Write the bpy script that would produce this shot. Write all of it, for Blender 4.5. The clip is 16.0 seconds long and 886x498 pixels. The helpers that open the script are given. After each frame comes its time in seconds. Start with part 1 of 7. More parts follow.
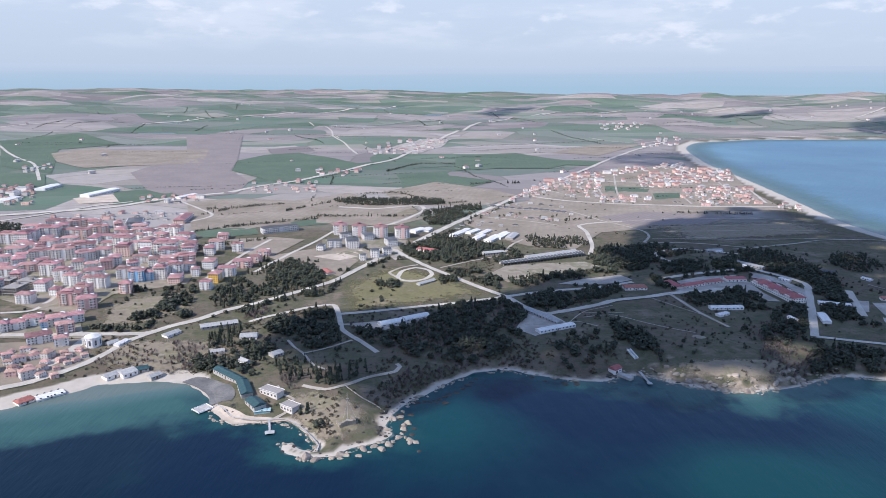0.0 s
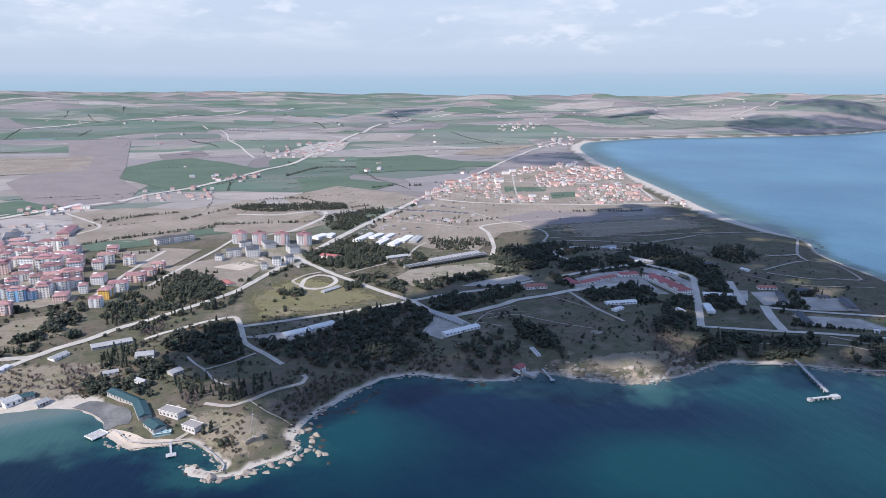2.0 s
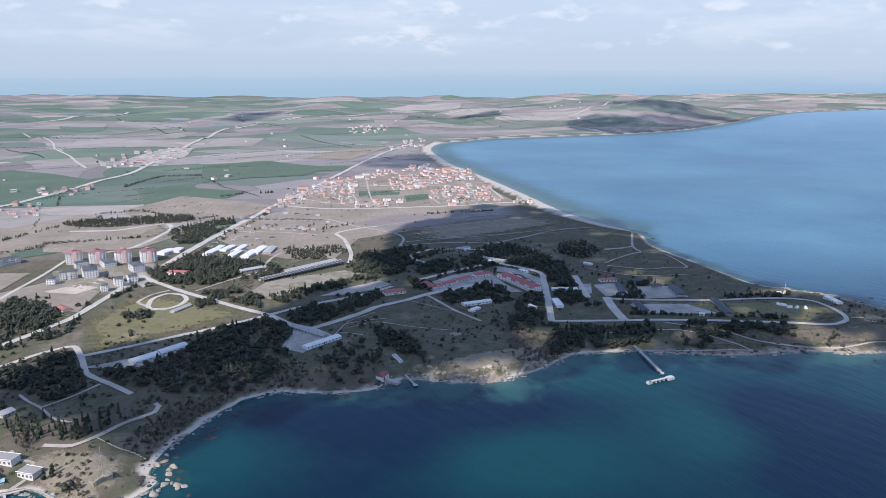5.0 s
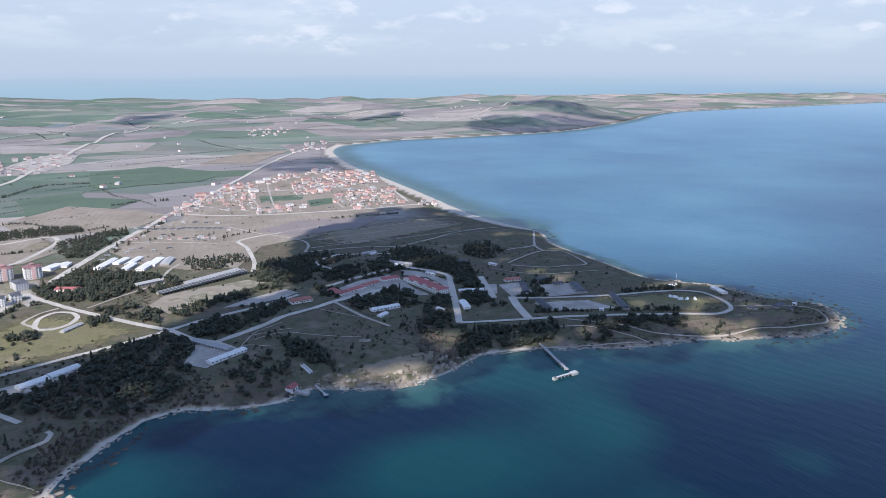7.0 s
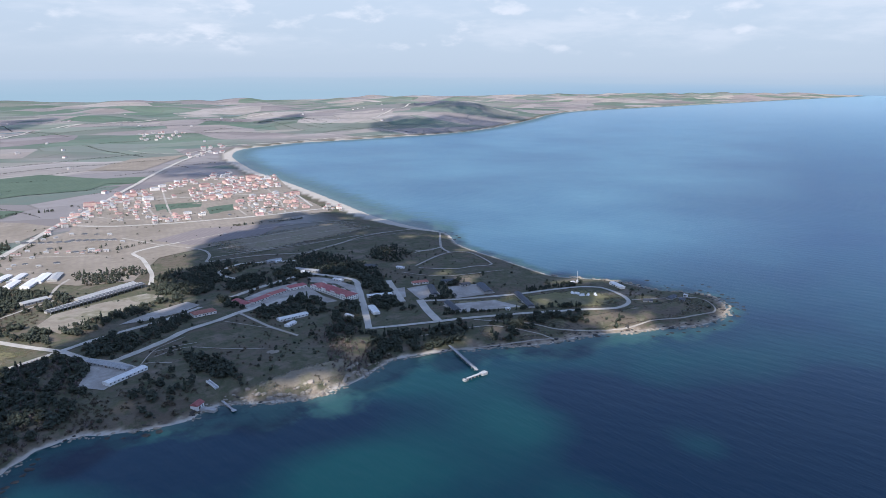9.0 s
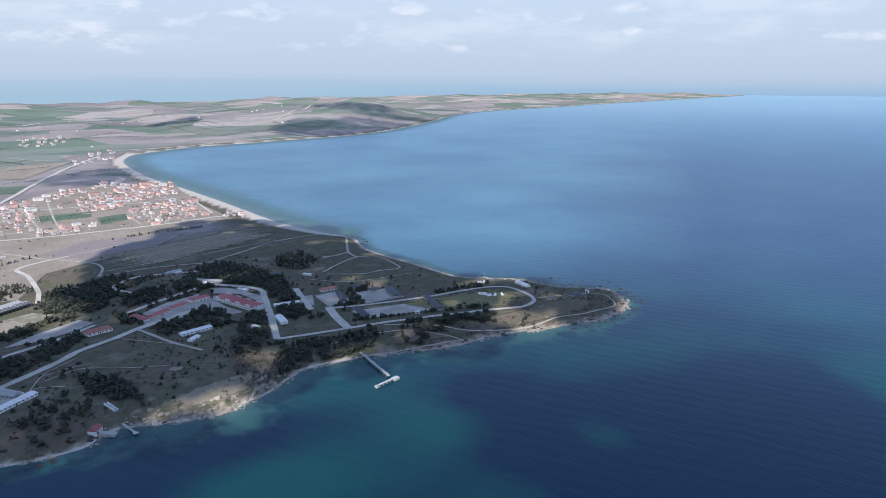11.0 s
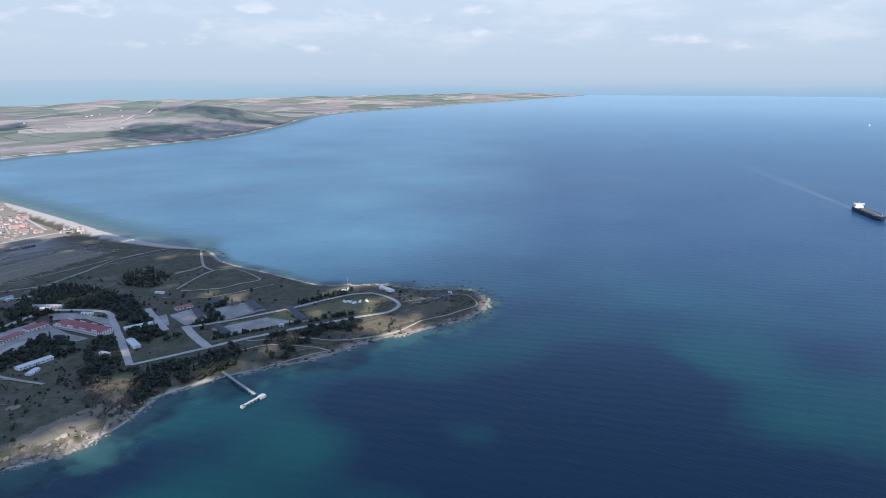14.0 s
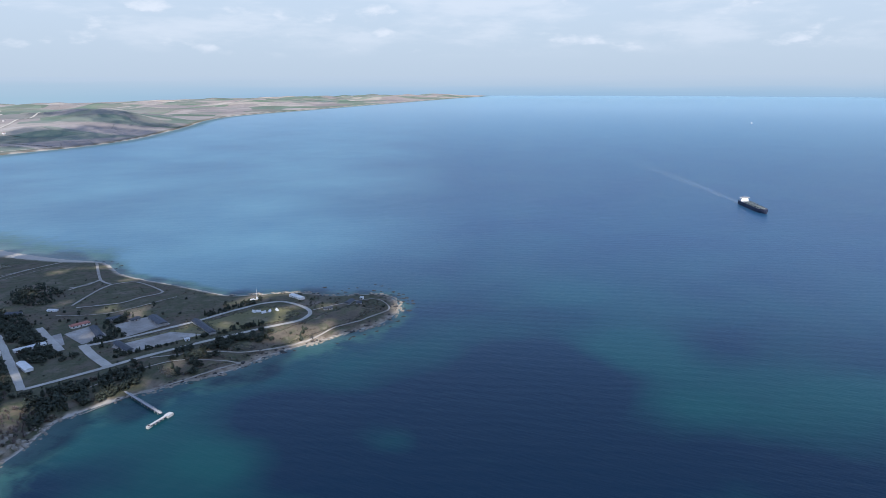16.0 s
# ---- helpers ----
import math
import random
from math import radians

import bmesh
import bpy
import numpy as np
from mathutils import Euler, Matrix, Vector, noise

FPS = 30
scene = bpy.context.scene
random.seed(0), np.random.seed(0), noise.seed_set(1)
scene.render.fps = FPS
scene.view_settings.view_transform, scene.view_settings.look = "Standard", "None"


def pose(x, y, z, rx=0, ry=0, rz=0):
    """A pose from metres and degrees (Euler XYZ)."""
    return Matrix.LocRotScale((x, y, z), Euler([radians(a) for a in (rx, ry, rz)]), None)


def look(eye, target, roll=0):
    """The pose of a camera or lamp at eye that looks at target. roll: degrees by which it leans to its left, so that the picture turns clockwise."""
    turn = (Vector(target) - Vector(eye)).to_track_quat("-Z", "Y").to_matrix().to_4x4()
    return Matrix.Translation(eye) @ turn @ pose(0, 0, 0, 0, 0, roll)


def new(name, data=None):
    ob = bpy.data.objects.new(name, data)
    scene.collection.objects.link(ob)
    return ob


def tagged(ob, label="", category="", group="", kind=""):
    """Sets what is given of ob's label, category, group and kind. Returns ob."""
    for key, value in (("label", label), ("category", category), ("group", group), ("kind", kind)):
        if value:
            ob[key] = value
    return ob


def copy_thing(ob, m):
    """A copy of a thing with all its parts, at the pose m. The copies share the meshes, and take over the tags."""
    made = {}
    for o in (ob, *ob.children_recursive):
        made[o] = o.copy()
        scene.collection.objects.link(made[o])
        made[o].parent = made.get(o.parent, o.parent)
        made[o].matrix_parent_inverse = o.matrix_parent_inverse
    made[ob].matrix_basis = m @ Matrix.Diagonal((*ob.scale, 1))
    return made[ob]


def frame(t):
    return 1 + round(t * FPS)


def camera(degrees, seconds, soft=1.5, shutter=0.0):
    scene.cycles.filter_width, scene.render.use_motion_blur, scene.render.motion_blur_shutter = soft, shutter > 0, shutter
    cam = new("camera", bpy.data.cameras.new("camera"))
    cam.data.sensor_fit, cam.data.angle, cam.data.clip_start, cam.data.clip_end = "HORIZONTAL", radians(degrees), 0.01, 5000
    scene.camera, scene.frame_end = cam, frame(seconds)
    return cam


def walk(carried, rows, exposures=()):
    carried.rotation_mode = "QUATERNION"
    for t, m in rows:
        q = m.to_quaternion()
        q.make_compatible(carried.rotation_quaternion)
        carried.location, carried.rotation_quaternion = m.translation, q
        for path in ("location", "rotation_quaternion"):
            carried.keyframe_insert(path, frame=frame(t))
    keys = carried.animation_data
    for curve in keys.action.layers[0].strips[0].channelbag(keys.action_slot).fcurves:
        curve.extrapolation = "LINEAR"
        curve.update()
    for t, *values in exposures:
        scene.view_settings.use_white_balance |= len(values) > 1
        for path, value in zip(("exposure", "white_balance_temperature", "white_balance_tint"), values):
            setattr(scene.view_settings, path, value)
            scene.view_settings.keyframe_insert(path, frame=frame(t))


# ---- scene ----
cam = camera(64.61, 16.0, soft=0.7)
# seconds, eye x, y, z, heading, tilt, lean: the aircraft climbs straight up and turns to its right
PATH = [
    (0.0, 0.00, 0.00, 240.00, 0.000, -13.925, 0.200),
    (0.5, 0.19, -0.40, 241.30, -2.005, -13.905, 0.202),
    (1.0, 0.36, -0.70, 242.60, -4.014, -13.886, 0.204),
    (1.5, 0.51, -0.93, 243.91, -6.024, -13.868, 0.205),
    (2.0, 0.63, -1.13, 245.22, -8.033, -13.851, 0.205),
    (2.5, 0.71, -1.30, 246.54, -10.039, -13.835, 0.204),
    (3.0, 0.75, -1.47, 247.86, -12.043, -13.819, 0.203),
    (3.5, 0.75, -1.65, 249.19, -14.042, -13.805, 0.201),
    (4.0, 0.70, -1.84, 250.51, -16.036, -13.791, 0.199),
    (4.5, 0.60, -2.05, 251.84, -18.026, -13.778, 0.195),
    (5.0, 0.47, -2.27, 253.17, -20.010, -13.766, 0.191),
    (5.5, 0.30, -2.51, 254.51, -21.990, -13.755, 0.185),
    (6.0, 0.10, -2.76, 255.84, -23.965, -13.744, 0.179),
    (6.5, -0.13, -3.02, 257.18, -25.936, -13.734, 0.173),
    (7.0, -0.38, -3.28, 258.52, -27.903, -13.725, 0.165),
    (7.5, -0.64, -3.53, 259.86, -29.867, -13.717, 0.156),
    (8.0, -0.91, -3.76, 261.20, -31.828, -13.709, 0.146),
    (8.5, -1.19, -3.97, 262.53, -33.787, -13.702, 0.136),
    (9.0, -1.46, -4.15, 263.87, -35.743, -13.695, 0.124),
    (9.5, -1.72, -4.29, 265.21, -37.698, -13.689, 0.112),
    (10.0, -1.98, -4.40, 266.54, -39.650, -13.684, 0.098),
    (10.5, -2.21, -4.47, 267.88, -41.601, -13.679, 0.084),
    (11.0, -2.43, -4.51, 269.21, -43.550, -13.675, 0.068),
    (11.5, -2.64, -4.51, 270.54, -45.495, -13.672, 0.051),
    (12.0, -2.82, -4.48, 271.86, -47.437, -13.669, 0.033),
    (12.5, -2.99, -4.44, 273.19, -49.375, -13.666, 0.014),
    (13.0, -3.15, -4.41, 274.51, -51.305, -13.664, -0.006),
    (13.5, -3.30, -4.40, 275.82, -53.227, -13.662, -0.027),
    (14.0, -3.46, -4.45, 277.13, -55.139, -13.661, -0.049),
    (14.5, -3.64, -4.58, 278.44, -57.036, -13.661, -0.073),
    (15.0, -3.85, -4.83, 279.74, -58.917, -13.660, -0.098),
    (15.5, -4.11, -5.26, 281.04, -60.777, -13.660, -0.124),
    (16.0, -4.44, -5.91, 282.33, -62.611, -13.661, -0.151),
]
walk(cam, [(t, pose(x, y, z, 0, 0, heading) @ pose(0, 0, 0, 90 + tilt) @ pose(0, 0, 0, 0, 0, lean)) for t, x, y, z, heading, tilt, lean in PATH],
     exposures=[(0.0, 0.12, 5850, 13), (16.0, 0.1, 5850, 9)])

# ---- sky, sun ----
SUN_ELEVATION, SUN_FROM = 40.0, (-0.86, -0.51)  # the sun stands over the bay, to the south-west


def world_sky():
    world = bpy.data.worlds.new("sky")
    world.use_nodes = True
    scene.world = world
    nt = world.node_tree
    nt.nodes.clear()
    N, K = nt.nodes.new, nt.links.new
    out, bg = N("ShaderNodeOutputWorld"), N("ShaderNodeBackground")
    sky = N("ShaderNodeTexSky")
    sky.sky_type, sky.sun_disc = "NISHITA", False
    sky.sun_elevation = radians(SUN_ELEVATION)
    sky.sun_rotation = math.atan2(SUN_FROM[0], SUN_FROM[1])
    sky.altitude, sky.air_density, sky.dust_density, sky.ozone_density = 250, 1.0, 1.6, 2.5
    coord, sep = N("ShaderNodeTexCoord"), N("ShaderNodeSeparateXYZ")
    K(coord.outputs["Generated"], sep.inputs[0])
    # haze: thick along the horizon, thin overhead
    haze = N("ShaderNodeMapRange")
    for k, x in zip((1, 2, 3, 4), (0.0, 0.45, 0.96, 0.75)):
        haze.inputs[k].default_value = x
    K(sep.outputs["Z"], haze.inputs[0])
    veil = N("ShaderNodeMix")
    veil.data_type = "RGBA"
    K(haze.outputs[0], veil.inputs["Factor"])
    K(sky.outputs[0], veil.inputs[6])
    tone = N("ShaderNodeValToRGB")
    tone.color_ramp.elements.new(0.5)
    for e, (pos, col) in zip(tone.color_ramp.elements, ((0.0, SKY_LOW), (0.10, SKY_HIGH), (0.30, SKY_TOP))):
        e.position, e.color = pos, col
    K(sep.outputs["Z"], tone.inputs[0])
    boost = N("ShaderNodeVectorMath")
    boost.operation, boost.inputs[1].default_value = "MULTIPLY", (10, 10, 10)
    K(tone.outputs[0], boost.inputs[0])
    K(boost.outputs[0], veil.inputs[7])
    # a thin broken veil, and small flat-based puffs in rows under it
    def field_of(scale, stretch, detail, rough, lift=0.0):
        place = N("ShaderNodeMapping")
        place.inputs["Scale"].default_value = (1.0, 1.0, stretch)
        place.inputs["Location"].default_value = (3.1, 1.7, lift * stretch)
        K(coord.outputs["Generated"], place.inputs["Vector"])
        n = N("ShaderNodeTexNoise")
        n.inputs["Scale"].default_value, n.inputs["Detail"].default_value, n.inputs["Roughness"].default_value = scale, detail, rough
        K(place.outputs[0], n.inputs["Vector"])
        return n.outputs["Fac"]

    def ranged(value, a, b, lo, hi, kind="SMOOTHSTEP"):
        n = N("ShaderNodeMapRange")
        n.interpolation_type = kind
        for k, x in zip(("From Min", "From Max", "To Min", "To Max"), (a, b, lo, hi)):
            n.inputs[k].default_value = x
        K(value, n.inputs["Value"])
        return n.outputs[0]

    def maths(op, a, b):
        n = N("ShaderNodeMath")
        n.operation = op
        for k, x in enumerate((a, b)):
            if isinstance(x, bpy.types.NodeSocket):
                K(x, n.inputs[k])
            else:
                n.inputs[k].default_value = x
        return n.outputs[0]

    def over(fac, under, colour):
        n = N("ShaderNodeMix")
        n.data_type = "RGBA"
        K(fac, n.inputs["Factor"])
        K(under, n.inputs[6])
        if isinstance(colour, bpy.types.NodeSocket):
            K(colour, n.inputs[7])
        else:
            n.inputs[7].default_value = colour
        return n

    rise = ranged(sep.outputs["Z"], 0.02, 0.06, 0.0, 1.0)
    thin = ranged(field_of(5.0, 4.5, 5, 0.6), 0.46, 0.68, 0.0, 0.38)
    mix = over(maths("MULTIPLY", thin, rise), veil.outputs[2], SKY_CLOUD_COLOUR)
    puff, above = field_of(12.0, 2.6, 6, 0.52), field_of(12.0, 2.6, 6, 0.52, 0.012)
    shade = N("ShaderNodeMix")
    shade.data_type = "RGBA"
    K(ranged(maths("SUBTRACT", above, puff), -0.05, 0.04, 0.0, 1.0), shade.inputs["Factor"])
    shade.inputs[6].default_value, shade.inputs[7].default_value = SKY_CLOUD_COLOUR, SKY_CLOUD_SHADE
    mix = over(maths("MULTIPLY", ranged(puff, 0.55, 0.70, 0.0, 0.65), ranged(sep.outputs["Z"], 0.025, 0.045, 0.0, 1.0)), mix.outputs[2], shade.outputs[2])
    K(mix.outputs[2], bg.inputs["Color"])
    bg.inputs["Strength"].default_value = 0.1
    K(bg.outputs[0], out.inputs[0])


SKY_LOW, SKY_HIGH, SKY_TOP, SKY_CLOUD_COLOUR, SKY_CLOUD_SHADE = (0.52, 0.59, 0.665, 1), (0.60, 0.67, 0.75, 1), (0.30, 0.49, 0.95, 1), (8.5, 8.45, 8.7, 1), (6.3, 6.75, 7.4, 1)
world_sky()
sun = new("sun", bpy.data.lights.new("sun", "SUN"))
sun.data.energy, sun.data.angle, sun.data.color = 5.3, radians(0.6), (1.0, 0.915, 0.81)
_h = math.hypot(*SUN_FROM)
SUN_DIR = Vector((SUN_FROM[0] / _h * math.cos(radians(SUN_ELEVATION)), SUN_FROM[1] / _h * math.cos(radians(SUN_ELEVATION)), math.sin(radians(SUN_ELEVATION))))
sun.matrix_world = look((0, 0, 3000), Vector((0, 0, 3000)) - SUN_DIR)

# ---- plan: the shoreline ----
COAST_BAY = [(-760, 520), (-520, 470), (-400, 455), (-326, 472), (-316, 481), (-304, 489), (-293, 496), (-282, 506), (-272, 515), (-255, 518), (-240, 520), (-226, 521), (-215, 520), (-204, 516), (-194, 508), (-185, 499), (-178, 489), (-175, 482), (-175, 478)]
COAST_HEAD = [(-170, 471), (-162, 461), (-155, 455), (-147, 449), (-139, 451), (-131, 452), (-124, 453), (-116, 454), (-111, 455), (-103, 448), (-96, 440), (-90, 430), (-84, 423), (-84, 417), (-88, 416), (-92, 417), (-97, 420), (-101, 424), (-104, 425), (-108, 423), (-106, 417), (-102, 411), (-95, 408), (-86, 406), (-77, 407), (-68, 409), (-64, 415), (-56, 420), (-45, 425), (-36, 432), (-33, 438), (-37, 442), (-40, 449), (-38, 461), (-32, 475), (-23, 488), (-13, 500), (-1, 513), (8, 524), (31, 542), (55, 546)]
COAST_SOUTH = [(73, 538), (100, 528), (126, 524), (139, 528), (152, 536), (166, 534), (181, 524), (201, 514), (219, 507), (239, 504), (258, 510), (283, 515), (308, 527), (328, 535), (355, 531), (388, 522), (409, 512), (435, 501), (459, 487), (488, 478), (522, 474), (551, 465), (578, 452), (608, 442), (635, 430), (659, 421), (689, 423), (722, 432)]
COAST_EAST = [(747, 455), (758, 476), (756, 496), (744, 510), (729, 530), (721, 547), (719, 580), (710, 599), (685, 632), (663, 661), (663, 716), (665, 779), (665, 847), (673, 895), (702, 957), (699, 995), (689, 1034), (684, 1070), (678, 1168), (685, 1258), (703, 1422), (720, 1618), (731, 1795), (740, 1951), (776, 2179), (814, 2359), (866, 2498), (945, 2624), (1060, 2677)]
COAST_FAR = [(1217, 2754), (1479, 2758), (1771, 2790), (1915, 2792), (2157, 2843), (2440, 2966), (2729, 3152), (2957, 3290), (3364, 3576), (3742, 3864), (4337, 4169), (5210, 4355), (5180, 4330), (6390, 4538), (8043, 4821), (10435, 5232), (12798, 5676)]
COAST_GULF = [(12500, 7500), (9000, 8600), (6000, 8800), (3500, 8300), (1500, 8500), (-300, 9300), (-2000, 9900), (-4500, 9700), (-7500, 8000), (-10000, 5000), (-10500, 2500), (-2500, 700)]

# ---- the lie of the land ----
# Plan in metres, x east of the first heading, y ahead of it. Beyond NEAR the country is drawn in
# towards the eye, so that thirty kilometres of it end within the camera's reach.
NEAR, REACH, EYE = 2000.0, 2750.0, 262.0


def drawn_in(x, y, z):
    x, y, z = (np.asarray(v, float) for v in (x, y, z))
    far = np.maximum(np.hypot(x, y), 1.0)
    short = np.where(far < NEAR, far, NEAR + REACH * (1 - np.exp(-np.maximum(far - NEAR, 0) / REACH)))
    s = short / far
    return np.stack([x * s, y * s, EYE + (z - EYE) * s], -1)


def spline(points, step, closed=False):
    """Points about step apart on a smooth line through the given ones."""
    p = np.array(points, float)
    n = len(p)
    got = []
    for i in range(n if closed else n - 1):
        a, b, c, d = (p[k % n] if closed else p[min(max(k, 0), n - 1)] for k in (i - 1, i, i + 1, i + 2))
        m = max(1, int(np.hypot(*(c - b)) / step))
        u = (np.arange(m) / m)[:, None]
        s1, s2 = (c - a) * 0.38, (d - b) * 0.38
        got.append((2 * u**3 - 3 * u**2 + 1) * b + (u**3 - 2 * u**2 + u) * s1 + (3 * u**2 - 2 * u**3) * c + (u**3 - u**2) * s2)
    if not closed:
        got.append(p[-1:])
    return np.concatenate(got)


def wave(x, y, size, seed=0.0):
    """A smooth random surface in -1..1 with features of about that size."""
    x, y = np.asarray(x, float) / size, np.asarray(y, float) / size
    s = seed * 1.7
    return (np.sin(2.1 * x + 1.3 * y + s) + np.sin(-1.7 * x + 2.6 * y + 2.3 * s + 1) + np.sin(3.3 * x - 0.9 * y + 0.7 * s + 4) + np.sin(0.8 * x + 3.9 * y + 3.1 * s + 2)) / 4


_ring = COAST_BAY + COAST_HEAD + COAST_SOUTH + COAST_EAST + COAST_FAR + COAST_GULF
SHORE = spline(_ring, 4, True)
# close together near by, wide apart far off
_keep, _last = [], None
for _p in SHORE:
    if _last is None or math.hypot(*(_p - _last)) > max(4.0, 0.03 * (math.hypot(*_p) - 350)):
        _keep.append(_p)
        _last = _p
SHORE = np.array(_keep)


def within(x, y, poly):
    x, y = np.asarray(x, float), np.asarray(y, float)
    inside = np.zeros(x.shape, bool)
    px, py = np.array(poly, float).T
    qx, qy = np.roll(px, -1), np.roll(py, -1)
    for ax, ay, bx, by in zip(px, py, qx, qy):
        if ay != by:
            inside ^= ((ay > y) != (by > y)) & (x < (bx - ax) * (y - ay) / (by - ay) + ax)
    return inside


def inland(x, y):
    """Metres from the shore, positive on land."""
    x, y = np.asarray(x, float).ravel(), np.asarray(y, float).ravel()
    best, inside = np.empty(len(x)), np.empty(len(x), bool)
    a = SHORE
    b = np.roll(SHORE, -1, 0)
    d = b - a
    size = (d * d).sum(1) + 1e-9
    slope = d[:, 0] / np.where(d[:, 1] == 0, 1e-9, d[:, 1])
    for k in range(0, len(x), 2000):
        px, py = x[k:k + 2000, None], y[k:k + 2000, None]
        ex, ey = px - a[:, 0], py - a[:, 1]
        u = np.clip((ex * d[:, 0] + ey * d[:, 1]) / size, 0, 1)
        best[k:k + 2000] = ((ex - u * d[:, 0]) ** 2 + (ey - u * d[:, 1]) ** 2).min(1)
        cross = ((a[:, 1] > py) != (b[:, 1] > py)) & (ex < slope * ey)
        inside[k:k + 2000] = cross.sum(1) % 2 == 1
    best = np.sqrt(best)
    return np.where(inside, best, -best)


def smooth(v, a, b):
    u = np.clip((np.asarray(v, float) - a) / (b - a), 0, 1)
    return u * u * (3 - 2 * u)


def beachy(x, y):
    """1 along the sandy bays, 0 along the rocky shore."""
    bay = smooth(-np.asarray(x, float), 165, 200)
    east = smooth(y, 960, 1020)
    return np.maximum(bay, east)


def height(x, y, d=None):
    shape = np.shape(x)
    x, y = np.asarray(x, float).ravel(), np.asarray(y, float).ravel()
    d = inland(x, y) if d is None else np.asarray(d).ravel()
    far = np.hypot(x, y)
    d = d + wave(x, y, 9, 1) * 1.6 * smooth(far, 3000, 1500)
    sand = beachy(x, y)
    cliff = smooth(np.hypot(x - 225, y - 535), 90, 40)
    run = 30 * (1 - sand) + 90 * sand - 14 * cliff
    land = (8.5 + 3 * cliff) * (1 - np.exp(-np.maximum(d - 4 - 10 * sand, 0) / run)) + 0.07 * np.clip(d, 0, 14)
    land = land + smooth(d, 30, 160) * (wave(x, y, 120, 2) * 1.2 + wave(x, y, 37, 3) * 0.4)
    hills = smooth(far, 2300, 6000) * smooth(d, 100, 900)
    land = land + hills * (26 * (wave(x, y, 1500, 4) + 0.6) + 26 * wave(x + 240 * wave(x, y, 900, 2), y, 640, 5) + 16 * wave(x, y + 150 * wave(x, y, 500, 8), 330, 3))
    land = land + smooth(far, 1700, 3200) * smooth(d, 150, 700) * (13 * wave(x, y, 300, 7) + 6 * wave(x, y, 140, 9))
    land = land + 75 * np.exp(-(((x - 2900) / 900) ** 2 + ((y - 3900) / 750) ** 2)) * smooth(d, 20, 500)
    land = land + smooth(-x, 1500, 6000) * smooth(far, 5000, 9000) * 12 * smooth(d, 100, 900)
    sea = np.maximum(d * (0.05 + 0.05 * (1 - sand)), -18)
    return np.where(d > 0, land, sea).reshape(shape)


# ---- materials ----
class Graph:
    """A short way to write node materials."""

    def __init__(self, name, rough=0.9, metal=0.0, spec=0.3):
        self.mat = bpy.data.materials.new(name)
        self.mat.use_nodes = True
        self.nt = self.mat.node_tree
        self.bsdf = self.nt.nodes["Principled BSDF"]
        self.bsdf.inputs["Roughness"].default_value = rough
        self.bsdf.inputs["Metallic"].default_value = metal
        self.bsdf.inputs["Specular IOR Level"].default_value = spec

    def node(self, kind, **inputs):
        n = self.nt.nodes.new("ShaderNode" + kind)
        for k, v in inputs.items():
            self.put(n, k, v)
        return n

    def put(self, n, k, v):
        k = int(k[1:]) if k[0] == "i" and k[1:].isdigit() else k.replace("_", " ")
        if isinstance(v, bpy.types.NodeSocket):
            self.nt.links.new(v, n.inputs[k])
        else:
            n.inputs[k].default_value = v

    def plan(self, scale=1.0):
        """Plan coordinates in metres, from the sheet's own map."""
        uv = self.nt.nodes.new("ShaderNodeUVMap")
        uv.uv_map = "plan"
        m = self.node("VectorMath", i0=uv.outputs[0], i1=(1000 * scale,) * 3)
        m.operation = "MULTIPLY"
        return m.outputs[0]

    def place(self):
        return self.nt.nodes.new("ShaderNodeTexCoord").outputs["Object"]

    def noise(self, vec, scale, detail=4, rough=0.55):
        return self.node("TexNoise", Vector=vec, Scale=scale, Detail=detail, Roughness=rough).outputs["Fac"]

    def math(self, op, a, b=0.0, c=0.0):
        n = self.node("Math", i0=a, i1=b, i2=c)
        n.operation = op
        return n.outputs[0]

    def ramp(self, fac, stops, flat=False):
        n = self.node("ValToRGB", Fac=fac)
        r = n.color_ramp
        if flat:
            r.interpolation = "CONSTANT"
        while len(r.elements) < len(stops):
            r.elements.new(0.5)
        for e, (pos, col) in zip(r.elements, stops):
            e.position, e.color = pos, (*col, 1) if len(col) == 3 else col
        return n.outputs["Color"]

    def fade(self, v, a, b, lo=0.0, hi=1.0):
        n = self.node("MapRange", Value=v)
        for k, x in zip((1, 2, 3, 4), (a, b, lo, hi)):
            n.inputs[k].default_value = x
        return n.outputs[0]

    def mix(self, fac, a, b, mode="MIX"):
        n = self.nt.nodes.new("ShaderNodeMix")
        n.data_type, n.blend_type = "RGBA", mode
        for k, v in ((0, fac), (6, a), (7, b)):
            if isinstance(v, bpy.types.NodeSocket):
                self.nt.links.new(v, n.inputs[k])
            else:
                n.inputs[k].default_value = v if k == 0 else (*v, 1)
        return n.outputs[2]

    def attr(self, name):
        n = self.nt.nodes.new("ShaderNodeAttribute")
        n.attribute_name = name
        return n.outputs["Fac"]

    def done(self, colour, height=None, strength=0.3, dist=0.2):
        self.put(self.bsdf, "Base_Color", colour if isinstance(colour, bpy.types.NodeSocket) else (*colour, 1))
        if height is not None:
            b = self.node("Bump", Height=height, Strength=strength, Distance=dist)
            self.put(self.bsdf, "Normal", b.outputs[0])
        return self.mat


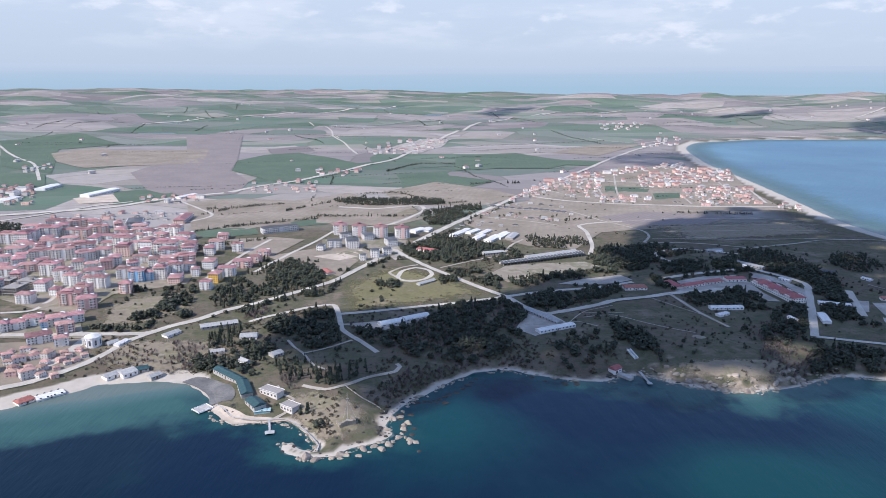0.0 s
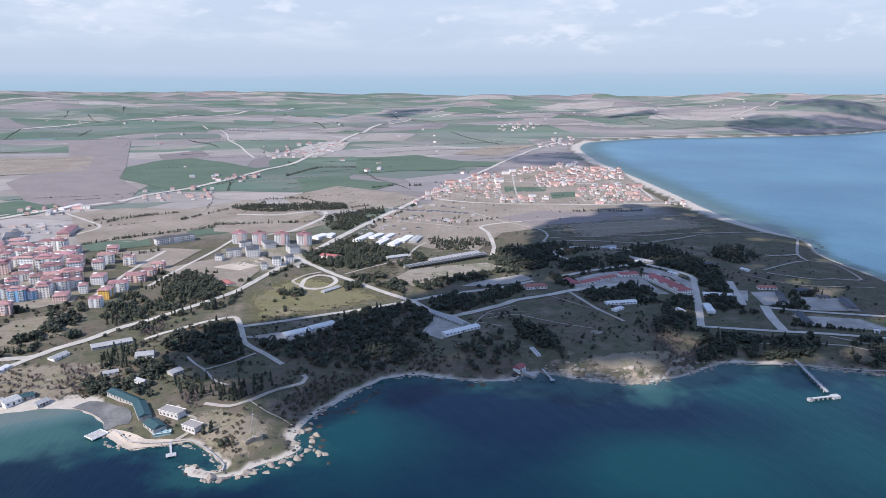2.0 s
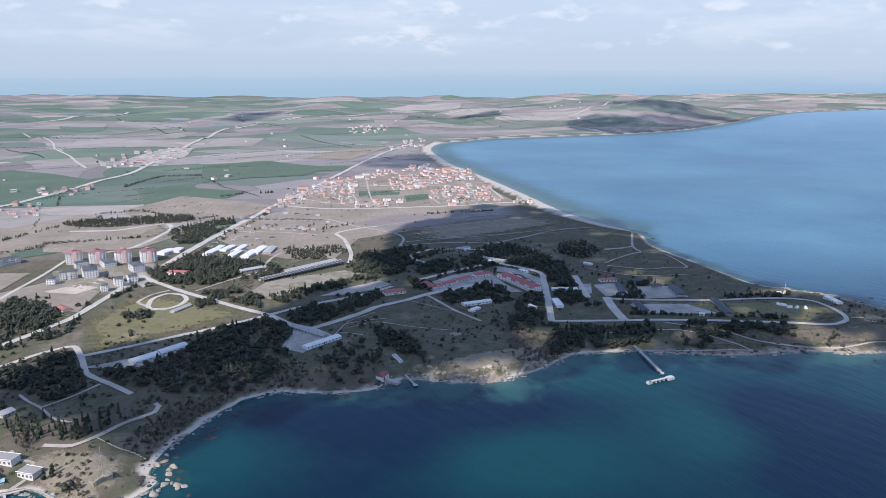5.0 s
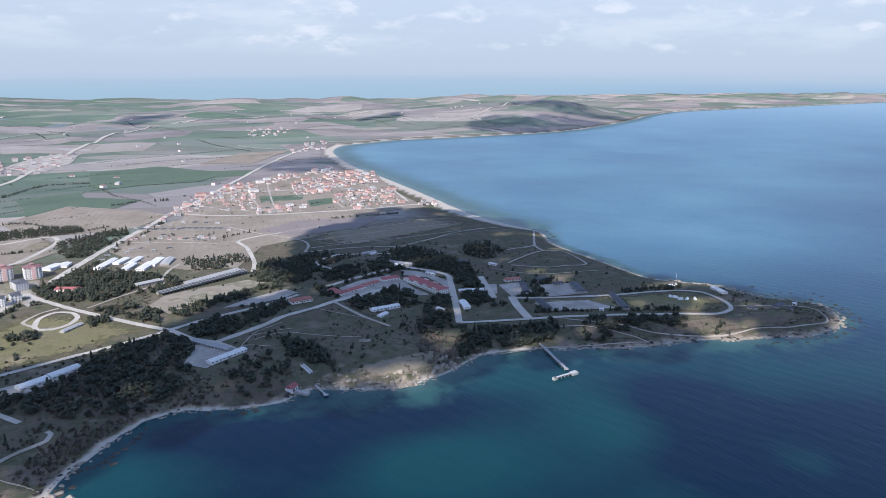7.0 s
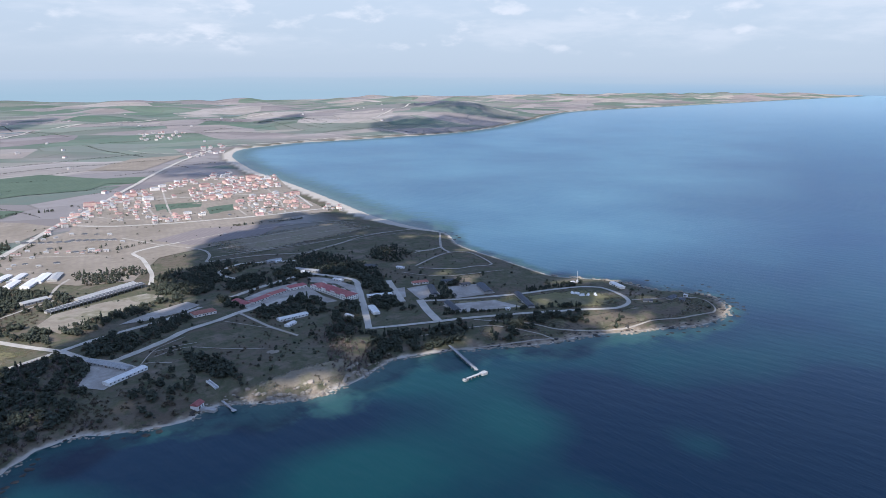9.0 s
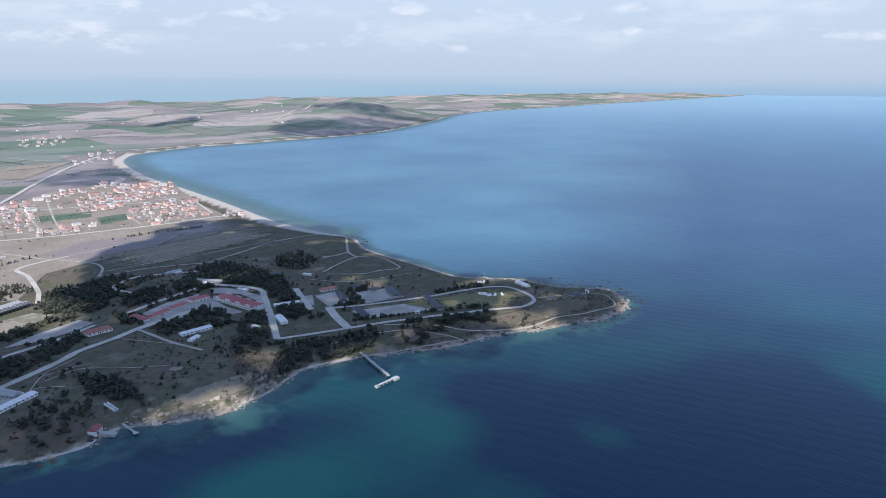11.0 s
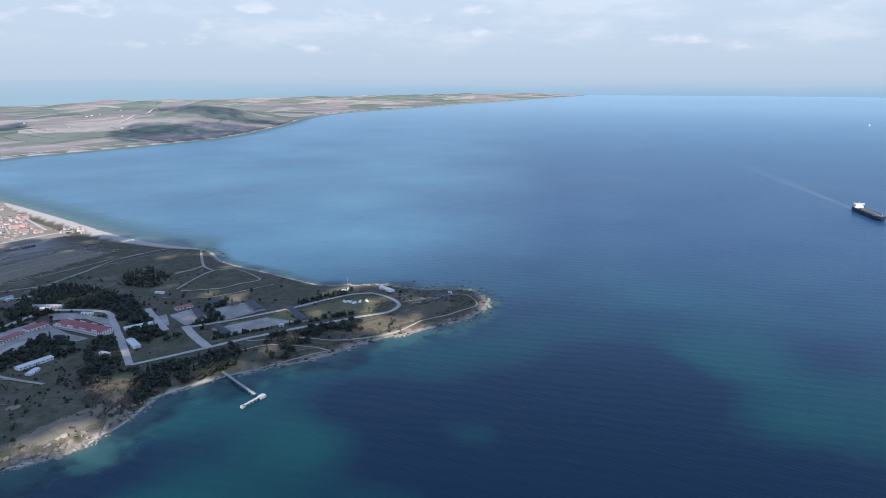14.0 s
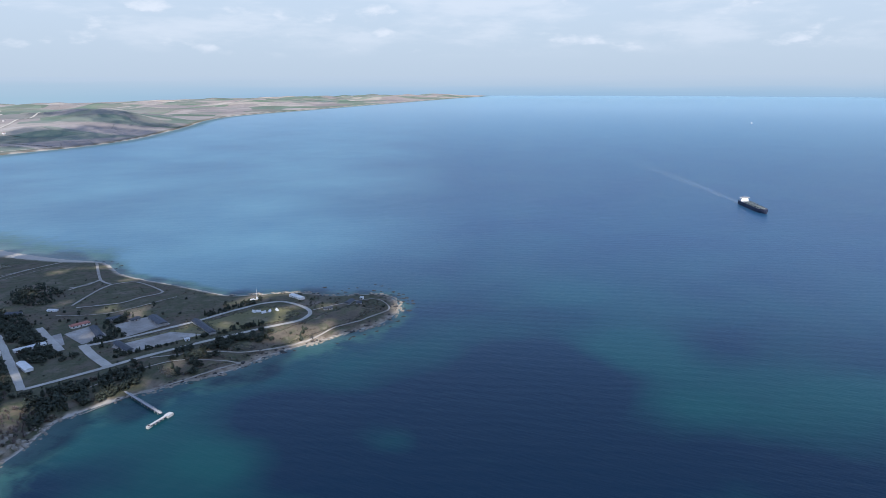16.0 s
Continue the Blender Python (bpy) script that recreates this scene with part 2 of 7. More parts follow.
def ground_material():
    g = Graph("turf and soil", 0.95, spec=0.1)
    p = g.plan()
    n1, n2, n3 = g.noise(p, 0.014, 7, 0.68), g.noise(p, 0.09, 5, 0.65), g.noise(p, 0.6, 3)
    grass = g.ramp(n1, [(0.32, (0.103, 0.082, 0.062)), (0.44, (0.135, 0.108, 0.077)), (0.52, (0.094, 0.094, 0.055)), (0.62, (0.182, 0.144, 0.108)), (0.74, (0.26, 0.208, 0.165))])
    grass = g.mix(g.fade(n2, 0.5, 0.62, 0, 0.7), grass, (0.062, 0.076, 0.040))
    grass = g.mix(g.fade(g.noise(p, 0.035, 6, 0.7), 0.52, 0.66, 0, 0.65), grass, (0.155, 0.13, 0.098))
    grass = g.mix(g.fade(g.noise(p, 0.16, 4, 0.7), 0.56, 0.68, 0, 0.7), grass, (0.042, 0.044, 0.028))
    grass = g.mix(g.fade(n3, 0.5, 0.8, 0, 0.5), grass, (0.15, 0.128, 0.098))
    # farmland: strips of ploughed, stubble and sown land, toned pale and cool for haze
    warp = g.node("TexNoise", Vector=p, Scale=0.0009, Detail=2)
    wv = g.node("VectorMath", i0=warp.outputs["Color"], i1=(420, 420, 0))
    wv.operation = "MULTIPLY"
    moved = g.node("VectorMath", i0=p, i1=wv.outputs[0])
    turned = g.node("Mapping", Vector=moved.outputs[0], Rotation=(0, 0, 0.35), Scale=(0.0019, 0.0027, 0))
    cells = g.node("TexVoronoi", Vector=turned.outputs[0], Scale=1.0, Randomness=1.0)
    cells.voronoi_dimensions = "2D"
    pick = g.node("SeparateColor", Color=cells.outputs["Color"]).outputs[0]
    farm = g.ramp(pick, [(0, (0.255, 0.222, 0.205)), (0.15, (0.095, 0.145, 0.10)), (0.33, (0.325, 0.285, 0.25)), (0.43, (0.225, 0.193, 0.185)), (0.54, (0.118, 0.162, 0.115)), (0.70, (0.275, 0.238, 0.217)), (0.82, (0.165, 0.19, 0.15))], flat=True)
    # broad ploughed country, and soil that changes over the hills
    farm = g.mix(g.fade(g.noise(p, 0.0011, 3, 0.5), 0.54, 0.64, 0, 0.6), farm, (0.235, 0.20, 0.19))
    farm = g.mix(g.fade(g.noise(p, 0.004, 5, 0.6), 0.4, 0.75, 0, 0.3), farm, (0.225, 0.205, 0.18))
    finer = g.node("Mapping", Vector=moved.outputs[0], Rotation=(0, 0, 0.42), Scale=(0.0045, 0.0085, 0))
    strips = g.node("TexVoronoi", Vector=finer.outputs[0], Scale=1.0, Randomness=1.0)
    strips.voronoi_dimensions = "2D"
    tint = g.node("SeparateColor", Color=strips.outputs["Color"]).outputs
    farm = g.node("HueSaturation", Color=farm, Value=g.fade(tint[1], 0, 1, 0.84, 1.14), Saturation=g.fade(tint[2], 0, 1, 0.8, 1.1)).outputs[0]
    farm = g.mix(g.fade(tint[0], 0.93, 0.94, 0, 0.75), farm, (0.11, 0.155, 0.12))
    farm = g.mix(g.fade(tint[0], 0.07, 0.06, 0, 0.6), farm, (0.34, 0.30, 0.255))
    # balks and ditches between the holdings
    rim = g.node("TexVoronoi", Vector=finer.outputs[0], Scale=1.0, Randomness=1.0)
    rim.feature, rim.voronoi_dimensions = "DISTANCE_TO_EDGE", "2D"
    farm = g.mix(g.fade(rim.outputs["Distance"], 0.02, 0.01, 0, 0.4), farm, (0.10, 0.10, 0.07))
    farm = g.mix(g.fade(g.noise(p, 0.02, 6, 0.7), 0.45, 0.7, 0, 0.4), farm, (0.175, 0.16, 0.135))
    col = g.mix(g.attr("farm"), grass, farm)
    sand = g.mix(n2, (0.36, 0.31, 0.25), (0.56, 0.50, 0.42))
    rock = g.ramp(n2, [(0.35, (0.13, 0.10, 0.075)), (0.5, (0.28, 0.225, 0.165)), (0.7, (0.47, 0.39, 0.29))])
    col = g.mix(g.attr("rock"), col, rock)
    col = g.mix(g.attr("sand"), col, sand)
    return g.done(col, n2, 0.35, 1.2)


def water_material():
    g = Graph("sea water", 0.28, spec=0.22)
    g.bsdf.inputs["IOR"].default_value = 1.33
    p = g.plan()
    d = g.attr("depth")
    patch = g.noise(p, 0.006, 4, 0.55)
    weed = g.noise(p, 0.035, 5, 0.65)
    # patch tones mix seabed colour with cloud shade painted into the water
    bank = g.math("ADD", g.attr("bank"), g.fade(patch, 0.3, 0.7, -0.22, 0.22))
    deep = g.mix(g.fade(bank, 0.12, 0.62), (0.0016, 0.011, 0.028), (0.0046, 0.040, 0.046))
    mid = g.mix(g.math("MULTIPLY", g.fade(weed, 0.50, 0.62), g.fade(g.attr("shelf"), 0, 1, 1, 0.12)), g.mix(g.attr("sandy"), (0.010, 0.050, 0.052), (0.036, 0.092, 0.082)), (0.005, 0.025, 0.034))
    edge = g.math("ADD", d, g.math("MULTIPLY", g.fade(weed, 0.3, 0.7, -0.25, 0.25), g.fade(g.attr("shelf"), 0, 1, 1, 0.35)))
    # haze put into the sea's base colour: bluer, then paler with distance
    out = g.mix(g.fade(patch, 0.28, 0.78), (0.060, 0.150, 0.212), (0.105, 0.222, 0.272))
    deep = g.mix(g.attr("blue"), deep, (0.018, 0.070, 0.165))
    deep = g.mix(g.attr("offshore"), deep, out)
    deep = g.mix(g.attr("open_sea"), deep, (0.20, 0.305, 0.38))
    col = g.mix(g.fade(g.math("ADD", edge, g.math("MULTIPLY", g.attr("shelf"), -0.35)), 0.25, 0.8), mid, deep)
    # the weed begins along a line in the bay
    col = g.mix(g.math("MULTIPLY", g.attr("shelf"), g.fade(edge, 0.72, 0.86)), col, (0.0016, 0.012, 0.024))
    col = g.mix(g.fade(d, 0.0, 0.3), g.mix(g.attr("sandy"), col, (0.085, 0.135, 0.125)), col)
    col = g.mix(g.fade(d, 0.0, 0.05), (0.115, 0.145, 0.125), col)
    # short wind waves over a low swell
    st = g.node("Mapping", Vector=p, Rotation=(0, 0, -0.35), Scale=(0.5, 0.10, 1))
    swell = g.node("TexWave", Vector=g.node("Mapping", Vector=p, Rotation=(0, 0, -0.35)).outputs[0], Scale=0.02, Distortion=4.0, Detail=3)
    h = g.math("ADD", g.noise(st.outputs[0], 0.6, 4, 0.6), g.math("MULTIPLY", g.noise(p, 0.02, 3), 2.0))
    h = g.math("ADD", h, g.math("MULTIPLY", swell.outputs["Fac"], 0.22))
    return g.done(col, h, 0.4, 0.6)


MAT_GROUND, MAT_WATER = ground_material(), water_material()


def sheet(name, azimuths, radii, rise, attrs, material):
    """A sheet round the eye's foot, fine where it is seen, coarse behind."""
    az, rr = np.meshgrid(np.radians(azimuths), radii, indexing="ij")
    x, y = rr * np.sin(az), rr * np.cos(az)
    n, m = x.shape
    d = inland(x, y).reshape(n, m)
    z = rise(x, y, d)
    v = drawn_in(x, y, z).reshape(-1, 3)
    i, j = np.meshgrid(np.arange(n), np.arange(m - 1), indexing="ij")
    k = (i + 1) % n
    quads = np.stack([i * m + j, i * m + j + 1, k * m + j + 1, k * m + j], -1).reshape(-1, 4)
    # the strait beyond the far hills is left to the glowing backdrop
    gone = ((np.hypot(x, y) > 8200) & (d < -120) & (y > 0.8 * x)).ravel()
    quads = quads[~gone[quads].any(1)]
    me = bpy.data.meshes.new(name)
    me.vertices.add(len(v))
    me.vertices.foreach_set("co", v.ravel())
    me.loops.add(quads.size)
    me.loops.foreach_set("vertex_index", quads.ravel().astype(np.int32))
    me.polygons.add(len(quads))
    me.polygons.foreach_set("loop_start", np.arange(0, quads.size, 4, dtype=np.int32))
    me.polygons.foreach_set("use_smooth", np.ones(len(quads), bool))
    uv = me.uv_layers.new(name="plan")
    flat = np.stack([x, y], -1).reshape(-1, 2) / 1000
    uv.data.foreach_set("uv", flat[quads.ravel()].ravel())
    for key, val in attrs(x, y, d).items():
        a = me.attributes.new(key, "FLOAT", "POINT")
        a.data.foreach_set("value", np.asarray(val, np.float32).ravel())
    me.update()
    me.validate()
    me.materials.append(material)
    return tagged(new(name, me), kind="structure")


def ground_attrs(x, y, d):
    far = np.hypot(x, y)
    w = wave(x, y, 14, 6) * 4 + wave(x, y, 5, 8) * 2
    b = beachy(x, y)
    cliff = smooth(np.hypot(x - 225, (y - 528) * 1.5), 80, 40)
    # the beach is narrow along the rocks and broad in the sandy bays
    b = b * (1 - 0.92 * smooth(x, 800, 1100))
    strip = 3.6 - 2.2 * smooth(x, 395, 430) * smooth(y, 640, 600) + 15 * b + 13 * b * smooth(y, 1000, 1150) + w * 0.4 + 1.4 * smooth(-x, -60, 20) * smooth(y, 640, 590)
    sand = smooth(strip - d, -1.0, 1.0) * smooth(far, 30000, 3000)
    rock = np.maximum(0.85 * smooth(5 + 3.5 * smooth(x, 400, 440) + w * 1.2 - d, -3, 3) * (1 - b), cliff * smooth(wave(x, y, 7, 3) + 0.25 - d / 40, 0, 0.4)) * smooth(far, 3500, 1500)
    farm = np.maximum(smooth(y, 1000, 1250) * smooth(d, 60 - 45 * smooth(far, 1500, 2300), 160 - 105 * smooth(far, 1500, 2300)), smooth(-x, 330, 420) * smooth(y, 700, 950))
    return {"sand": sand, "rock": rock, "farm": farm}


# pale (weight > 0) and dark patches, seabed and painted cloud shade: x, y, reach, weight
SEA_PATCHES = [(460, 463, 60, 0.35), (530, 375, 60, 0.35), (639, 340, 60, 0.35), (206, 413, 45, 0.3), (339, 371, 45, 0.7), (172, 390, 45, 0.3), (482, 226, 60, -0.7), (611, 151, 60, -0.7), (549, 73, 60, -0.7), (531, -57, 60, -0.7),
         (728, 141, 75, 0.9), (592, 80, 70, 0.9), (431, 263, 42, 0.8), (885, 244, 90, 0.6), (699, -53, 110, 0.6), (298, 511, 40, 0.5), (342, 505, 45, 0.8), (372, 425, 55, 0.5), (223, 363, 60, 0.5), (179, 496, 30, 0.7), (-9, 461, 50, 0.9),
         (584, 171, 55, -1.0), (640, 235, 60, -0.7), (393, 205, 50, -1.0), (440, 132, 60, -1.0), (420, 369, 45, -0.5), (783, 60, 60, -0.5), (111, 484, 45, -0.9), (209, 453, 50, -0.8), (382, 287, 45, -0.9), (428, 384, 50, -0.4), (51, 499, 35, -0.6), (-216, 413, 80, -1.0), (520, 300, 60, -0.3)]


def water_attrs(x, y, d):
    bay = smooth(-x, 150, 215) * smooth(y, 700, 600)
    reach = 30 + 26 * smooth(x, 100, 180) * smooth(x, 700, 600) + 100 * beachy(x, y) * (1 - bay) + wave(x, y, 60, 3) * 12
    # in the bay the sand runs out to a straight line of weed
    past = (x + 300) * 0.354 - (y - 415) * 0.935
    shelf = np.clip(0.78 + past / 75 + 0.03 * wave(x, y, 22, 4), 0, 1)
    bank = 0.25 + sum(w * np.exp(-(((x - a) / s) ** 2 + ((y - b) / s) ** 2)) for a, b, s, w in SEA_PATCHES) * 0.6
    # terms in far paint haze into the sea's colour
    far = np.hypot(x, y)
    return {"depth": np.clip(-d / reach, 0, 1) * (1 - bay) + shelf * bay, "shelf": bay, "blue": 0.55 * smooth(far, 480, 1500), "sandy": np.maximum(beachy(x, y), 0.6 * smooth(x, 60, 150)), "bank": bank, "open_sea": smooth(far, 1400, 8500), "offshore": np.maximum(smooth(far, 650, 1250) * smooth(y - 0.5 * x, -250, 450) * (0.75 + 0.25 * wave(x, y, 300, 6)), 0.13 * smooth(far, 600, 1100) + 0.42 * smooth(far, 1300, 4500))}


FINE = np.arange(-42, 102, 0.28)
ROUND = np.arange(105, 318, 4.0)
ground = sheet("ground", np.concatenate([FINE, ROUND]), np.concatenate([[1, 120, 250, 330], np.arange(360, 720, 2.6), np.arange(720, 1000, 3.6), np.arange(1000, 1300, 5.0), 1300 * 1.022 ** np.arange(0, 110)]),
               lambda x, y, d: height(x, y, d), ground_attrs, MAT_GROUND)
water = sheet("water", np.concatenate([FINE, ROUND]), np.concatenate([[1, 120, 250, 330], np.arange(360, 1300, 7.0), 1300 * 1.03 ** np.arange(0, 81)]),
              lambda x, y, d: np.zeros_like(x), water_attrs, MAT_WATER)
tagged(ground, "coastal plain of dry turf and ploughed strips reaching the horizon", "ground")
tagged(water, "calm blue sea with pale turquoise shallows along the shore", "sea")


# ---- building blocks ----
def mesh(name, verts, faces, material, flat=True):
    me = bpy.data.meshes.new(name)
    me.from_pydata([tuple(map(float, v)) for v in verts], [], [tuple(map(int, f)) for f in faces])
    me.materials.append(material)
    if not flat:
        me.polygons.foreach_set("use_smooth", np.ones(len(me.polygons), bool))
    me.update()
    return me


class Solid:
    """Gathers boxes, prisms and tubes for one mesh."""

    def __init__(self):
        self.v, self.f = [], []

    def add(self, verts, faces):
        k = len(self.v)
        self.v += [tuple(v) for v in verts]
        self.f += [tuple(i + k for i in f) for f in faces]
        return self

    def box(self, x, y, z, sx, sy, sz, turn=0.0):
        """A box on its base centre."""
        c, s = math.cos(turn), math.sin(turn)
        pts = [(dx * sx / 2, dy * sy / 2, dz * sz) for dz in (0, 1) for dx, dy in ((-1, -1), (1, -1), (1, 1), (-1, 1))]
        return self.add([(x + a * c - b * s, y + a * s + b * c, z + h) for a, b, h in pts], [(3, 2, 1, 0), (4, 5, 6, 7), (0, 1, 5, 4), (1, 2, 6, 5), (2, 3, 7, 6), (3, 0, 4, 7)])

    def hip(self, x, y, z, sx, sy, rise, ridge=None, thick=0.25):
        """A hipped roof with its eaves slab; ridge: half its length along x, or None for a true hip."""
        r = max(sx / 2 - sy / 2, 0.3) if ridge is None else ridge
        self.box(x, y, z, sx, sy, thick)
        z += thick
        a, b = sx / 2, sy / 2
        return self.add([(x - a, y - b, z), (x + a, y - b, z), (x + a, y + b, z), (x - a, y + b, z), (x - r, y, z + rise), (x + r, y, z + rise)],
                        [(0, 1, 5, 4), (1, 2, 5), (2, 3, 4, 5), (3, 0, 4)])

    def vault(self, x, y, z, sx, sy, rise, seg=8):
        """A barrel roof along x."""
        n = seg + 1
        pts = [(x + e * sx / 2, y - sy / 2 * math.cos(math.pi * k / seg), z + rise * math.sin(math.pi * k / seg)) for e in (-1, 1) for k in range(n)]
        return self.add(pts, [(k, n + k, n + k + 1, k + 1) for k in range(seg)] + [tuple(range(n)), tuple(range(2 * n - 1, n - 1, -1))])

    def tube(self, x, y, z, r0, r1, h, seg=10):
        pts = [(x + r * math.cos(2 * math.pi * k / seg), y + r * math.sin(2 * math.pi * k / seg), z + e * h) for e, r in ((0, r0), (1, r1)) for k in range(seg)]
        return self.add(pts, [(k, (k + 1) % seg, seg + (k + 1) % seg, seg + k) for k in range(seg)] + [tuple(range(seg, 2 * seg)), tuple(range(seg - 1, -1, -1))])

    def out(self, name, material, flat=True):
        return mesh(name, self.v, self.f, material, flat)


def part(name, body, material, parent, label="", flat=True):
    ob = new(name, body.out(name, material, flat) if isinstance(body, Solid) else body)
    ob.parent = parent
    return tagged(ob, label) if label else ob


def spot(x, y, turn=0.0, lift=0.0, scale=1.0):
    """The pose of a thing on the ground at that place of the plan."""
    z = float(height(np.array([x]), np.array([y]))[0])
    p = drawn_in(x, y, max(z, 0.2) + lift)
    s = scale * math.hypot(p[0], p[1]) / max(math.hypot(x, y), 1e-6)
    return Matrix.LocRotScale(Vector(p), Euler((0, 0, turn)), Vector((s, s, s)))


# ---- more materials ----
def plain(name, a, b, rough=0.85, scale=0.5, spec=0.2, bump=0.15, metal=0.0, vary=0.0):
    g = Graph(name, rough, metal, spec)
    p = g.place()
    n1, n2 = g.noise(p, scale, 5, 0.6), g.noise(p, scale * 7, 3)
    col = g.mix(g.fade(n1, 0.35, 0.65), a, b)
    col = g.mix(g.fade(n2, 0.5, 0.8, 0, 0.35), col, tuple(c * 0.7 for c in a))
    if vary:
        rnd = g.nt.nodes.new("ShaderNodeObjectInfo").outputs["Random"]
        hsv = g.node("HueSaturation", Color=col, Value=g.fade(rnd, 0, 1, 1 - vary, 1 + vary), Hue=g.fade(g.math("FRACT", g.math("MULTIPLY", rnd, 7.3)), 0, 1, 0.485, 0.515))
        col = hsv.outputs[0]
    return g.done(col, n2, bump, 0.1)


def draped(name, rough, stops, scale, fine, lines=None, ragged=False):
    """Surfaces laid on the ground, in plan coordinates."""
    g = Graph(name, rough, spec=0.15)
    p = g.plan()
    n1, n2 = g.noise(p, scale, 5, 0.6), g.noise(p, fine, 3, 0.6)
    col = g.ramp(n1, stops)
    col = g.mix(g.fade(n2, 0.45, 0.75, 0, 0.45), col, tuple(c * 0.72 for c in stops[0][1]))
    if lines:
        st = g.node("Mapping", Vector=p, Rotation=(0, 0, lines[0]))
        w = g.node("TexWave", Vector=st.outputs[0], Scale=lines[1], Distortion=2.5, Detail=2)
        col = g.mix(g.fade(w.outputs["Fac"], 0.2, 0.9, 0, lines[2]), col, tuple(c * 0.7 for c in stops[-1][1]))
    if ragged:
        # the growth thins out towards the outline
        g.put(g.bsdf, "Alpha", g.fade(g.math("ADD", g.attr("core"), g.fade(g.noise(p, 0.11, 6, 0.7), 0.3, 0.7, -0.55, 0.55)), 0.05, 0.75))
    return g.done(col, n2, 0.25, 0.5)


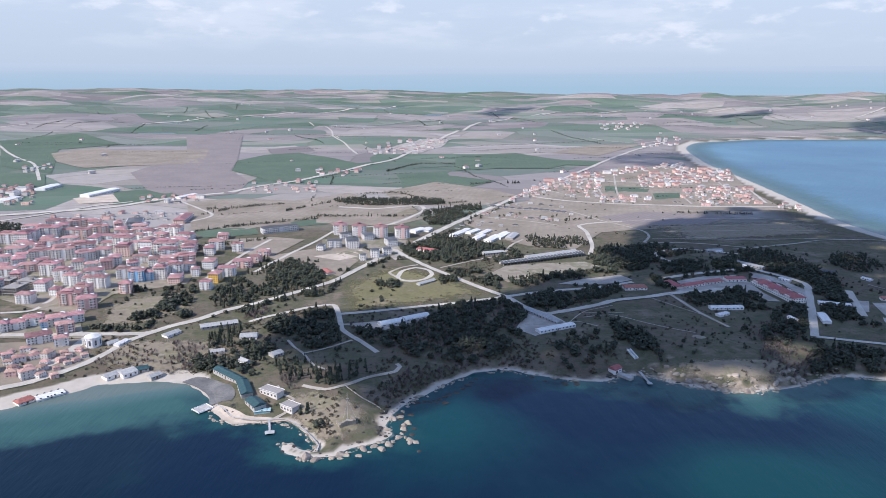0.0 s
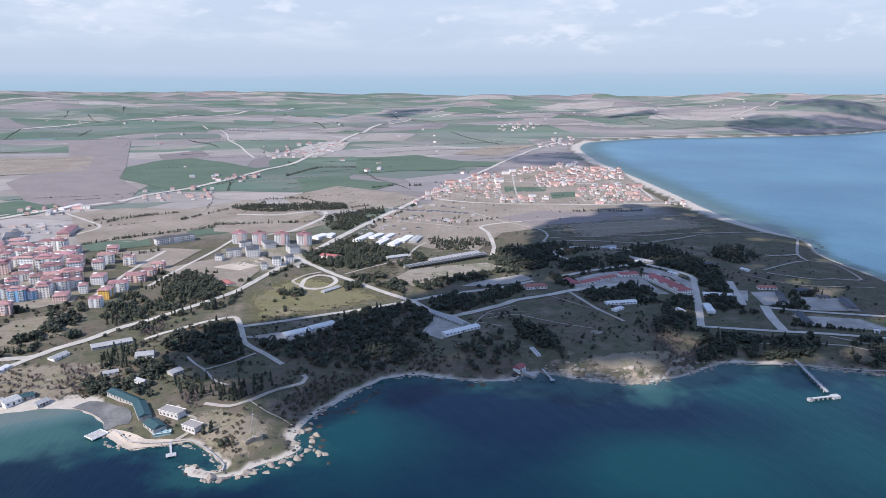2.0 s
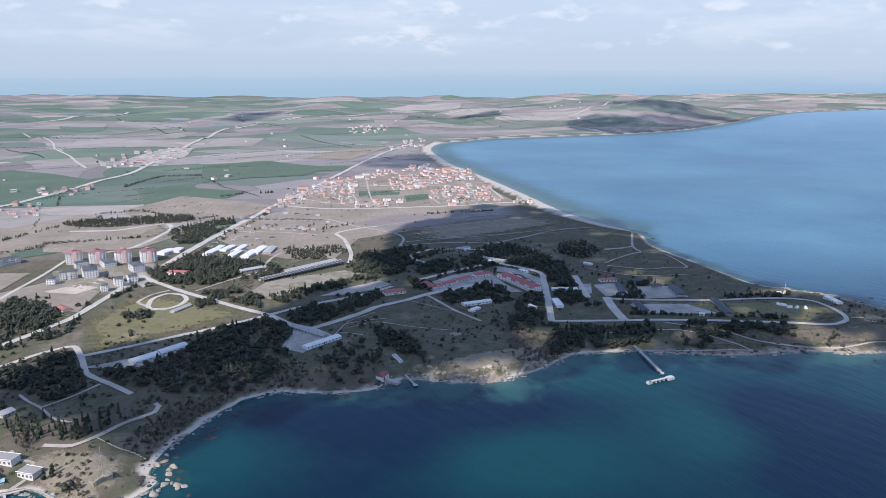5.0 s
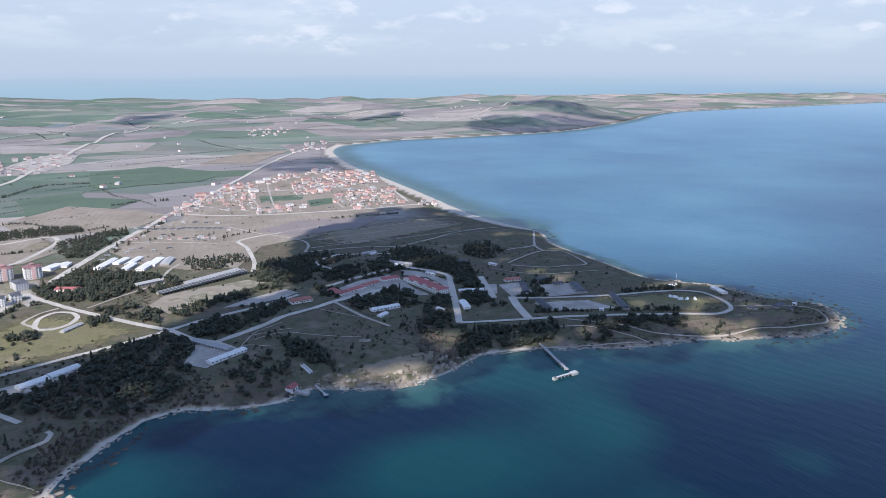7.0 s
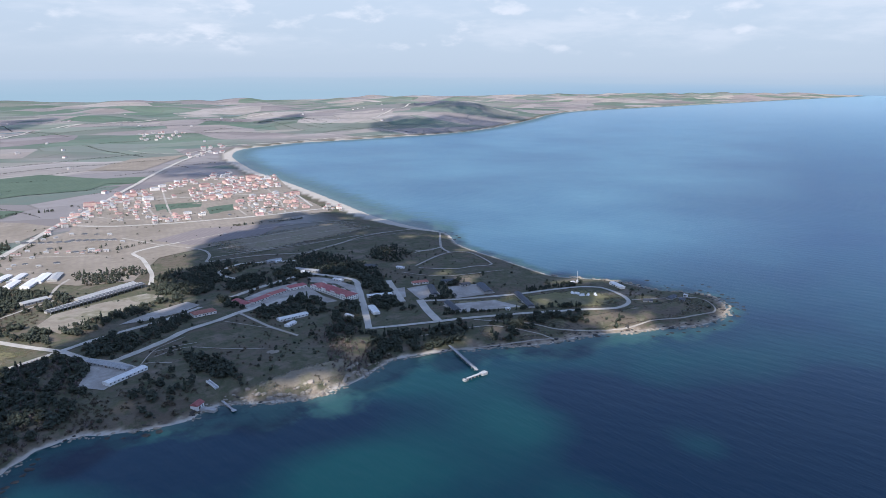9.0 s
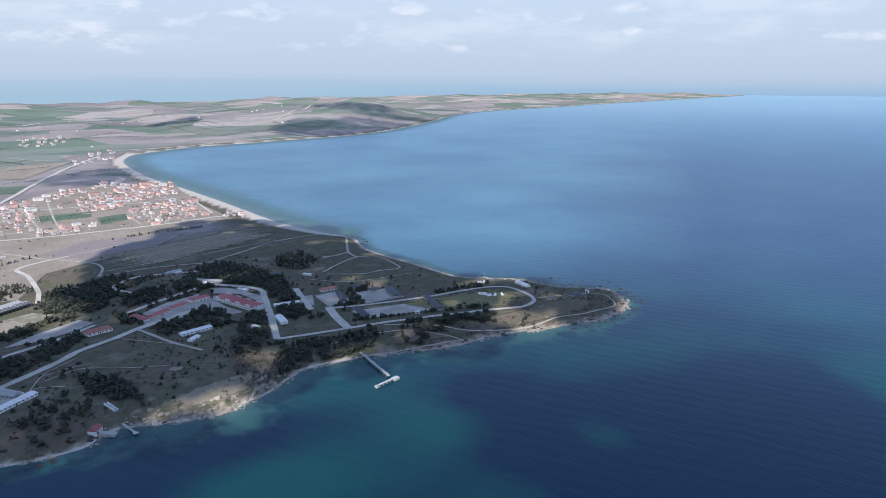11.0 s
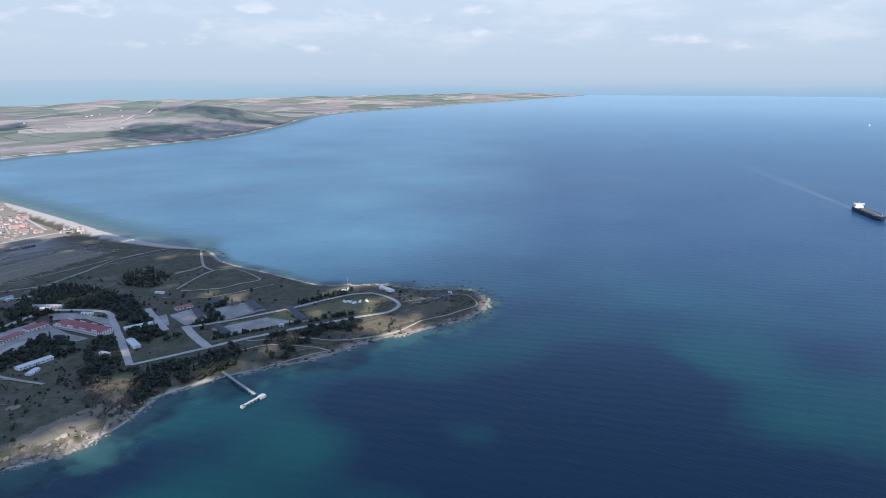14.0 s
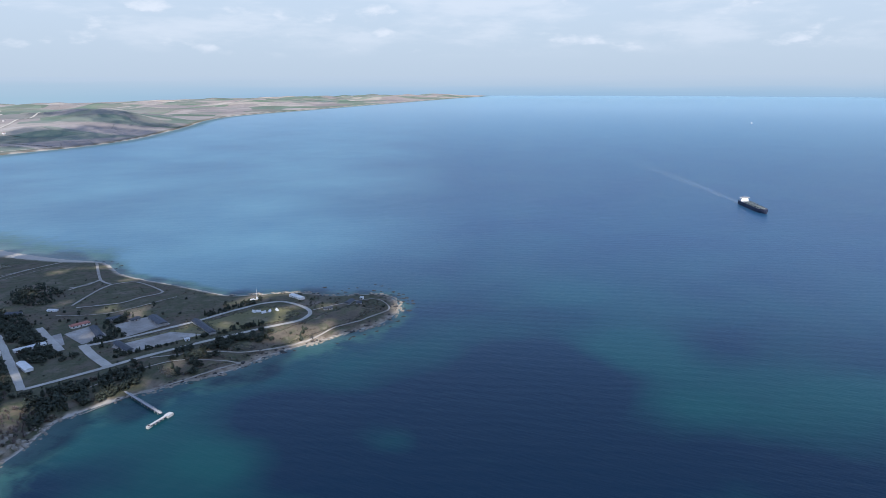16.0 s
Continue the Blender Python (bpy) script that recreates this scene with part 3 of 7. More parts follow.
MAT = {
    "road": draped("worn pale road", 0.9, [(0.35, (0.40, 0.36, 0.30)), (0.65, (0.53, 0.48, 0.41))], 0.05, 0.5),
    "track": draped("dusty track", 0.95, [(0.35, (0.30, 0.26, 0.21)), (0.65, (0.46, 0.41, 0.345))], 0.05, 0.6),
    "asphalt": draped("greyed asphalt", 0.9, [(0.35, (0.11, 0.108, 0.105)), (0.65, (0.19, 0.182, 0.172))], 0.06, 0.5),
    "concrete": draped("concrete yard", 0.9, [(0.35, (0.29, 0.255, 0.215)), (0.5, (0.36, 0.32, 0.275)), (0.65, (0.45, 0.405, 0.35))], 0.05, 0.3),
    "lots": draped("trodden town ground", 0.95, [(0.3, (0.22, 0.182, 0.135)), (0.48, (0.29, 0.25, 0.195)), (0.56, (0.18, 0.165, 0.105)), (0.72, (0.43, 0.38, 0.315))], 0.02, 0.15),
    "sand": draped("bare sandy earth", 0.95, [(0.35, (0.42, 0.35, 0.27)), (0.65, (0.55, 0.46, 0.37))], 0.05, 0.4),
    "green": draped("young wheat", 0.9, [(0.3, (0.088, 0.122, 0.082)), (0.7, (0.125, 0.160, 0.108))], 0.012, 0.1, (0.5, 0.03, 0.4)),
    "lawn": draped("spring turf", 0.95, [(0.3, (0.13, 0.122, 0.06)), (0.48, (0.185, 0.165, 0.082)), (0.56, (0.16, 0.142, 0.078)), (0.72, (0.29, 0.235, 0.15))], 0.035, 0.3, ragged=True),
    "earth": draped("dry grass and earth", 0.95, [(0.3, (0.19, 0.155, 0.112)), (0.5, (0.25, 0.208, 0.15)), (0.6, (0.19, 0.17, 0.105)), (0.75, (0.36, 0.30, 0.23))], 0.04, 0.3, ragged=True),
    "heath": draped("dark heath and bare soil", 0.95, [(0.3, (0.105, 0.085, 0.062)), (0.48, (0.155, 0.125, 0.09)), (0.58, (0.11, 0.105, 0.06)), (0.74, (0.27, 0.22, 0.165))], 0.06, 0.4, ragged=True),
    "tan": draped("dry stubble", 0.95, [(0.3, (0.215, 0.178, 0.132)), (0.5, (0.27, 0.225, 0.172)), (0.7, (0.33, 0.275, 0.218))], 0.015, 0.1, (0.2, 0.03, 0.3)),
    "brown": draped("ploughed soil", 0.95, [(0.3, (0.22, 0.184, 0.168)), (0.7, (0.275, 0.232, 0.21))], 0.015, 0.12, (0.7, 0.04, 0.4)),
    "cream": plain("cream render", (0.74, 0.68, 0.62), (0.84, 0.78, 0.72), vary=0.12),
    "white": plain("white render", (0.75, 0.725, 0.69), (0.85, 0.825, 0.79), vary=0.06),
    "pink": plain("salmon render", (0.66, 0.44, 0.38), (0.74, 0.53, 0.47), vary=0.12),
    "blue": plain("sky blue render", (0.26, 0.46, 0.66), (0.36, 0.56, 0.74)),
    "house_white": plain("lime-washed wall", (0.48, 0.44, 0.405), (0.63, 0.585, 0.54), vary=0.12),
    "house_roof": plain("faded clay tiles", (0.34, 0.195, 0.16), (0.47, 0.31, 0.26), 0.9, 0.5, bump=0.5, vary=0.3),
    "ochre": plain("ochre render", (0.66, 0.38, 0.06), (0.74, 0.46, 0.12)),
    "bare": plain("raw concrete frame", (0.26, 0.235, 0.21), (0.34, 0.31, 0.28)),
    "grey": plain("pale grey render", (0.58, 0.56, 0.54), (0.70, 0.68, 0.66), vary=0.05),
    "red": plain("brick red render", (0.48, 0.15, 0.10), (0.58, 0.22, 0.16)),
    "tiles": plain("clay roof tiles", (0.25, 0.125, 0.118), (0.37, 0.225, 0.212), 0.9, 0.5, bump=0.5, vary=0.35),
    "old_tiles": plain("weathered red roofing", (0.30, 0.11, 0.095), (0.42, 0.18, 0.15), 0.9, 0.8, bump=0.5, vary=0.1),
    "slate": plain("dark grey roofing", (0.075, 0.078, 0.085), (0.13, 0.13, 0.135), 0.8, 0.8, vary=0.15),
    "sheet": plain("white roof sheet", (0.60, 0.57, 0.525), (0.73, 0.70, 0.655), 0.5, 0.4, spec=0.4, vary=0.06),
    "fibre": plain("fibre cement roof", (0.30, 0.295, 0.285), (0.42, 0.41, 0.39), 0.9, 0.5, vary=0.1),
    "teal": plain("teal painted roof", (0.03, 0.064, 0.07), (0.05, 0.095, 0.10), 0.6, 0.4),
    "glass": plain("dark window glass", (0.07, 0.075, 0.085), (0.13, 0.135, 0.14), 0.15, 0.3, spec=0.6, bump=0.0),
    "concrete_part": plain("weathered concrete", (0.33, 0.31, 0.285), (0.46, 0.435, 0.40), 0.9, 0.4),
    "pale_concrete": plain("pale concrete deck", (0.36, 0.35, 0.335), (0.48, 0.47, 0.45), 0.85, 0.4),
    "bark": plain("grey-brown bark", (0.10, 0.075, 0.055), (0.16, 0.12, 0.09), 0.95, 3.0),
    "stone": plain("honey limestone", (0.22, 0.188, 0.15), (0.38, 0.325, 0.26), 0.95, 0.35, bump=0.7, vary=0.15),
    "dark_stone": plain("sea-darkened rock", (0.03, 0.028, 0.025), (0.085, 0.075, 0.062), 0.7, 0.4, bump=0.7),
    "hull": plain("dark blue hull paint", (0.028, 0.034, 0.06), (0.045, 0.052, 0.085), 0.5, 0.1),
    "deck": plain("grey-green deck paint", (0.10, 0.115, 0.11), (0.16, 0.17, 0.16), 0.7, 0.15),
    "aqua": plain("pale aqua paint", (0.24, 0.40, 0.41), (0.34, 0.50, 0.50), 0.7, 0.4),
    "steel": plain("painted steel", (0.55, 0.55, 0.56), (0.65, 0.65, 0.66), 0.5, 1.0, spec=0.4),
}


def leaves(name, a, b, c, fine=0.9):
    g = Graph(name, 0.85, spec=0.15)
    n = g.noise(g.place(), fine, 4, 0.65)
    geo = g.nt.nodes.new("ShaderNodeNewGeometry").outputs["Random Per Island"]
    col = g.ramp(n, [(0.3, a), (0.52, b), (0.75, c)])
    col = g.node("HueSaturation", Color=col, Value=g.fade(geo, 0, 1, 0.65, 1.3), Hue=g.fade(geo, 0, 1, 0.48, 0.52)).outputs[0]
    return g.done(col, n, 0.6, 0.4)


MAT["pine"] = leaves("pine needles", (0.034, 0.039, 0.030), (0.058, 0.064, 0.046), (0.084, 0.090, 0.063))
MAT["cypress"] = leaves("cypress needles", (0.032, 0.037, 0.028), (0.054, 0.061, 0.043), (0.08, 0.086, 0.058))
MAT["scrub"] = leaves("bare brushwood", (0.06, 0.052, 0.036), (0.105, 0.088, 0.062), (0.155, 0.128, 0.095))
MAT["twigs"] = leaves("leafless twigs", (0.12, 0.095, 0.085), (0.18, 0.142, 0.128), (0.25, 0.20, 0.178))


# ---- surfaces laid on the ground ----
def with_plan(me, xy):
    uv = me.uv_layers.new(name="plan")
    idx = np.zeros(len(me.loops), np.int32)
    me.loops.foreach_get("vertex_index", idx)
    uv.data.foreach_set("uv", (np.asarray(xy, float)[idx] / 1000).ravel())
    return me


def lay(x, y, lift):
    far = np.hypot(x, y)
    return drawn_in(x, y, np.maximum(height(x, y), 0.3) + lift + 0.00038 * far)


ROAD_LINES, BUILT = [], []


def road(width, points):
    far = float(np.mean([math.hypot(*p) for p in points]))
    line = spline(points, max(5.0, far * 0.008))
    way = np.gradient(line, axis=0)
    way /= np.maximum(np.hypot(way[:, 0], way[:, 1]), 1e-6)[:, None]
    side = np.stack([-way[:, 1], way[:, 0]], -1)
    edge = (0.86 if width >= 6 else 0.78) + 0.13 * wave(line[:, 0], line[:, 1], 11, 3)[:, None]
    rows = [line + side * width * k * edge for k in (-0.5, 0.0, 0.5)]
    n = len(line)
    xy = np.concatenate(rows)
    v = lay(xy[:, 0], xy[:, 1], 0.32)
    faces = [(r * n + i, r * n + i + 1, (r + 1) * n + i + 1, (r + 1) * n + i) for r in range(2) for i in range(n - 1)]
    paved = width >= 6
    ROAD_LINES.append((line, width))
    name = "road" if paved else "track"
    me = with_plan(mesh(name, v, [f[::-1] for f in faces], MAT[name]), xy)
    ob = tagged(new(name, me), "pale worn two-lane road across the plain" if paved else "narrow dusty track worn through the turf", name, kind="structure")
    return ob


def straight(points, step):
    """Points about step apart along a straight-sided outline."""
    p = np.array(points, float)
    got = []
    for a, b in zip(p, np.roll(p, -1, 0)):
        m = max(1, int(np.hypot(*(b - a)) / step))
        got.append(a + (b - a) * (np.arange(m) / m)[:, None])
    return np.concatenate(got)


def patch(name, points, material, lift, label, category, rings=7):
    far = float(np.mean([math.hypot(*p) for p in points]))
    edge = straight(points, max(8.0, far * 0.01))
    mid = edge.mean(0)
    n = len(edge)
    xy = [mid[None]]
    for k in range(1, rings + 1):
        xy.append(mid + (edge - mid) * (k / rings))
    xy = np.concatenate(xy)
    v = lay(xy[:, 0], xy[:, 1], lift)
    faces = [(0, 1 + i, 1 + (i + 1) % n) for i in range(n)]
    for r in range(rings - 1):
        a, b = 1 + r * n, 1 + (r + 1) * n
        faces += [(a + i, b + i, b + (i + 1) % n, a + (i + 1) % n) for i in range(n)]
    area = sum(p[0] * q[1] - q[0] * p[1] for p, q in zip(points, points[1:] + points[:1]))
    if area < 0:
        faces = [f[::-1] for f in faces]
    me = with_plan(mesh(name, v, faces, material), xy)
    core = me.attributes.new("core", "FLOAT", "POINT")
    core.data.foreach_set("value", np.concatenate([[1.0]] + [np.full(n, min(1.0, 2.5 * (1 - k / rings))) for k in range(1, rings + 1)]).astype(np.float32))
    return tagged(new(name, me), label, category, kind="structure")


FIELD_LABEL = {"green": "field of young green wheat with straight edges", "lawn": "rough spring turf, green with dry yellow patches",
               "tan": "pale dry stubble field", "brown": "freshly ploughed brown field", "earth": "dry brown grass and bare earth on the slope", "heath": "dark heath with bare soil along the point"}
PAD_LABEL = {"asphalt": "large open yard of greyed asphalt", "concrete": "pale concrete yard between low buildings", "sand": "bare patch of sandy trodden earth", "tan": "dry earth between houses and gardens", "lots": "trodden brown ground and lanes between apartment blocks"}


FIELDS = []


def field(kind, points):
    FIELDS.append(patch("field", points, MAT[kind], 0.10 + 0.0035 * len(FIELDS), FIELD_LABEL[kind], "field", 10))


YARDS = []


def pad(kind, points):
    if kind not in ("tan", "lots"):
        YARDS.append(points)
    patch("yard", points, MAT[kind], 0.24, PAD_LABEL[kind], "yard", 4)


# ---- fields, yards, roads ----
field('tan', [(-477, 1285), (-396, 1330), (-281, 1301), (-233, 1091), (-338, 1066), (-377, 1027)])
field('earth', [(189, 541), (223, 545), (261, 546), (290, 550), (296, 536), (268, 522), (234, 513), (212, 519), (194, 530)])
field('earth', [(-120, 485), (-96, 493), (-59, 473), (-51, 452), (-55, 429), (-76, 418), (-93, 439), (-106, 455)])
field('heath', [(497, 521), (588, 499), (649, 490), (713, 474), (712, 449), (653, 443), (576, 465), (497, 488)])
field('heath', [(438, 551), (492, 516), (495, 486), (426, 517)])
field('earth', [(-320, 587), (-270, 601), (-198, 601), (-172, 547), (-223, 531), (-285, 544)])
field('earth', [(-337, 720), (-279, 745), (-250, 680), (-284, 635), (-330, 619), (-349, 681)])
field('brown', [(-963, 2650), (-783, 2764), (-565, 1923), (-517, 1687), (-431, 1545), (-411, 1386), (-488, 1317), (-605, 1419), (-753, 1680), (-753, 2062)])
field('green', [(-520, 1717), (-567, 1931), (-525, 2076), (-438, 2142), (-292, 1966), (-200, 1840), (-250, 1673), (-350, 1514), (-439, 1619)])
field('green', [(-665, 1399), (-587, 1445), (-507, 1340), (-534, 1271), (-601, 1257)])
field('green', [(-1600, 2550), (-1417, 2711), (-1072, 2391), (-1225, 2247), (-932, 1660), (-1131, 1788)])
field('green', [(-1067, 1682), (-938, 1645), (-846, 1478), (-917, 1437)])
field('green', [(-115, 1676), (8, 1731), (20, 1557), (-76, 1457)])
field('green', [(38, 2082), (218, 2141), (369, 1930), (271, 1782), (139, 1778), (27, 1733)])
field('green', [(-96, 1577), (-8, 1661), (121, 1568), (33, 1435), (-85, 1440)])
field('green', [(245, 1987), (450, 1948), (395, 1842), (247, 1897)])
field('tan', [(333, 2167), (500, 2400), (689, 2445), (460, 2093)])
field('tan', [(-1165, 2086), (-1096, 2222), (-997, 2124), (-743, 2234), (-646, 1889), (-903, 1762), (-1036, 1878)])
field('earth', [(-147, 1243), (-51, 1268), (-24, 1191), (-85, 1102), (-170, 1124)])
field('green', [(-379, 1034), (-295, 1069), (-273, 1018), (-347, 989)])
field('green', [(-256, 1135), (-192, 1145), (-183, 1089), (-234, 1073)])
field('tan', [(47, 1067), (146, 1138), (218, 1196), (374, 1187), (533, 1223), (389, 1109), (334, 1064), (224, 1034), (181, 930), (118, 946), (68, 1004)])
field('tan', [(-392, 1066), (-374, 1174), (-288, 1292), (-188, 1394), (-101, 1265), (-131, 1162), (-234, 1121), (-310, 1042)])
field('tan', [(184, 1396), (303, 1627), (456, 1818), (645, 1826), (683, 1754), (653, 1498), (622, 1242), (536, 1230), (374, 1187), (236, 1192), (139, 1211)])
field('tan', [(-123, 1413), (-17, 1546), (107, 1435), (149, 1362), (83, 1271), (5, 1260), (-83, 1268)])
field('tan', [(31, 1104), (100, 1262), (172, 1314), (249, 1207), (204, 1121), (148, 1097), (70, 1022)])
field('lawn', [(-117, 759), (-66, 846), (-3, 804), (53, 730), (-14, 691), (-98, 662)])
field('lawn', [(-194, 817), (-125, 812), (-125, 770), (-171, 769), (-198, 748)])
field('tan', [(-203, 1151), (-23, 1149), (-75, 1078), (-173, 1079)])
field('tan', [(-231, 884), (-173, 932), (-101, 904), (-122, 793), (-186, 842)])
field('tan', [(-312, 979), (-252, 1001), (-199, 983), (-224, 885), (-272, 897)])
field('tan', [(-234, 1275), (-58, 1313), (-45, 1254), (-128, 1077), (-204, 1104)])
field('brown', [(262, 1155), (353, 1211), (494, 1167), (409, 1090), (301, 1086)])
field('earth', [(319, 1086), (599, 1146), (622, 1052), (334, 968)])
field('lawn', [(543, 601), (627, 577), (648, 536), (631, 509), (606, 507), (516, 552)])
field('lawn', [(462, 630), (550, 590), (525, 553), (439, 593)])
field('green', [(347, 1496), (438, 1473), (412, 1402), (329, 1404)])
field('green', [(423, 1402), (481, 1411), (455, 1331), (407, 1328)])
pad('sand', [(-170, 472), (-166, 478), (-145, 457), (-129, 457), (-112, 458), (-110, 455), (-127, 452), (-147, 450), (-158, 457)])
pad('tan', [(481, 1730), (758, 1855), (597, 1301), (466, 1265), (495, 1463), (420, 1452)])
pad('tan', [(150, 1359), (275, 1573), (345, 1512), (304, 1339), (233, 1322)])
pad('lots', [(-652, 953), (-551, 1053), (-414, 1035), (-347, 953), (-299, 823), (-292, 766), (-357, 725), (-360, 656), (-415, 675), (-503, 723)])
pad('lots', [(-438, 630), (-360, 656), (-326, 599), (-415, 594)])
pad('lots', [(-174, 983), (-52, 984), (-53, 920), (-88, 851), (-163, 916)])
pad('tan', [(-407, 581), (-326, 599), (-298, 553), (-323, 511), (-355, 499)])
pad('lots', [(57, 806), (77, 837), (118, 854), (181, 865), (197, 843), (172, 824), (121, 800), (75, 769)])
pad('concrete', [(256, 738), (297, 770), (353, 786), (351, 732), (357, 705), (343, 707), (339, 754), (286, 724)])
pad('concrete', [(372, 822), (391, 798), (405, 737), (388, 714), (391, 773), (364, 793)])
pad('concrete', [(450, 700), (482, 695), (469, 651), (439, 655)])
pad('concrete', [(495, 676), (535, 664), (527, 621), (476, 633)])
pad('concrete', [(448, 622), (509, 601), (520, 564), (445, 590)])
pad('asphalt', [(-209, 519), (-204, 525), (-199, 528), (-194, 527), (-184, 521), (-174, 512), (-165, 505), (-160, 497), (-157, 488), (-157, 480), (-165, 482), (-169, 481), (-173, 478), (-176, 484), (-177, 490), (-183, 499), (-192, 508), (-201, 515)])
pad('concrete', [(130, 764), (163, 786), (211, 803), (220, 781), (198, 768), (157, 761)])
pad('concrete', [(269, 776), (307, 797), (350, 805), (336, 774), (303, 769), (272, 754)])
pad('sand', [(-169, 884), (-111, 927), (-100, 897), (-133, 866)])
pad('concrete', [(-175, 2304), (-32, 2706), (11, 2593), (-68, 2131)])
pad('concrete', [(68, 621), (85, 664), (97, 657), (112, 627), (85, 603)])
pad('concrete', [(-80, 919), (-61, 936), (-47, 888), (-61, 867)])
pad('concrete', [(-99, 630), (-35, 646), (-15, 655), (-15, 645), (-54, 615)])
pad('lots', [(231 + 6 * math.cos(k * math.pi / 8), 594 + 6 * math.sin(k * math.pi / 8)) for k in range(16)])
pad('concrete', [(433, 709), (450, 705), (431, 672), (415, 670)])
pad('concrete', [(-152, 2236), (-51, 2562), (33, 2685), (-9, 2328)])
pad('sand', [(-705, 1318), (-650, 1365), (-602, 1283), (-665, 1262)])
road(9, [(-405, 603), (-351, 608), (-295, 611), (-273, 614), (-260, 629), (-237, 648), (-219, 671), (-196, 691), (-171, 713), (-142, 752), (-126, 774), (-111, 808), (-92, 856), (-67, 929)])
road(6, [(-187, 639), (-159, 658), (-138, 677), (-113, 687), (-102, 653), (-93, 615), (-72, 585), (-56, 562)])
road(7, [(-103, 658), (-20, 685), (58, 714), (103, 734), (175, 753), (218, 772)])
road(8, [(-67, 929), (-43, 879), (-10, 822), (11, 792), (42, 750), (70, 715), (85, 683), (104, 660), (117, 631)])
road(9, [(104, 662), (162, 692), (180, 704), (222, 718), (246, 728), (283, 737), (336, 756)])
road(8, [(260, 790), (314, 814), (361, 831), (379, 834), (404, 798), (414, 769), (409, 749)])
road(9, [(410, 754), (393, 716), (367, 659), (341, 604)])
road(9, [(449, 742), (435, 705), (418, 659)])
road(11, [(438, 653), (424, 617), (413, 579)])
road(6, [(342, 604), (368, 595), (415, 580), (452, 568), (510, 545), (568, 520), (607, 500), (631, 503), (642, 515), (651, 539), (652, 565), (632, 582), (596, 592), (559, 600), (525, 610), (468, 632), (436, 649)])
road(5, [(415, 934), (487, 963), (570, 1001), (666, 1018)])
road(3, [(302, 990), (384, 993), (442, 993), (553, 1009)])
road(4, [(519, 784), (579, 815), (607, 823), (636, 809), (616, 735), (581, 738), (554, 739), (516, 772)])
road(5, [(685, 959), (617, 860), (607, 823)])
road(4, [(616, 860), (587, 849), (567, 857)])
road(12, [(-40, 966), (17, 1096), (78, 1222), (156, 1379), (251, 1548), (390, 1834), (582, 2204), (818, 2590)])
road(9, [(177, 1353), (231, 1310), (331, 1281), (431, 1267), (533, 1263), (646, 1282)])
road(5, [(275, 1573), (401, 1567), (524, 1552), (627, 1526), (612, 1349)])
road(7, [(195, 902), (208, 949), (218, 1039), (216, 1090), (252, 1109), (291, 1118)])
road(5, [(223, 1204), (257, 1132), (290, 1078), (306, 1040), (303, 1005), (286, 969)])
road(4, [(286, 969), (371, 961), (426, 940)])
road(3, [(291, 1118), (391, 1143), (517, 1152), (616, 1142)])
road(16, [(-740, 1148), (-667, 1189), (-590, 1233), (-521, 1317), (-436, 1393), (-389, 1476), (-332, 1549), (-256, 1713), (-200, 1845), (-135, 1987), (-83, 2309), (-31, 2607), (35, 2872), (178, 3421), (541, 4122), (1158, 4638)])
road(8, [(-715, 1108), (-673, 1163), (-626, 1245), (-576, 1282)])
road(8, [(-648, 3437), (-477, 2993), (-409, 2629), (-337, 2405), (-259, 2108)])
road(9, [(-187, 1237), (-115, 1223), (-45, 1254), (-34, 1204), (-56, 1144), (-84, 1087), (-118, 1064)])
road(5, [(-108, 499), (-89, 492), (-75, 499), (-59, 514), (-38, 527), (-35, 536), (-38, 541)])
road(8, [(-267, 621), (-285, 595), (-292, 570), (-301, 548), (-314, 528), (-331, 510), (-353, 496)])
road(6, [(-441, 661), (-413, 671), (-415, 725), (-419, 749), (-452, 741), (-485, 734)])
road(6, [(-227, 811), (-200, 909), (-181, 972), (-161, 1057)])
road(5, [(246, 728), (257, 668), (271, 626)])
road(4, [(-3, 830), (56, 877), (86, 895)])
road(2.6, [(448, 563), (490, 523), (511, 494), (572, 462), (616, 456), (651, 442), (698, 436), (715, 446), (721, 472), (643, 508)])
road(6, [(559, 2707), (591, 2590), (694, 2508), (828, 2619)])
road(9, [(-1440, 2286), (-1242, 2033), (-1070, 1829), (-899, 1550)])
road(6, [(-53, 790), (-49, 816), (-34, 831), (-18, 820), (-13, 800), (-21, 783), (-36, 775), (-50, 781), (-53, 790)])
road(5, [(-53, 790), (-64, 809), (-50, 834), (-31, 845)])
road(22, [(-1954, 3126), (-1622, 3209), (-1382, 3586), (-1039, 3909), (-635, 4331), (-359, 5346)])
road(18, [(275, 4011), (774, 4302), (1255, 4347), (1782, 4419)])
road(14, [(1633, 3710), (2115, 3633), (3068, 4574)])
road(9, [(884, 2724), (1086, 2745), (1523, 2842), (1922, 2846)])
road(6, [(297, 853), (282, 903), (325, 932), (393, 905)])
road(6, [(-378, 2558), (-443, 2775)])
road(10, [(-324, 606), (-326, 551), (-335, 534)])
road(6, [(-409, 1093), (-392, 1168), (-526, 1329)])
road(5, [(79, 895), (95, 949), (115, 984)])
road(5, [(331, 1281), (364, 1463), (434, 1789)])
road(5, [(533, 1263), (594, 1444), (665, 1767)])
road(5, [(208, 1457), (244, 1386), (290, 1339)])
road(4, [(67, 1152), (134, 1120), (185, 1090)])
road(7, [(-384, 770), (-394, 827), (-435, 895), (-491, 999)])
road(6, [(-278, 772), (-270, 842), (-258, 930), (-248, 983)])
road(6, [(295, 1564), (401, 1557), (468, 1535), (566, 1522)])
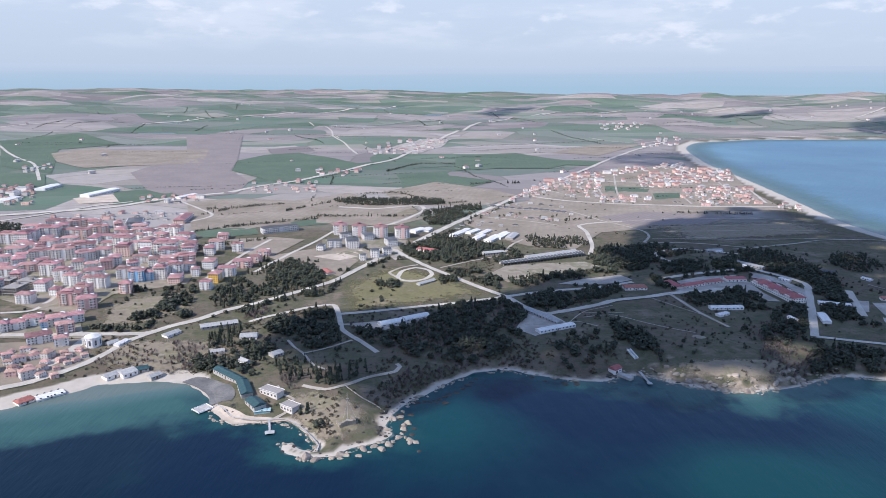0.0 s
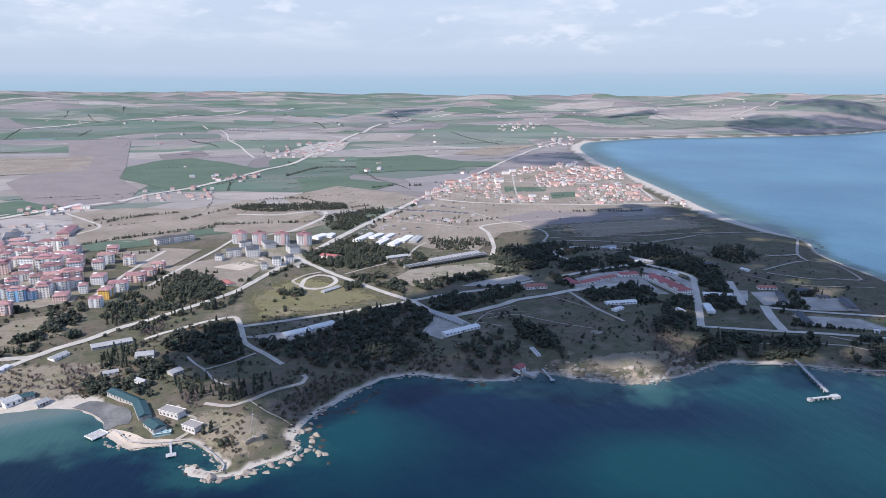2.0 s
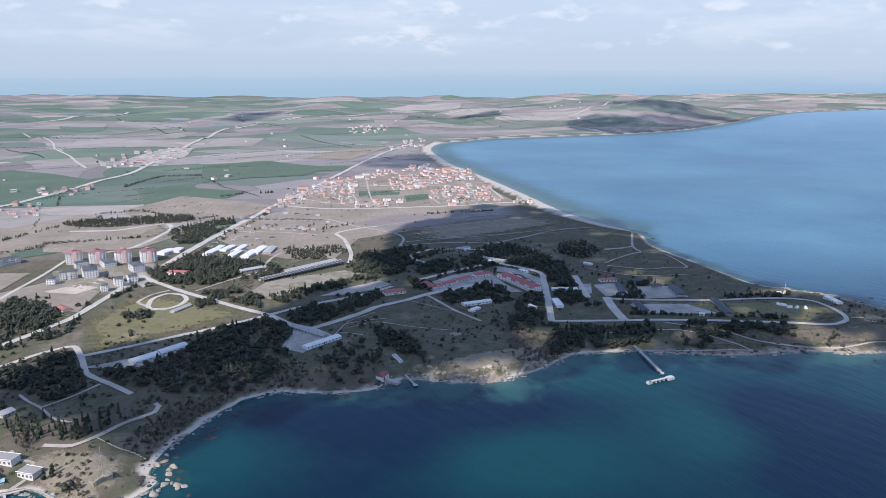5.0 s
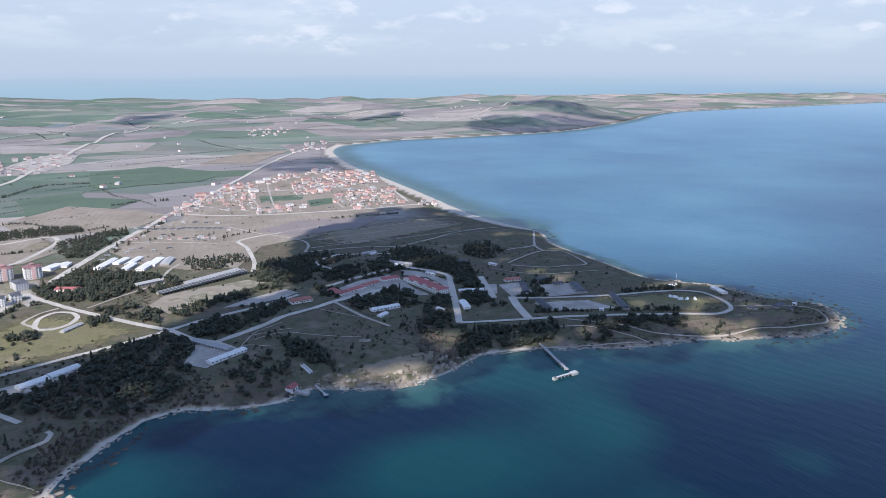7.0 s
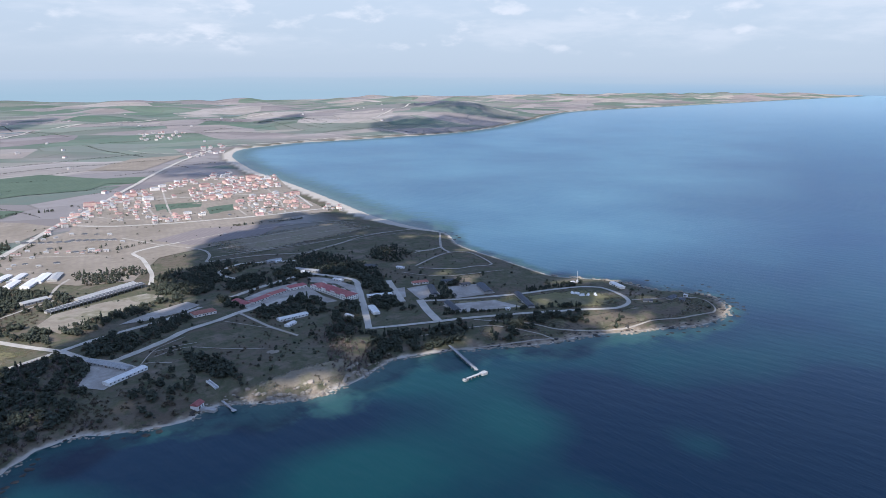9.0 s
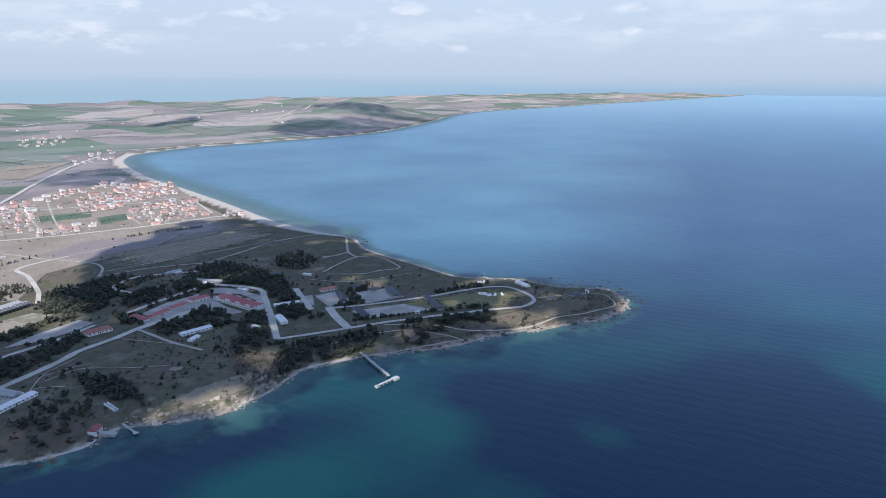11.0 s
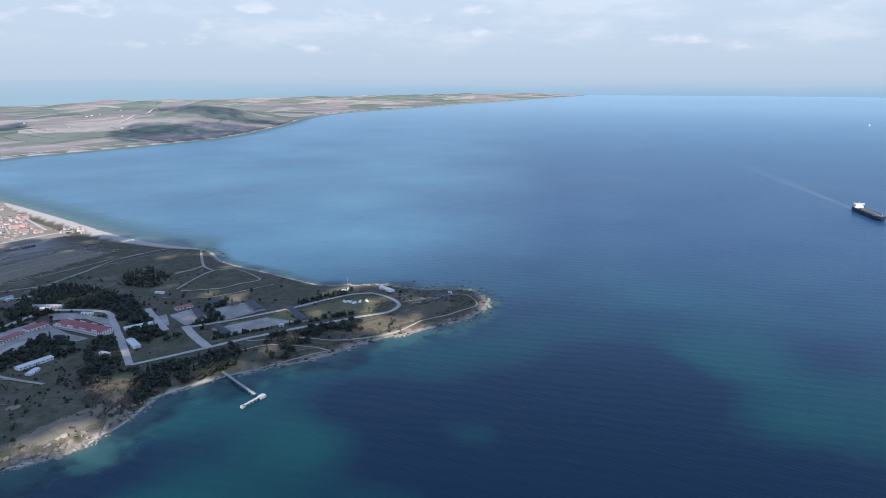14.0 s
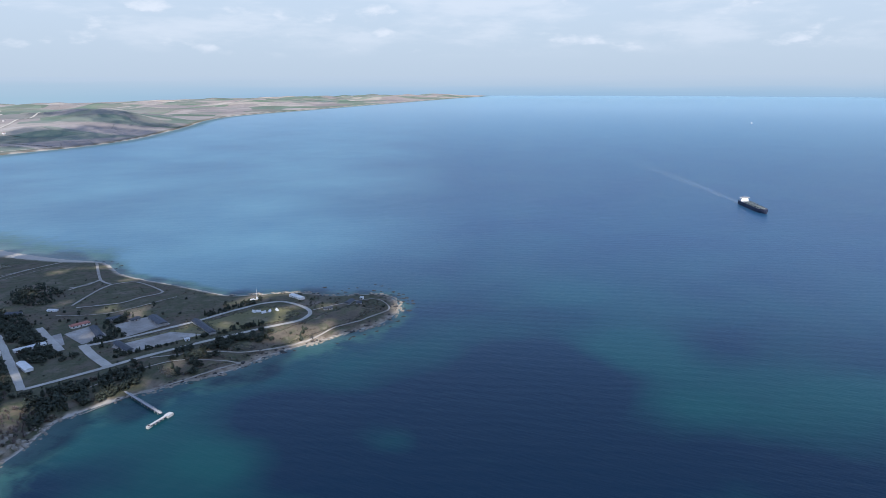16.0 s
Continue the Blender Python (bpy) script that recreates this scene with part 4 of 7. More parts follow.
road(5, [(310, 1321), (326, 1455), (334, 1545)])
road(5, [(476, 1392), (462, 1285)])
road(6, [(668, 1540), (616, 1319)])
road(3, [(-125, 454), (-114, 464), (-111, 480), (-120, 485), (-127, 498)])
road(3, [(-119, 559), (-100, 571), (-81, 589)])
road(1.4, [(121, 636), (134, 658), (146, 673), (176, 688)])
road(1.4, [(138, 652), (168, 658), (196, 635), (233, 607)])
road(1.4, [(136, 664), (159, 667), (181, 664)])
road(1.4, [(113, 633), (130, 640), (147, 628)])
road(1.4, [(221, 714), (246, 676), (259, 659)])
road(1.4, [(397, 933), (512, 973), (646, 988)])
road(1.4, [(19, 639), (45, 662)])
road(2, [(484, 764), (494, 746), (526, 714), (608, 700)])
road(2, [(376, 559), (411, 554), (456, 537), (492, 484)])
road(2, [(346, 528), (388, 521), (437, 504), (492, 484)])
road(4, [(560, 849), (590, 854), (617, 857)])
road(2, [(325, 1037), (472, 1061), (608, 1068)])
road(2, [(329, 1005), (465, 1001), (610, 1012)])
road(2, [(378, 1080), (490, 1100), (613, 1119)])
road(3, [(-139, 590), (-130, 574), (-119, 559), (-106, 535), (-94, 526)])

# ---- plan: places of things ----
TOWN_A = [('cream', -599, 945, 31, 6), ('cream', -540, 995, 22, 5), ('cream', -433, 927, 25, 6), ('cream', -530, 920, 25, 5), ('cream', -358, 925, 25, 5), ('white', -481, 862, 25, 6), ('cream', -376, 844, 20, 5), ('cream', -459, 789, 20, 7), ('cream', -379, 743, 20, 7), ('cream', -327, 782, 18, 6), ('pink', -381, 711, 16, 6), ('bare', -458, 719, 24, 4), ('cream', -305, 889, 16, 5), ('white', -254, 794, 20, 5), ('pink', -233, 884, 15, 4), ('white', -365, 628, 18, 4), ('cream', -407, 609, 12, 3), ('cream', -355, 835, 20, 5), ('cream', -441, 819, 19, 5), ('cream', -520, 1026, 23, 4), ('cream', -551, 1071, 28, 3), ('grey', -124, 933, 23, 5), ('grey', -88, 882, 11, 5), ('grey', -246, 1030, 54, 3)]
TOWN_B = [('cream', -580, 953, 31, 6), ('pink', -516, 979, 20, 7), ('white', -426, 997, 21, 5), ('cream', -521, 953, 22, 4), ('white', -329, 880, 20, 6), ('cream', -465, 881, 25, 6), ('cream', -523, 835, 21, 5), ('cream', -431, 766, 18, 6), ('white', -369, 781, 16, 6), ('cream', -316, 798, 17, 6), ('red', -396, 706, 16, 3), ('bare', -459, 745, 20, 4), ('cream', -273, 906, 14, 6), ('white', -285, 827, 22, 5), ('white', -291, 794, 10, 5), ('cream', -354, 638, 16, 4), ('white', -358, 584, 20, 4), ('pink', -407, 819, 18, 5), ('cream', -454, 928, 21, 4), ('cream', -547, 839, 22, 5), ('grey', -481, 1072, 39, 2), ('grey', -108, 979, 21, 4), ('grey', -74, 898, 12, 4), ('pink', -418, 1107, 58, 2)]
TOWN_C = [('cream', -567, 984, 32, 6), ('cream', -485, 955, 27, 5), ('cream', -449, 1017, 27, 4), ('white', -389, 902, 24, 6), ('cream', -368, 978, 22, 4), ('white', -436, 873, 19, 5), ('cream', -506, 784, 22, 5), ('cream', -412, 749, 20, 7), ('blue', -349, 770, 17, 6), ('cream', -309, 813, 20, 5), ('pink', -360, 675, 18, 5), ('bare', -486, 744, 22, 4), ('white', -260, 738, 14, 6), ('pink', -245, 829, 22, 4), ('white', -387, 627, 17, 4), ('pink', -348, 609, 15, 5), ('white', -336, 580, 11, 3), ('cream', -406, 839, 19, 5), ('cream', -548, 910, 23, 4), ('cream', -605, 1073, 30, 3), ('pink', -315, 979, 20, 4), ('grey', -140, 984, 16, 4), ('grey', -72, 944, 20, 5)]
TOWN_D = [('cream', -568, 1023, 25, 5), ('cream', -470, 962, 21, 5), ('cream', -478, 1016, 28, 4), ('cream', -361, 888, 25, 6), ('cream', -510, 863, 27, 6), ('pink', -412, 880, 24, 6), ('pink', -495, 807, 20, 5), ('cream', -392, 746, 14, 6), ('blue', -338, 775, 11, 5), ('pink', -344, 729, 12, 5), ('white', -413, 715, 12, 3), ('white', -304, 916, 18, 5), ('ochre', -260, 771, 16, 5), ('pink', -236, 854, 18, 4), ('blue', -373, 622, 9, 3), ('cream', -397, 616, 17, 3), ('cream', -340, 840, 20, 5), ('white', -422, 814, 20, 5), ('cream', -559, 890, 24, 4), ('cream', -616, 1030, 30, 3), ('grey', -148, 933, 20, 5), ('grey', -102, 864, 9, 5), ('grey', -164, 915, 11, 4)]
TOWERS = [(-153, 1012), (-124, 1004), (-92, 999), (-60, 993)]
SEASIDE_HOUSES = [(-356, 549), (-332, 545), (-347, 523), (-333, 521), (-329, 534), (-322, 551), (-326, 564), (-342, 567), (-317, 572), (-347, 555), (-361, 543), (-314, 546), (-313, 523), (-372, 565), (-362, 569), (-318, 536), (-307, 561), (-310, 552), (-368, 553), (-341, 536), (-352, 533), (-336, 557), (-351, 563), (-320, 560), (-378, 555), (-366, 528), (-325, 523)]
DARK_ROOF_ROW = [(91, 1247), (101, 1240), (112, 1234), (123, 1228), (135, 1222), (146, 1216), (154, 1221), (163, 1215), (172, 1209), (181, 1204), (191, 1199), (200, 1195), (209, 1192)]
WHITE_ROW = [(137, 1142), (146, 1138), (157, 1138), (167, 1134), (176, 1129), (185, 1126), (75, 1167), (110, 1159), (160, 1279), (63, 1104), (68, 1173), (88, 1185), (117, 1180), (122, 1146), (77, 1106), (91, 1079), (43, 1123), (56, 1085), (161, 1274), (179, 1265), (195, 1251), (212, 1237), (136, 1260), (118, 1258), (153, 1126), (163, 1125), (174, 1123), (185, 1122), (50, 1010), (114, 1086), (30, 1087), (22, 1063), (89, 1136), (218, 1171), (83, 1266), (104, 1281)]
BOULDERS = [(-36, 424), (-33, 427), (-28, 438), (-22, 430), (-18, 427), (-27, 445), (-27, 450), (-24, 453), (-52, 418), (-45, 421), (-40, 417), (-54, 409), (-35, 460), (-31, 462), (-30, 434), (-25, 433), (-62, 409), (-71, 406), (-82, 404), (-92, 405), (-48, 414), (-66, 410), (-88, 407), (-22, 426)]
REEF_ROCKS = [(795, 516), (793, 504), (786, 487), (777, 475), (767, 461), (758, 448), (753, 438), (744, 425), (723, 426), (717, 416), (695, 411), (677, 408), (657, 407), (637, 412), (621, 419), (607, 428), (584, 430), (761, 538), (770, 529), (781, 518), (759, 561), (751, 571), (706, 989), (707, 973), (715, 963), (708, 941), (691, 940), (687, 918), (692, 960), (702, 925), (-24, 485), (-20, 485), (-14, 487), (-10, 487), (-6, 489), (-2, 491), (2, 495), (5, 500), (11, 504), (16, 510), (20, 516), (23, 522), (27, 528), (-30, 460), (-25, 454), (-23, 466), (-26, 441), (-20, 446), (-15, 415), (-31, 466), (-28, 449), (-33, 462), (-21, 437), (73, 532), (83, 525), (98, 520), (108, 520), (2, 485), (-4, 484), (757, 452), (773, 457), (774, 465), (758, 460), (745, 441), (754, 432), (740, 431), (745, 449), (734, 414), (749, 541), (737, 538), (770, 502), (770, 491), (746, 533), (763, 471), (716, 435), (691, 429), (671, 428), (610, 426), (602, 426), (722, 579), (725, 564), (762, 445), (502, 473), (537, 465), (546, 459), (490, 476), (464, 482), (436, 494), (423, 506)]
SEA_WALL = [(-168, 478), (-161, 471), (-152, 460), (-145, 456), (-128, 455), (-112, 456), (-103, 449), (-95, 440), (-88, 430), (-82, 420), (-82, 413)]
MAST = [(-66, 446)]
RUIN = [(-65, 441), (-70, 444)]
FENCE = [(-75, 498), (-60, 481), (-42, 468)]
JETTY = [(-123, 454), (-119, 438)]
PIER = [(390, 524), (376, 466), (378, 459), (355, 457)]
QUAY = [(-184, 476), (-175, 464), (-170, 470), (-178, 479)]
SHIP = [(1727, 114), (1624, 61)]
FAR_SHIPS = [(10047, 2550), (5039, 337)]
WATER_TOWER = [(-311, 585)]
CLIFF_ROCKS = [(198, 522), (202, 520), (207, 517), (211, 515), (216, 514), (219, 519), (222, 519), (278, 530), (275, 528), (282, 533), (228, 506), (238, 505), (224, 514), (221, 507), (230, 521), (235, 520), (185, 539), (191, 535), (195, 528), (289, 536), (206, 521), (210, 519), (214, 517), (234, 507), (245, 510)]
PALE_TENTS = [(641, 602), (649, 602), (603, 565), (606, 561), (606, 553), (613, 550), (621, 545)]
FLAGPOLE = [(651, 604)]
HUT = [(143, 540)]
SHADE_CAPE = [(1963, 3371), (2120, 3480), (2354, 3668), (2434, 3507), (2695, 3602), (2806, 3484), (2883, 3305), (2574, 3064), (2171, 2871), (1938, 2858), (1863, 2924), (1815, 3032)]
SHADE_RIDGE = [(3139, 4769), (4045, 5836), (3605, 4783), (3929, 4885), (3235, 3802), (3359, 3735), (3369, 3607), (3141, 3437), (3082, 3537), (2960, 3524), (2917, 3594), (2845, 3677), (2998, 4209)]
SHADE_FIELD = [(514, 2093), (807, 2231), (734, 1907), (508, 1876)]
SHADE_HILL = [(1620, 4043), (2096, 4445), (1881, 3948), (1504, 3675)]
SHADE_HILL_B = [(274, 4603), (737, 5325), (683, 4787), (350, 4199)]
SHADE = [(-181, 598), (-102, 653), (-14, 676), (52, 706), (80, 735), (115, 768), (165, 790), (215, 840), (252, 905), (305, 1040), (398, 1150), (541, 1240), (660, 1180), (690, 1090), (690, 960), (655, 830), (650, 734), (690, 625), (735, 557), (765, 477), (726, 425), (651, 429), (570, 446), (510, 463), (449, 476), (398, 498), (346, 516), (295, 504), (263, 486), (223, 482), (198, 493), (147, 496), (94, 496), (52, 510), (21, 503), (-10, 486), (-40, 490), (-74, 521), (-115, 549), (-169, 571)]


# ---- buildings ----
def window_rows(parent, w, d, floors, rise, first=0.95, high=1.35):
    """The small panes of each side, set a little proud of the wall."""
    for side in range(4):
        s = Solid()
        long = w if side % 2 == 0 else d
        deep = (d if side % 2 == 0 else w) / 2
        count = max(2, int(long / 3.1))
        for k in range(floors):
            for i in range(count):
                u = (i + 0.5) / count * long - long / 2
                x, y = ((u, -deep), (deep, u), (-u, deep), (-deep, -u))[side]
                s.box(x, y, first + k * rise, *((1.35, 0.12) if side % 2 == 0 else (0.12, 1.35)), high)
        tagged(part("glazing", s, MAT["glass"], parent), kind="stuff")


def balconies(parent, w, d, floors, rise, material):
    """Stacks of small balconies, one stack to a bay, on the two long sides."""
    count = max(1, int(w / 8))
    s = Solid()
    for side in (-1, 1):
        for i in range(count):
            u = (i + 0.5) / count * w - w / 2
            y = side * (d / 2 + 0.75)
            s.box(u - 1.95, y, rise, 0.18, 1.5, (floors - 1) * rise).box(u + 1.95, y, rise, 0.18, 1.5, (floors - 1) * rise)
            for k in range(1, floors + 1):
                s.box(u, y, k * rise - 0.1, 4.0, 1.5, 0.2)
                if k < floors:
                    s.box(u, y + side * 0.7, k * rise + 0.1, 4.0, 0.12, 0.9)
    tagged(part("balcony_tier", s, material, parent), kind="stuff")


WALL_WORDS = {"cream": "cream rendered", "white": "white rendered", "house_white": "lime-washed", "pink": "salmon pink", "blue": "sky blue", "ochre": "ochre yellow", "bare": "unfinished bare concrete", "grey": "pale grey", "red": "brick red"}


def apartment(kind, w, d, floors):
    rise = 2.8
    top = floors * rise + 0.3
    root = new("apartment_building")
    body = Solid().box(0, 0, -2.0, w, d, top + 2.0)
    if kind == "bare":
        body = Solid().box(0, 0, -1.5, w * 0.8, d * 0.8, top + 1.4)
        for k in range(floors):
            part("floor_slab", Solid().box(0, 0, k * rise - 0.1, w, d, 0.3), MAT[kind], root)
        for i in range(4):
            for j in (-1, 1):
                part("column", Solid().box((i - 1.5) / 3 * (w - 1), j / 2 * (d - 1), -1.5, 0.6, 0.6, top + 1.5), MAT[kind], root)
    else:
        part("bay", Solid().box(w * 0.02, -d / 2, -1.0, w * 0.14, 2.0, top + 1.0), MAT["white" if kind == "cream" else kind], root)
    part("wall", body, MAT[kind], root)
    if kind == "bare":
        part("roof", Solid().box(0, 0, top - 0.4, w + 0.3, d + 0.3, 0.35).box(w * 0.2, 0, top, 3, 3, 2.2), MAT["bare"], root)
    elif kind == "grey":
        part("roof", Solid().hip(0, 0, top, w + 1.0, d + 1.0, 1.8), MAT["slate"], root, "dark grey hipped roof")
        window_rows(root, w, d, floors, rise)
        balconies(root, w, d, floors, rise, MAT["white"])
    else:
        roof = part("roof", Solid().hip(0, 0, top, w + 1.8, d + 1.8, 2.6), MAT["tiles"], root, "red clay tiled roof")
        for u in (-0.25, 0.2):
            part("chimney", Solid().box(u * w, 0.12 * d, top + 0.6, 0.9, 0.9, 2.4), MAT["concrete_part"], roof)
        if floors > 4:
            # a set-back attic with its own small roof
            attic = part("attic", Solid().box(-w * 0.12, 0, top + 0.2, w * 0.46, d * 0.62, 2.0), MAT[kind], root)
            part("attic_roof", Solid().hip(-w * 0.12, 0, top + 2.2, w * 0.46 + 1.4, d * 0.62 + 1.4, 1.5), MAT["tiles"], attic)
        part("stair_tower", Solid().box(w * 0.28, d * 0.36, -1, 3.6, d * 0.4, top + 2.2).hip(w * 0.28, d * 0.36, top + 1.2, 4.2, d * 0.4 + 0.6, 0.8), MAT["white" if kind == "cream" else "cream"], root)
        window_rows(root, w, d, floors, rise)
        balconies(root, w, d, floors, rise, MAT["white" if kind != "white" else "cream"])
    tagged(root, f"{WALL_WORDS[kind]} apartment block with " + ("open floors and no windows" if kind == "bare" else "dark grey hipped roof and balconies" if kind == "grey" else "red tiled roof and balconies"), "apartment building", "town apartment blocks")
    return root


made = {}


def stand(key, maker, m):
    """The first of a kind is built, the others are copies."""
    if key not in made:
        made[key] = maker()
        made[key].matrix_basis = m
        return made[key]
    return copy_thing(made[key], m)


rng = random.Random(7)


def filled_in(plots, outline, count, gap):
    """More blocks between those listed, off the streets."""
    r = random.Random(count)
    got, tries = [(x, y) for _, x, y, _, _ in plots], 0
    xs, ys = zip(*outline)
    streets = np.concatenate([spline(line, 5.0) for line, width in ROAD_LINES if width >= 6])
    more = []
    while len(more) < count and tries < 6000:
        tries += 1
        x, y = r.uniform(min(xs), max(xs)), r.uniform(min(ys), max(ys))
        if all(math.hypot(x - a, y - b) > gap for a, b in got) and within(np.array([x]), np.array([y]), outline)[0] and np.hypot(streets[:, 0] - x, streets[:, 1] - y).min() > 13:
            got.append((x, y))
            more.append((r.choices(("cream", "white", "pink"), (6, 3, 3))[0], x, y, r.choice((16, 18, 20, 22)), r.choice((4, 5, 5, 6))))
    return more


TOWN = TOWN_A + TOWN_B + TOWN_C + TOWN_D
TOWN += filled_in(TOWN, [(-652, 953), (-551, 1053), (-414, 1035), (-347, 953), (-299, 823), (-292, 766), (-357, 725), (-360, 656), (-415, 675), (-503, 723)], 46, 23)
for kind, x, y, w, floors in TOWN:
    wide = 56 if w > 45 else 12 if w < 14 else 18 if w < 19.5 else 23 if w < 26 else 30
    deep = 16 if wide > 20 else 13 if wide > 12 else 10
    floors = max(floors - 1, 3) if 3 < floors < 8 else min(max(floors, 2), 6)
    turn = 0.15 + 0.55 * float(wave(np.array([x]), np.array([y]), 130, 4)[0]) + rng.choice([0.0, 0.0, math.pi / 2]) + rng.uniform(-0.12, 0.12)
    away = math.hypot(x, y)
    BUILT.append((x, y, wide * 0.7))
    # the listed place is the foot of the near wall
    stand((kind, wide, floors), lambda: apartment(kind, wide, deep, floors), spot(x + x / away * deep / 2, y + y / away * deep / 2, turn, 0, w / wide if w > 8 else 1))


def tower_block():
    root = new("tower_block")
    n, rise = 5, 2.9
    top = n * rise
    part("wall", Solid().box(0, 0, -2, 20, 14, top + 2), MAT["white"], root)
    part("cross_wing", Solid().box(0, 0, -2, 12, 20, top + 2), MAT["white"], root)
    part("stair_shaft", Solid().box(0, 0, -2, 5, 21.2, top + 3), MAT["pink"], root, "salmon pink stair shaft")
    roof = part("roof", Solid().hip(0, 0, top, 21, 15, 2.6).hip(0, 0, top + 0.3, 13, 21, 3.2, 0.4), MAT["tiles"], root, "red tiled roof")
    part("dormer", Solid().box(0, 0, top + 1, 4.5, 6, 2.6).hip(0, 0, top + 3.6, 5.2, 6.8, 1.4), MAT["tiles"], roof)
    window_rows(root, 20, 14, n, rise)
    window_rows(root, 12, 20, n, rise)
    balconies(root, 20, 14, n, rise, MAT["cream"])
    return tagged(root, "white five-storey tower block with salmon shaft and red roof", "tower block", "row of tower blocks")


for x, y in TOWERS:
    stand("tower", tower_block, spot(x, y + 8, 0.2))


def house(kind, w, d, floors, roof):
    root = new("house")
    top = floors * 2.9
    part("wall", Solid().box(0, 0, -1.5, w, d, top + 1.5).box(w * 0.3, -d * 0.5, -1, w * 0.35, 2.2, top * 0.6 + 1), MAT[kind], root)
    r = part("roof", Solid().hip(0, 0, top, w + 0.9, d + 0.9, 2.0), MAT[roof], root)
    part("chimney", Solid().box(w * 0.2, d * 0.1, top + 0.4, 0.6, 0.6, 2.0), MAT["concrete_part"], r)
    s = Solid()
    for k in range(floors):
        for i in range(3):
            u = (i - 1) * w / 3.3
            s.box(u, -d / 2, 0.9 + k * 2.9, 1.2, 0.1, 1.3).box(u, d / 2, 0.9 + k * 2.9, 1.2, 0.1, 1.3)
        for i in range(2):
            u = (i - 0.5) * d / 2.2
            s.box(-w / 2, u, 0.9 + k * 2.9, 0.1, 1.2, 1.3).box(w / 2, u, 0.9 + k * 2.9, 0.1, 1.2, 1.3)
    tagged(part("glazing", s, MAT["glass"], root), kind="stuff")
    words = {"house_roof": "faded red tiled roof", "fibre": "grey sheet roof", "slate": "dark grey roof", "sheet": "white sheet roof"}[roof]
    return tagged(root, f"small {WALL_WORDS[kind]} {('one', 'two', 'three')[floors - 1]}-storey house with {words}", "house", "houses of the plain")


HOUSE_KINDS = [("house_white", 11, 9, 2, "house_roof"), ("cream", 12, 10, 2, "house_roof"), ("house_white", 14, 10, 3, "house_roof"), ("pink", 11, 9, 2, "house_roof"), ("cream", 16, 9, 1, "house_roof"), ("house_white", 13, 10, 2, "fibre"), ("house_white", 12, 9, 1, "slate"), ("pink", 27, 11, 3, "house_roof"), ("cream", 24, 11, 3, "fibre")]


FAR_HOUSES = {}


def put_house(k, x, y, turn, scale=1.0):
    BUILT.append((x, y, 9))
    if math.hypot(x, y) < 1560:
        stand(("house", k), lambda: house(*HOUSE_KINDS[k]), spot(x, y, turn, 0, scale))
        return
    # far off, too small to tell apart: joined by material
    kind, w, d, floors, roof = HOUSE_KINDS[k]
    m, top = spot(x, y, turn, 0, scale), floors * 2.9
    for mat, s in ((kind, Solid().box(0, 0, -1.5, w, d, top + 1.5).box(w * 0.3, -d * 0.5, -1, w * 0.35, 2.2, top * 0.6 + 1)), (roof, Solid().hip(0, 0, top, w + 0.9, d + 0.9, 2.0))):
        FAR_HOUSES.setdefault(mat, Solid()).add([m @ Vector(v) for v in s.v], s.f)


def hamlet(count, points):
    """Houses in loose rows inside a piece of the plan."""
    r = random.Random(count * 31 + int(points[0][0]))
    xs, ys = zip(*points)
    got, tries = [], 0
    far = math.hypot(sum(xs) / len(xs), sum(ys) / len(ys))
    wide = 15 if far < 1900 else 24
    while len(got) < count and tries < 1500:
        tries += 1
        x, y = r.uniform(min(xs), max(xs)), r.uniform(min(ys), max(ys))
        y = round(y / 26) * 26 + r.uniform(-4, 4)
        if all(math.hypot(x - a, y - b) > wide for a, b in got) and within(np.array([x]), np.array([y]), points)[0]:
            got.append((x, y))
            k = r.choices(range(9), (5, 5, 4, 2, 2, 3, 2, 4, 2) if far < 1900 else (4, 2, 2, 0, 1, 5, 1, 0, 0))[0]
            put_house(k, x, y, 0.1 + r.choice((0, math.pi / 2)) + r.uniform(-0.08, 0.08), r.uniform(0.85, 1.2) * (0.78 if far < 2200 else 0.95))


for x, y in SEASIDE_HOUSES:
    put_house(rng.choice((0, 1, 2, 3, 3)), x, y, rng.uniform(0, 1.5), rng.uniform(0.62, 0.85))
for x, y in DARK_ROOF_ROW:
    put_house(6, x, y, 0.05, 0.85)
for x, y in WHITE_ROW:
    put_house(rng.choice((5, 5, 0, 6)), x, y, 0.05 + rng.uniform(-0.1, 0.1), rng.uniform(0.62, 0.82))


RANGE_WORDS = {
    "stable": ("long_shed", "long low shed with dark roof, pale ribs and open bays", "shed"), "greenhouse": ("long_shed", "long shed with white barrel roof among pines", "shed"),
    "white": ("low_building", "long low white building with pale sheet roof", "building"), "red": ("barrack", "low cream barrack with weathered red roof", "barrack"),
    "barrack": ("large_barrack", "large two-storey barrack with three red roof ranges", "barrack"), "grey": ("low_building", "low grey building with fibre cement roof", "building"), "dark": ("low_building", "low grey building with dark sheet roof", "building"),
    "flat": ("villa", "white seaside villa with a flat grey roof", "villa"), "teal_flat": ("pavilion", "pale aqua bathing pavilion by the shore", "pavilion"),
    "teal": ("low_building", "low seaside building with dark teal roof", "building"), "pale": ("low_building", "low white building with grey roof near the shore", "building")}


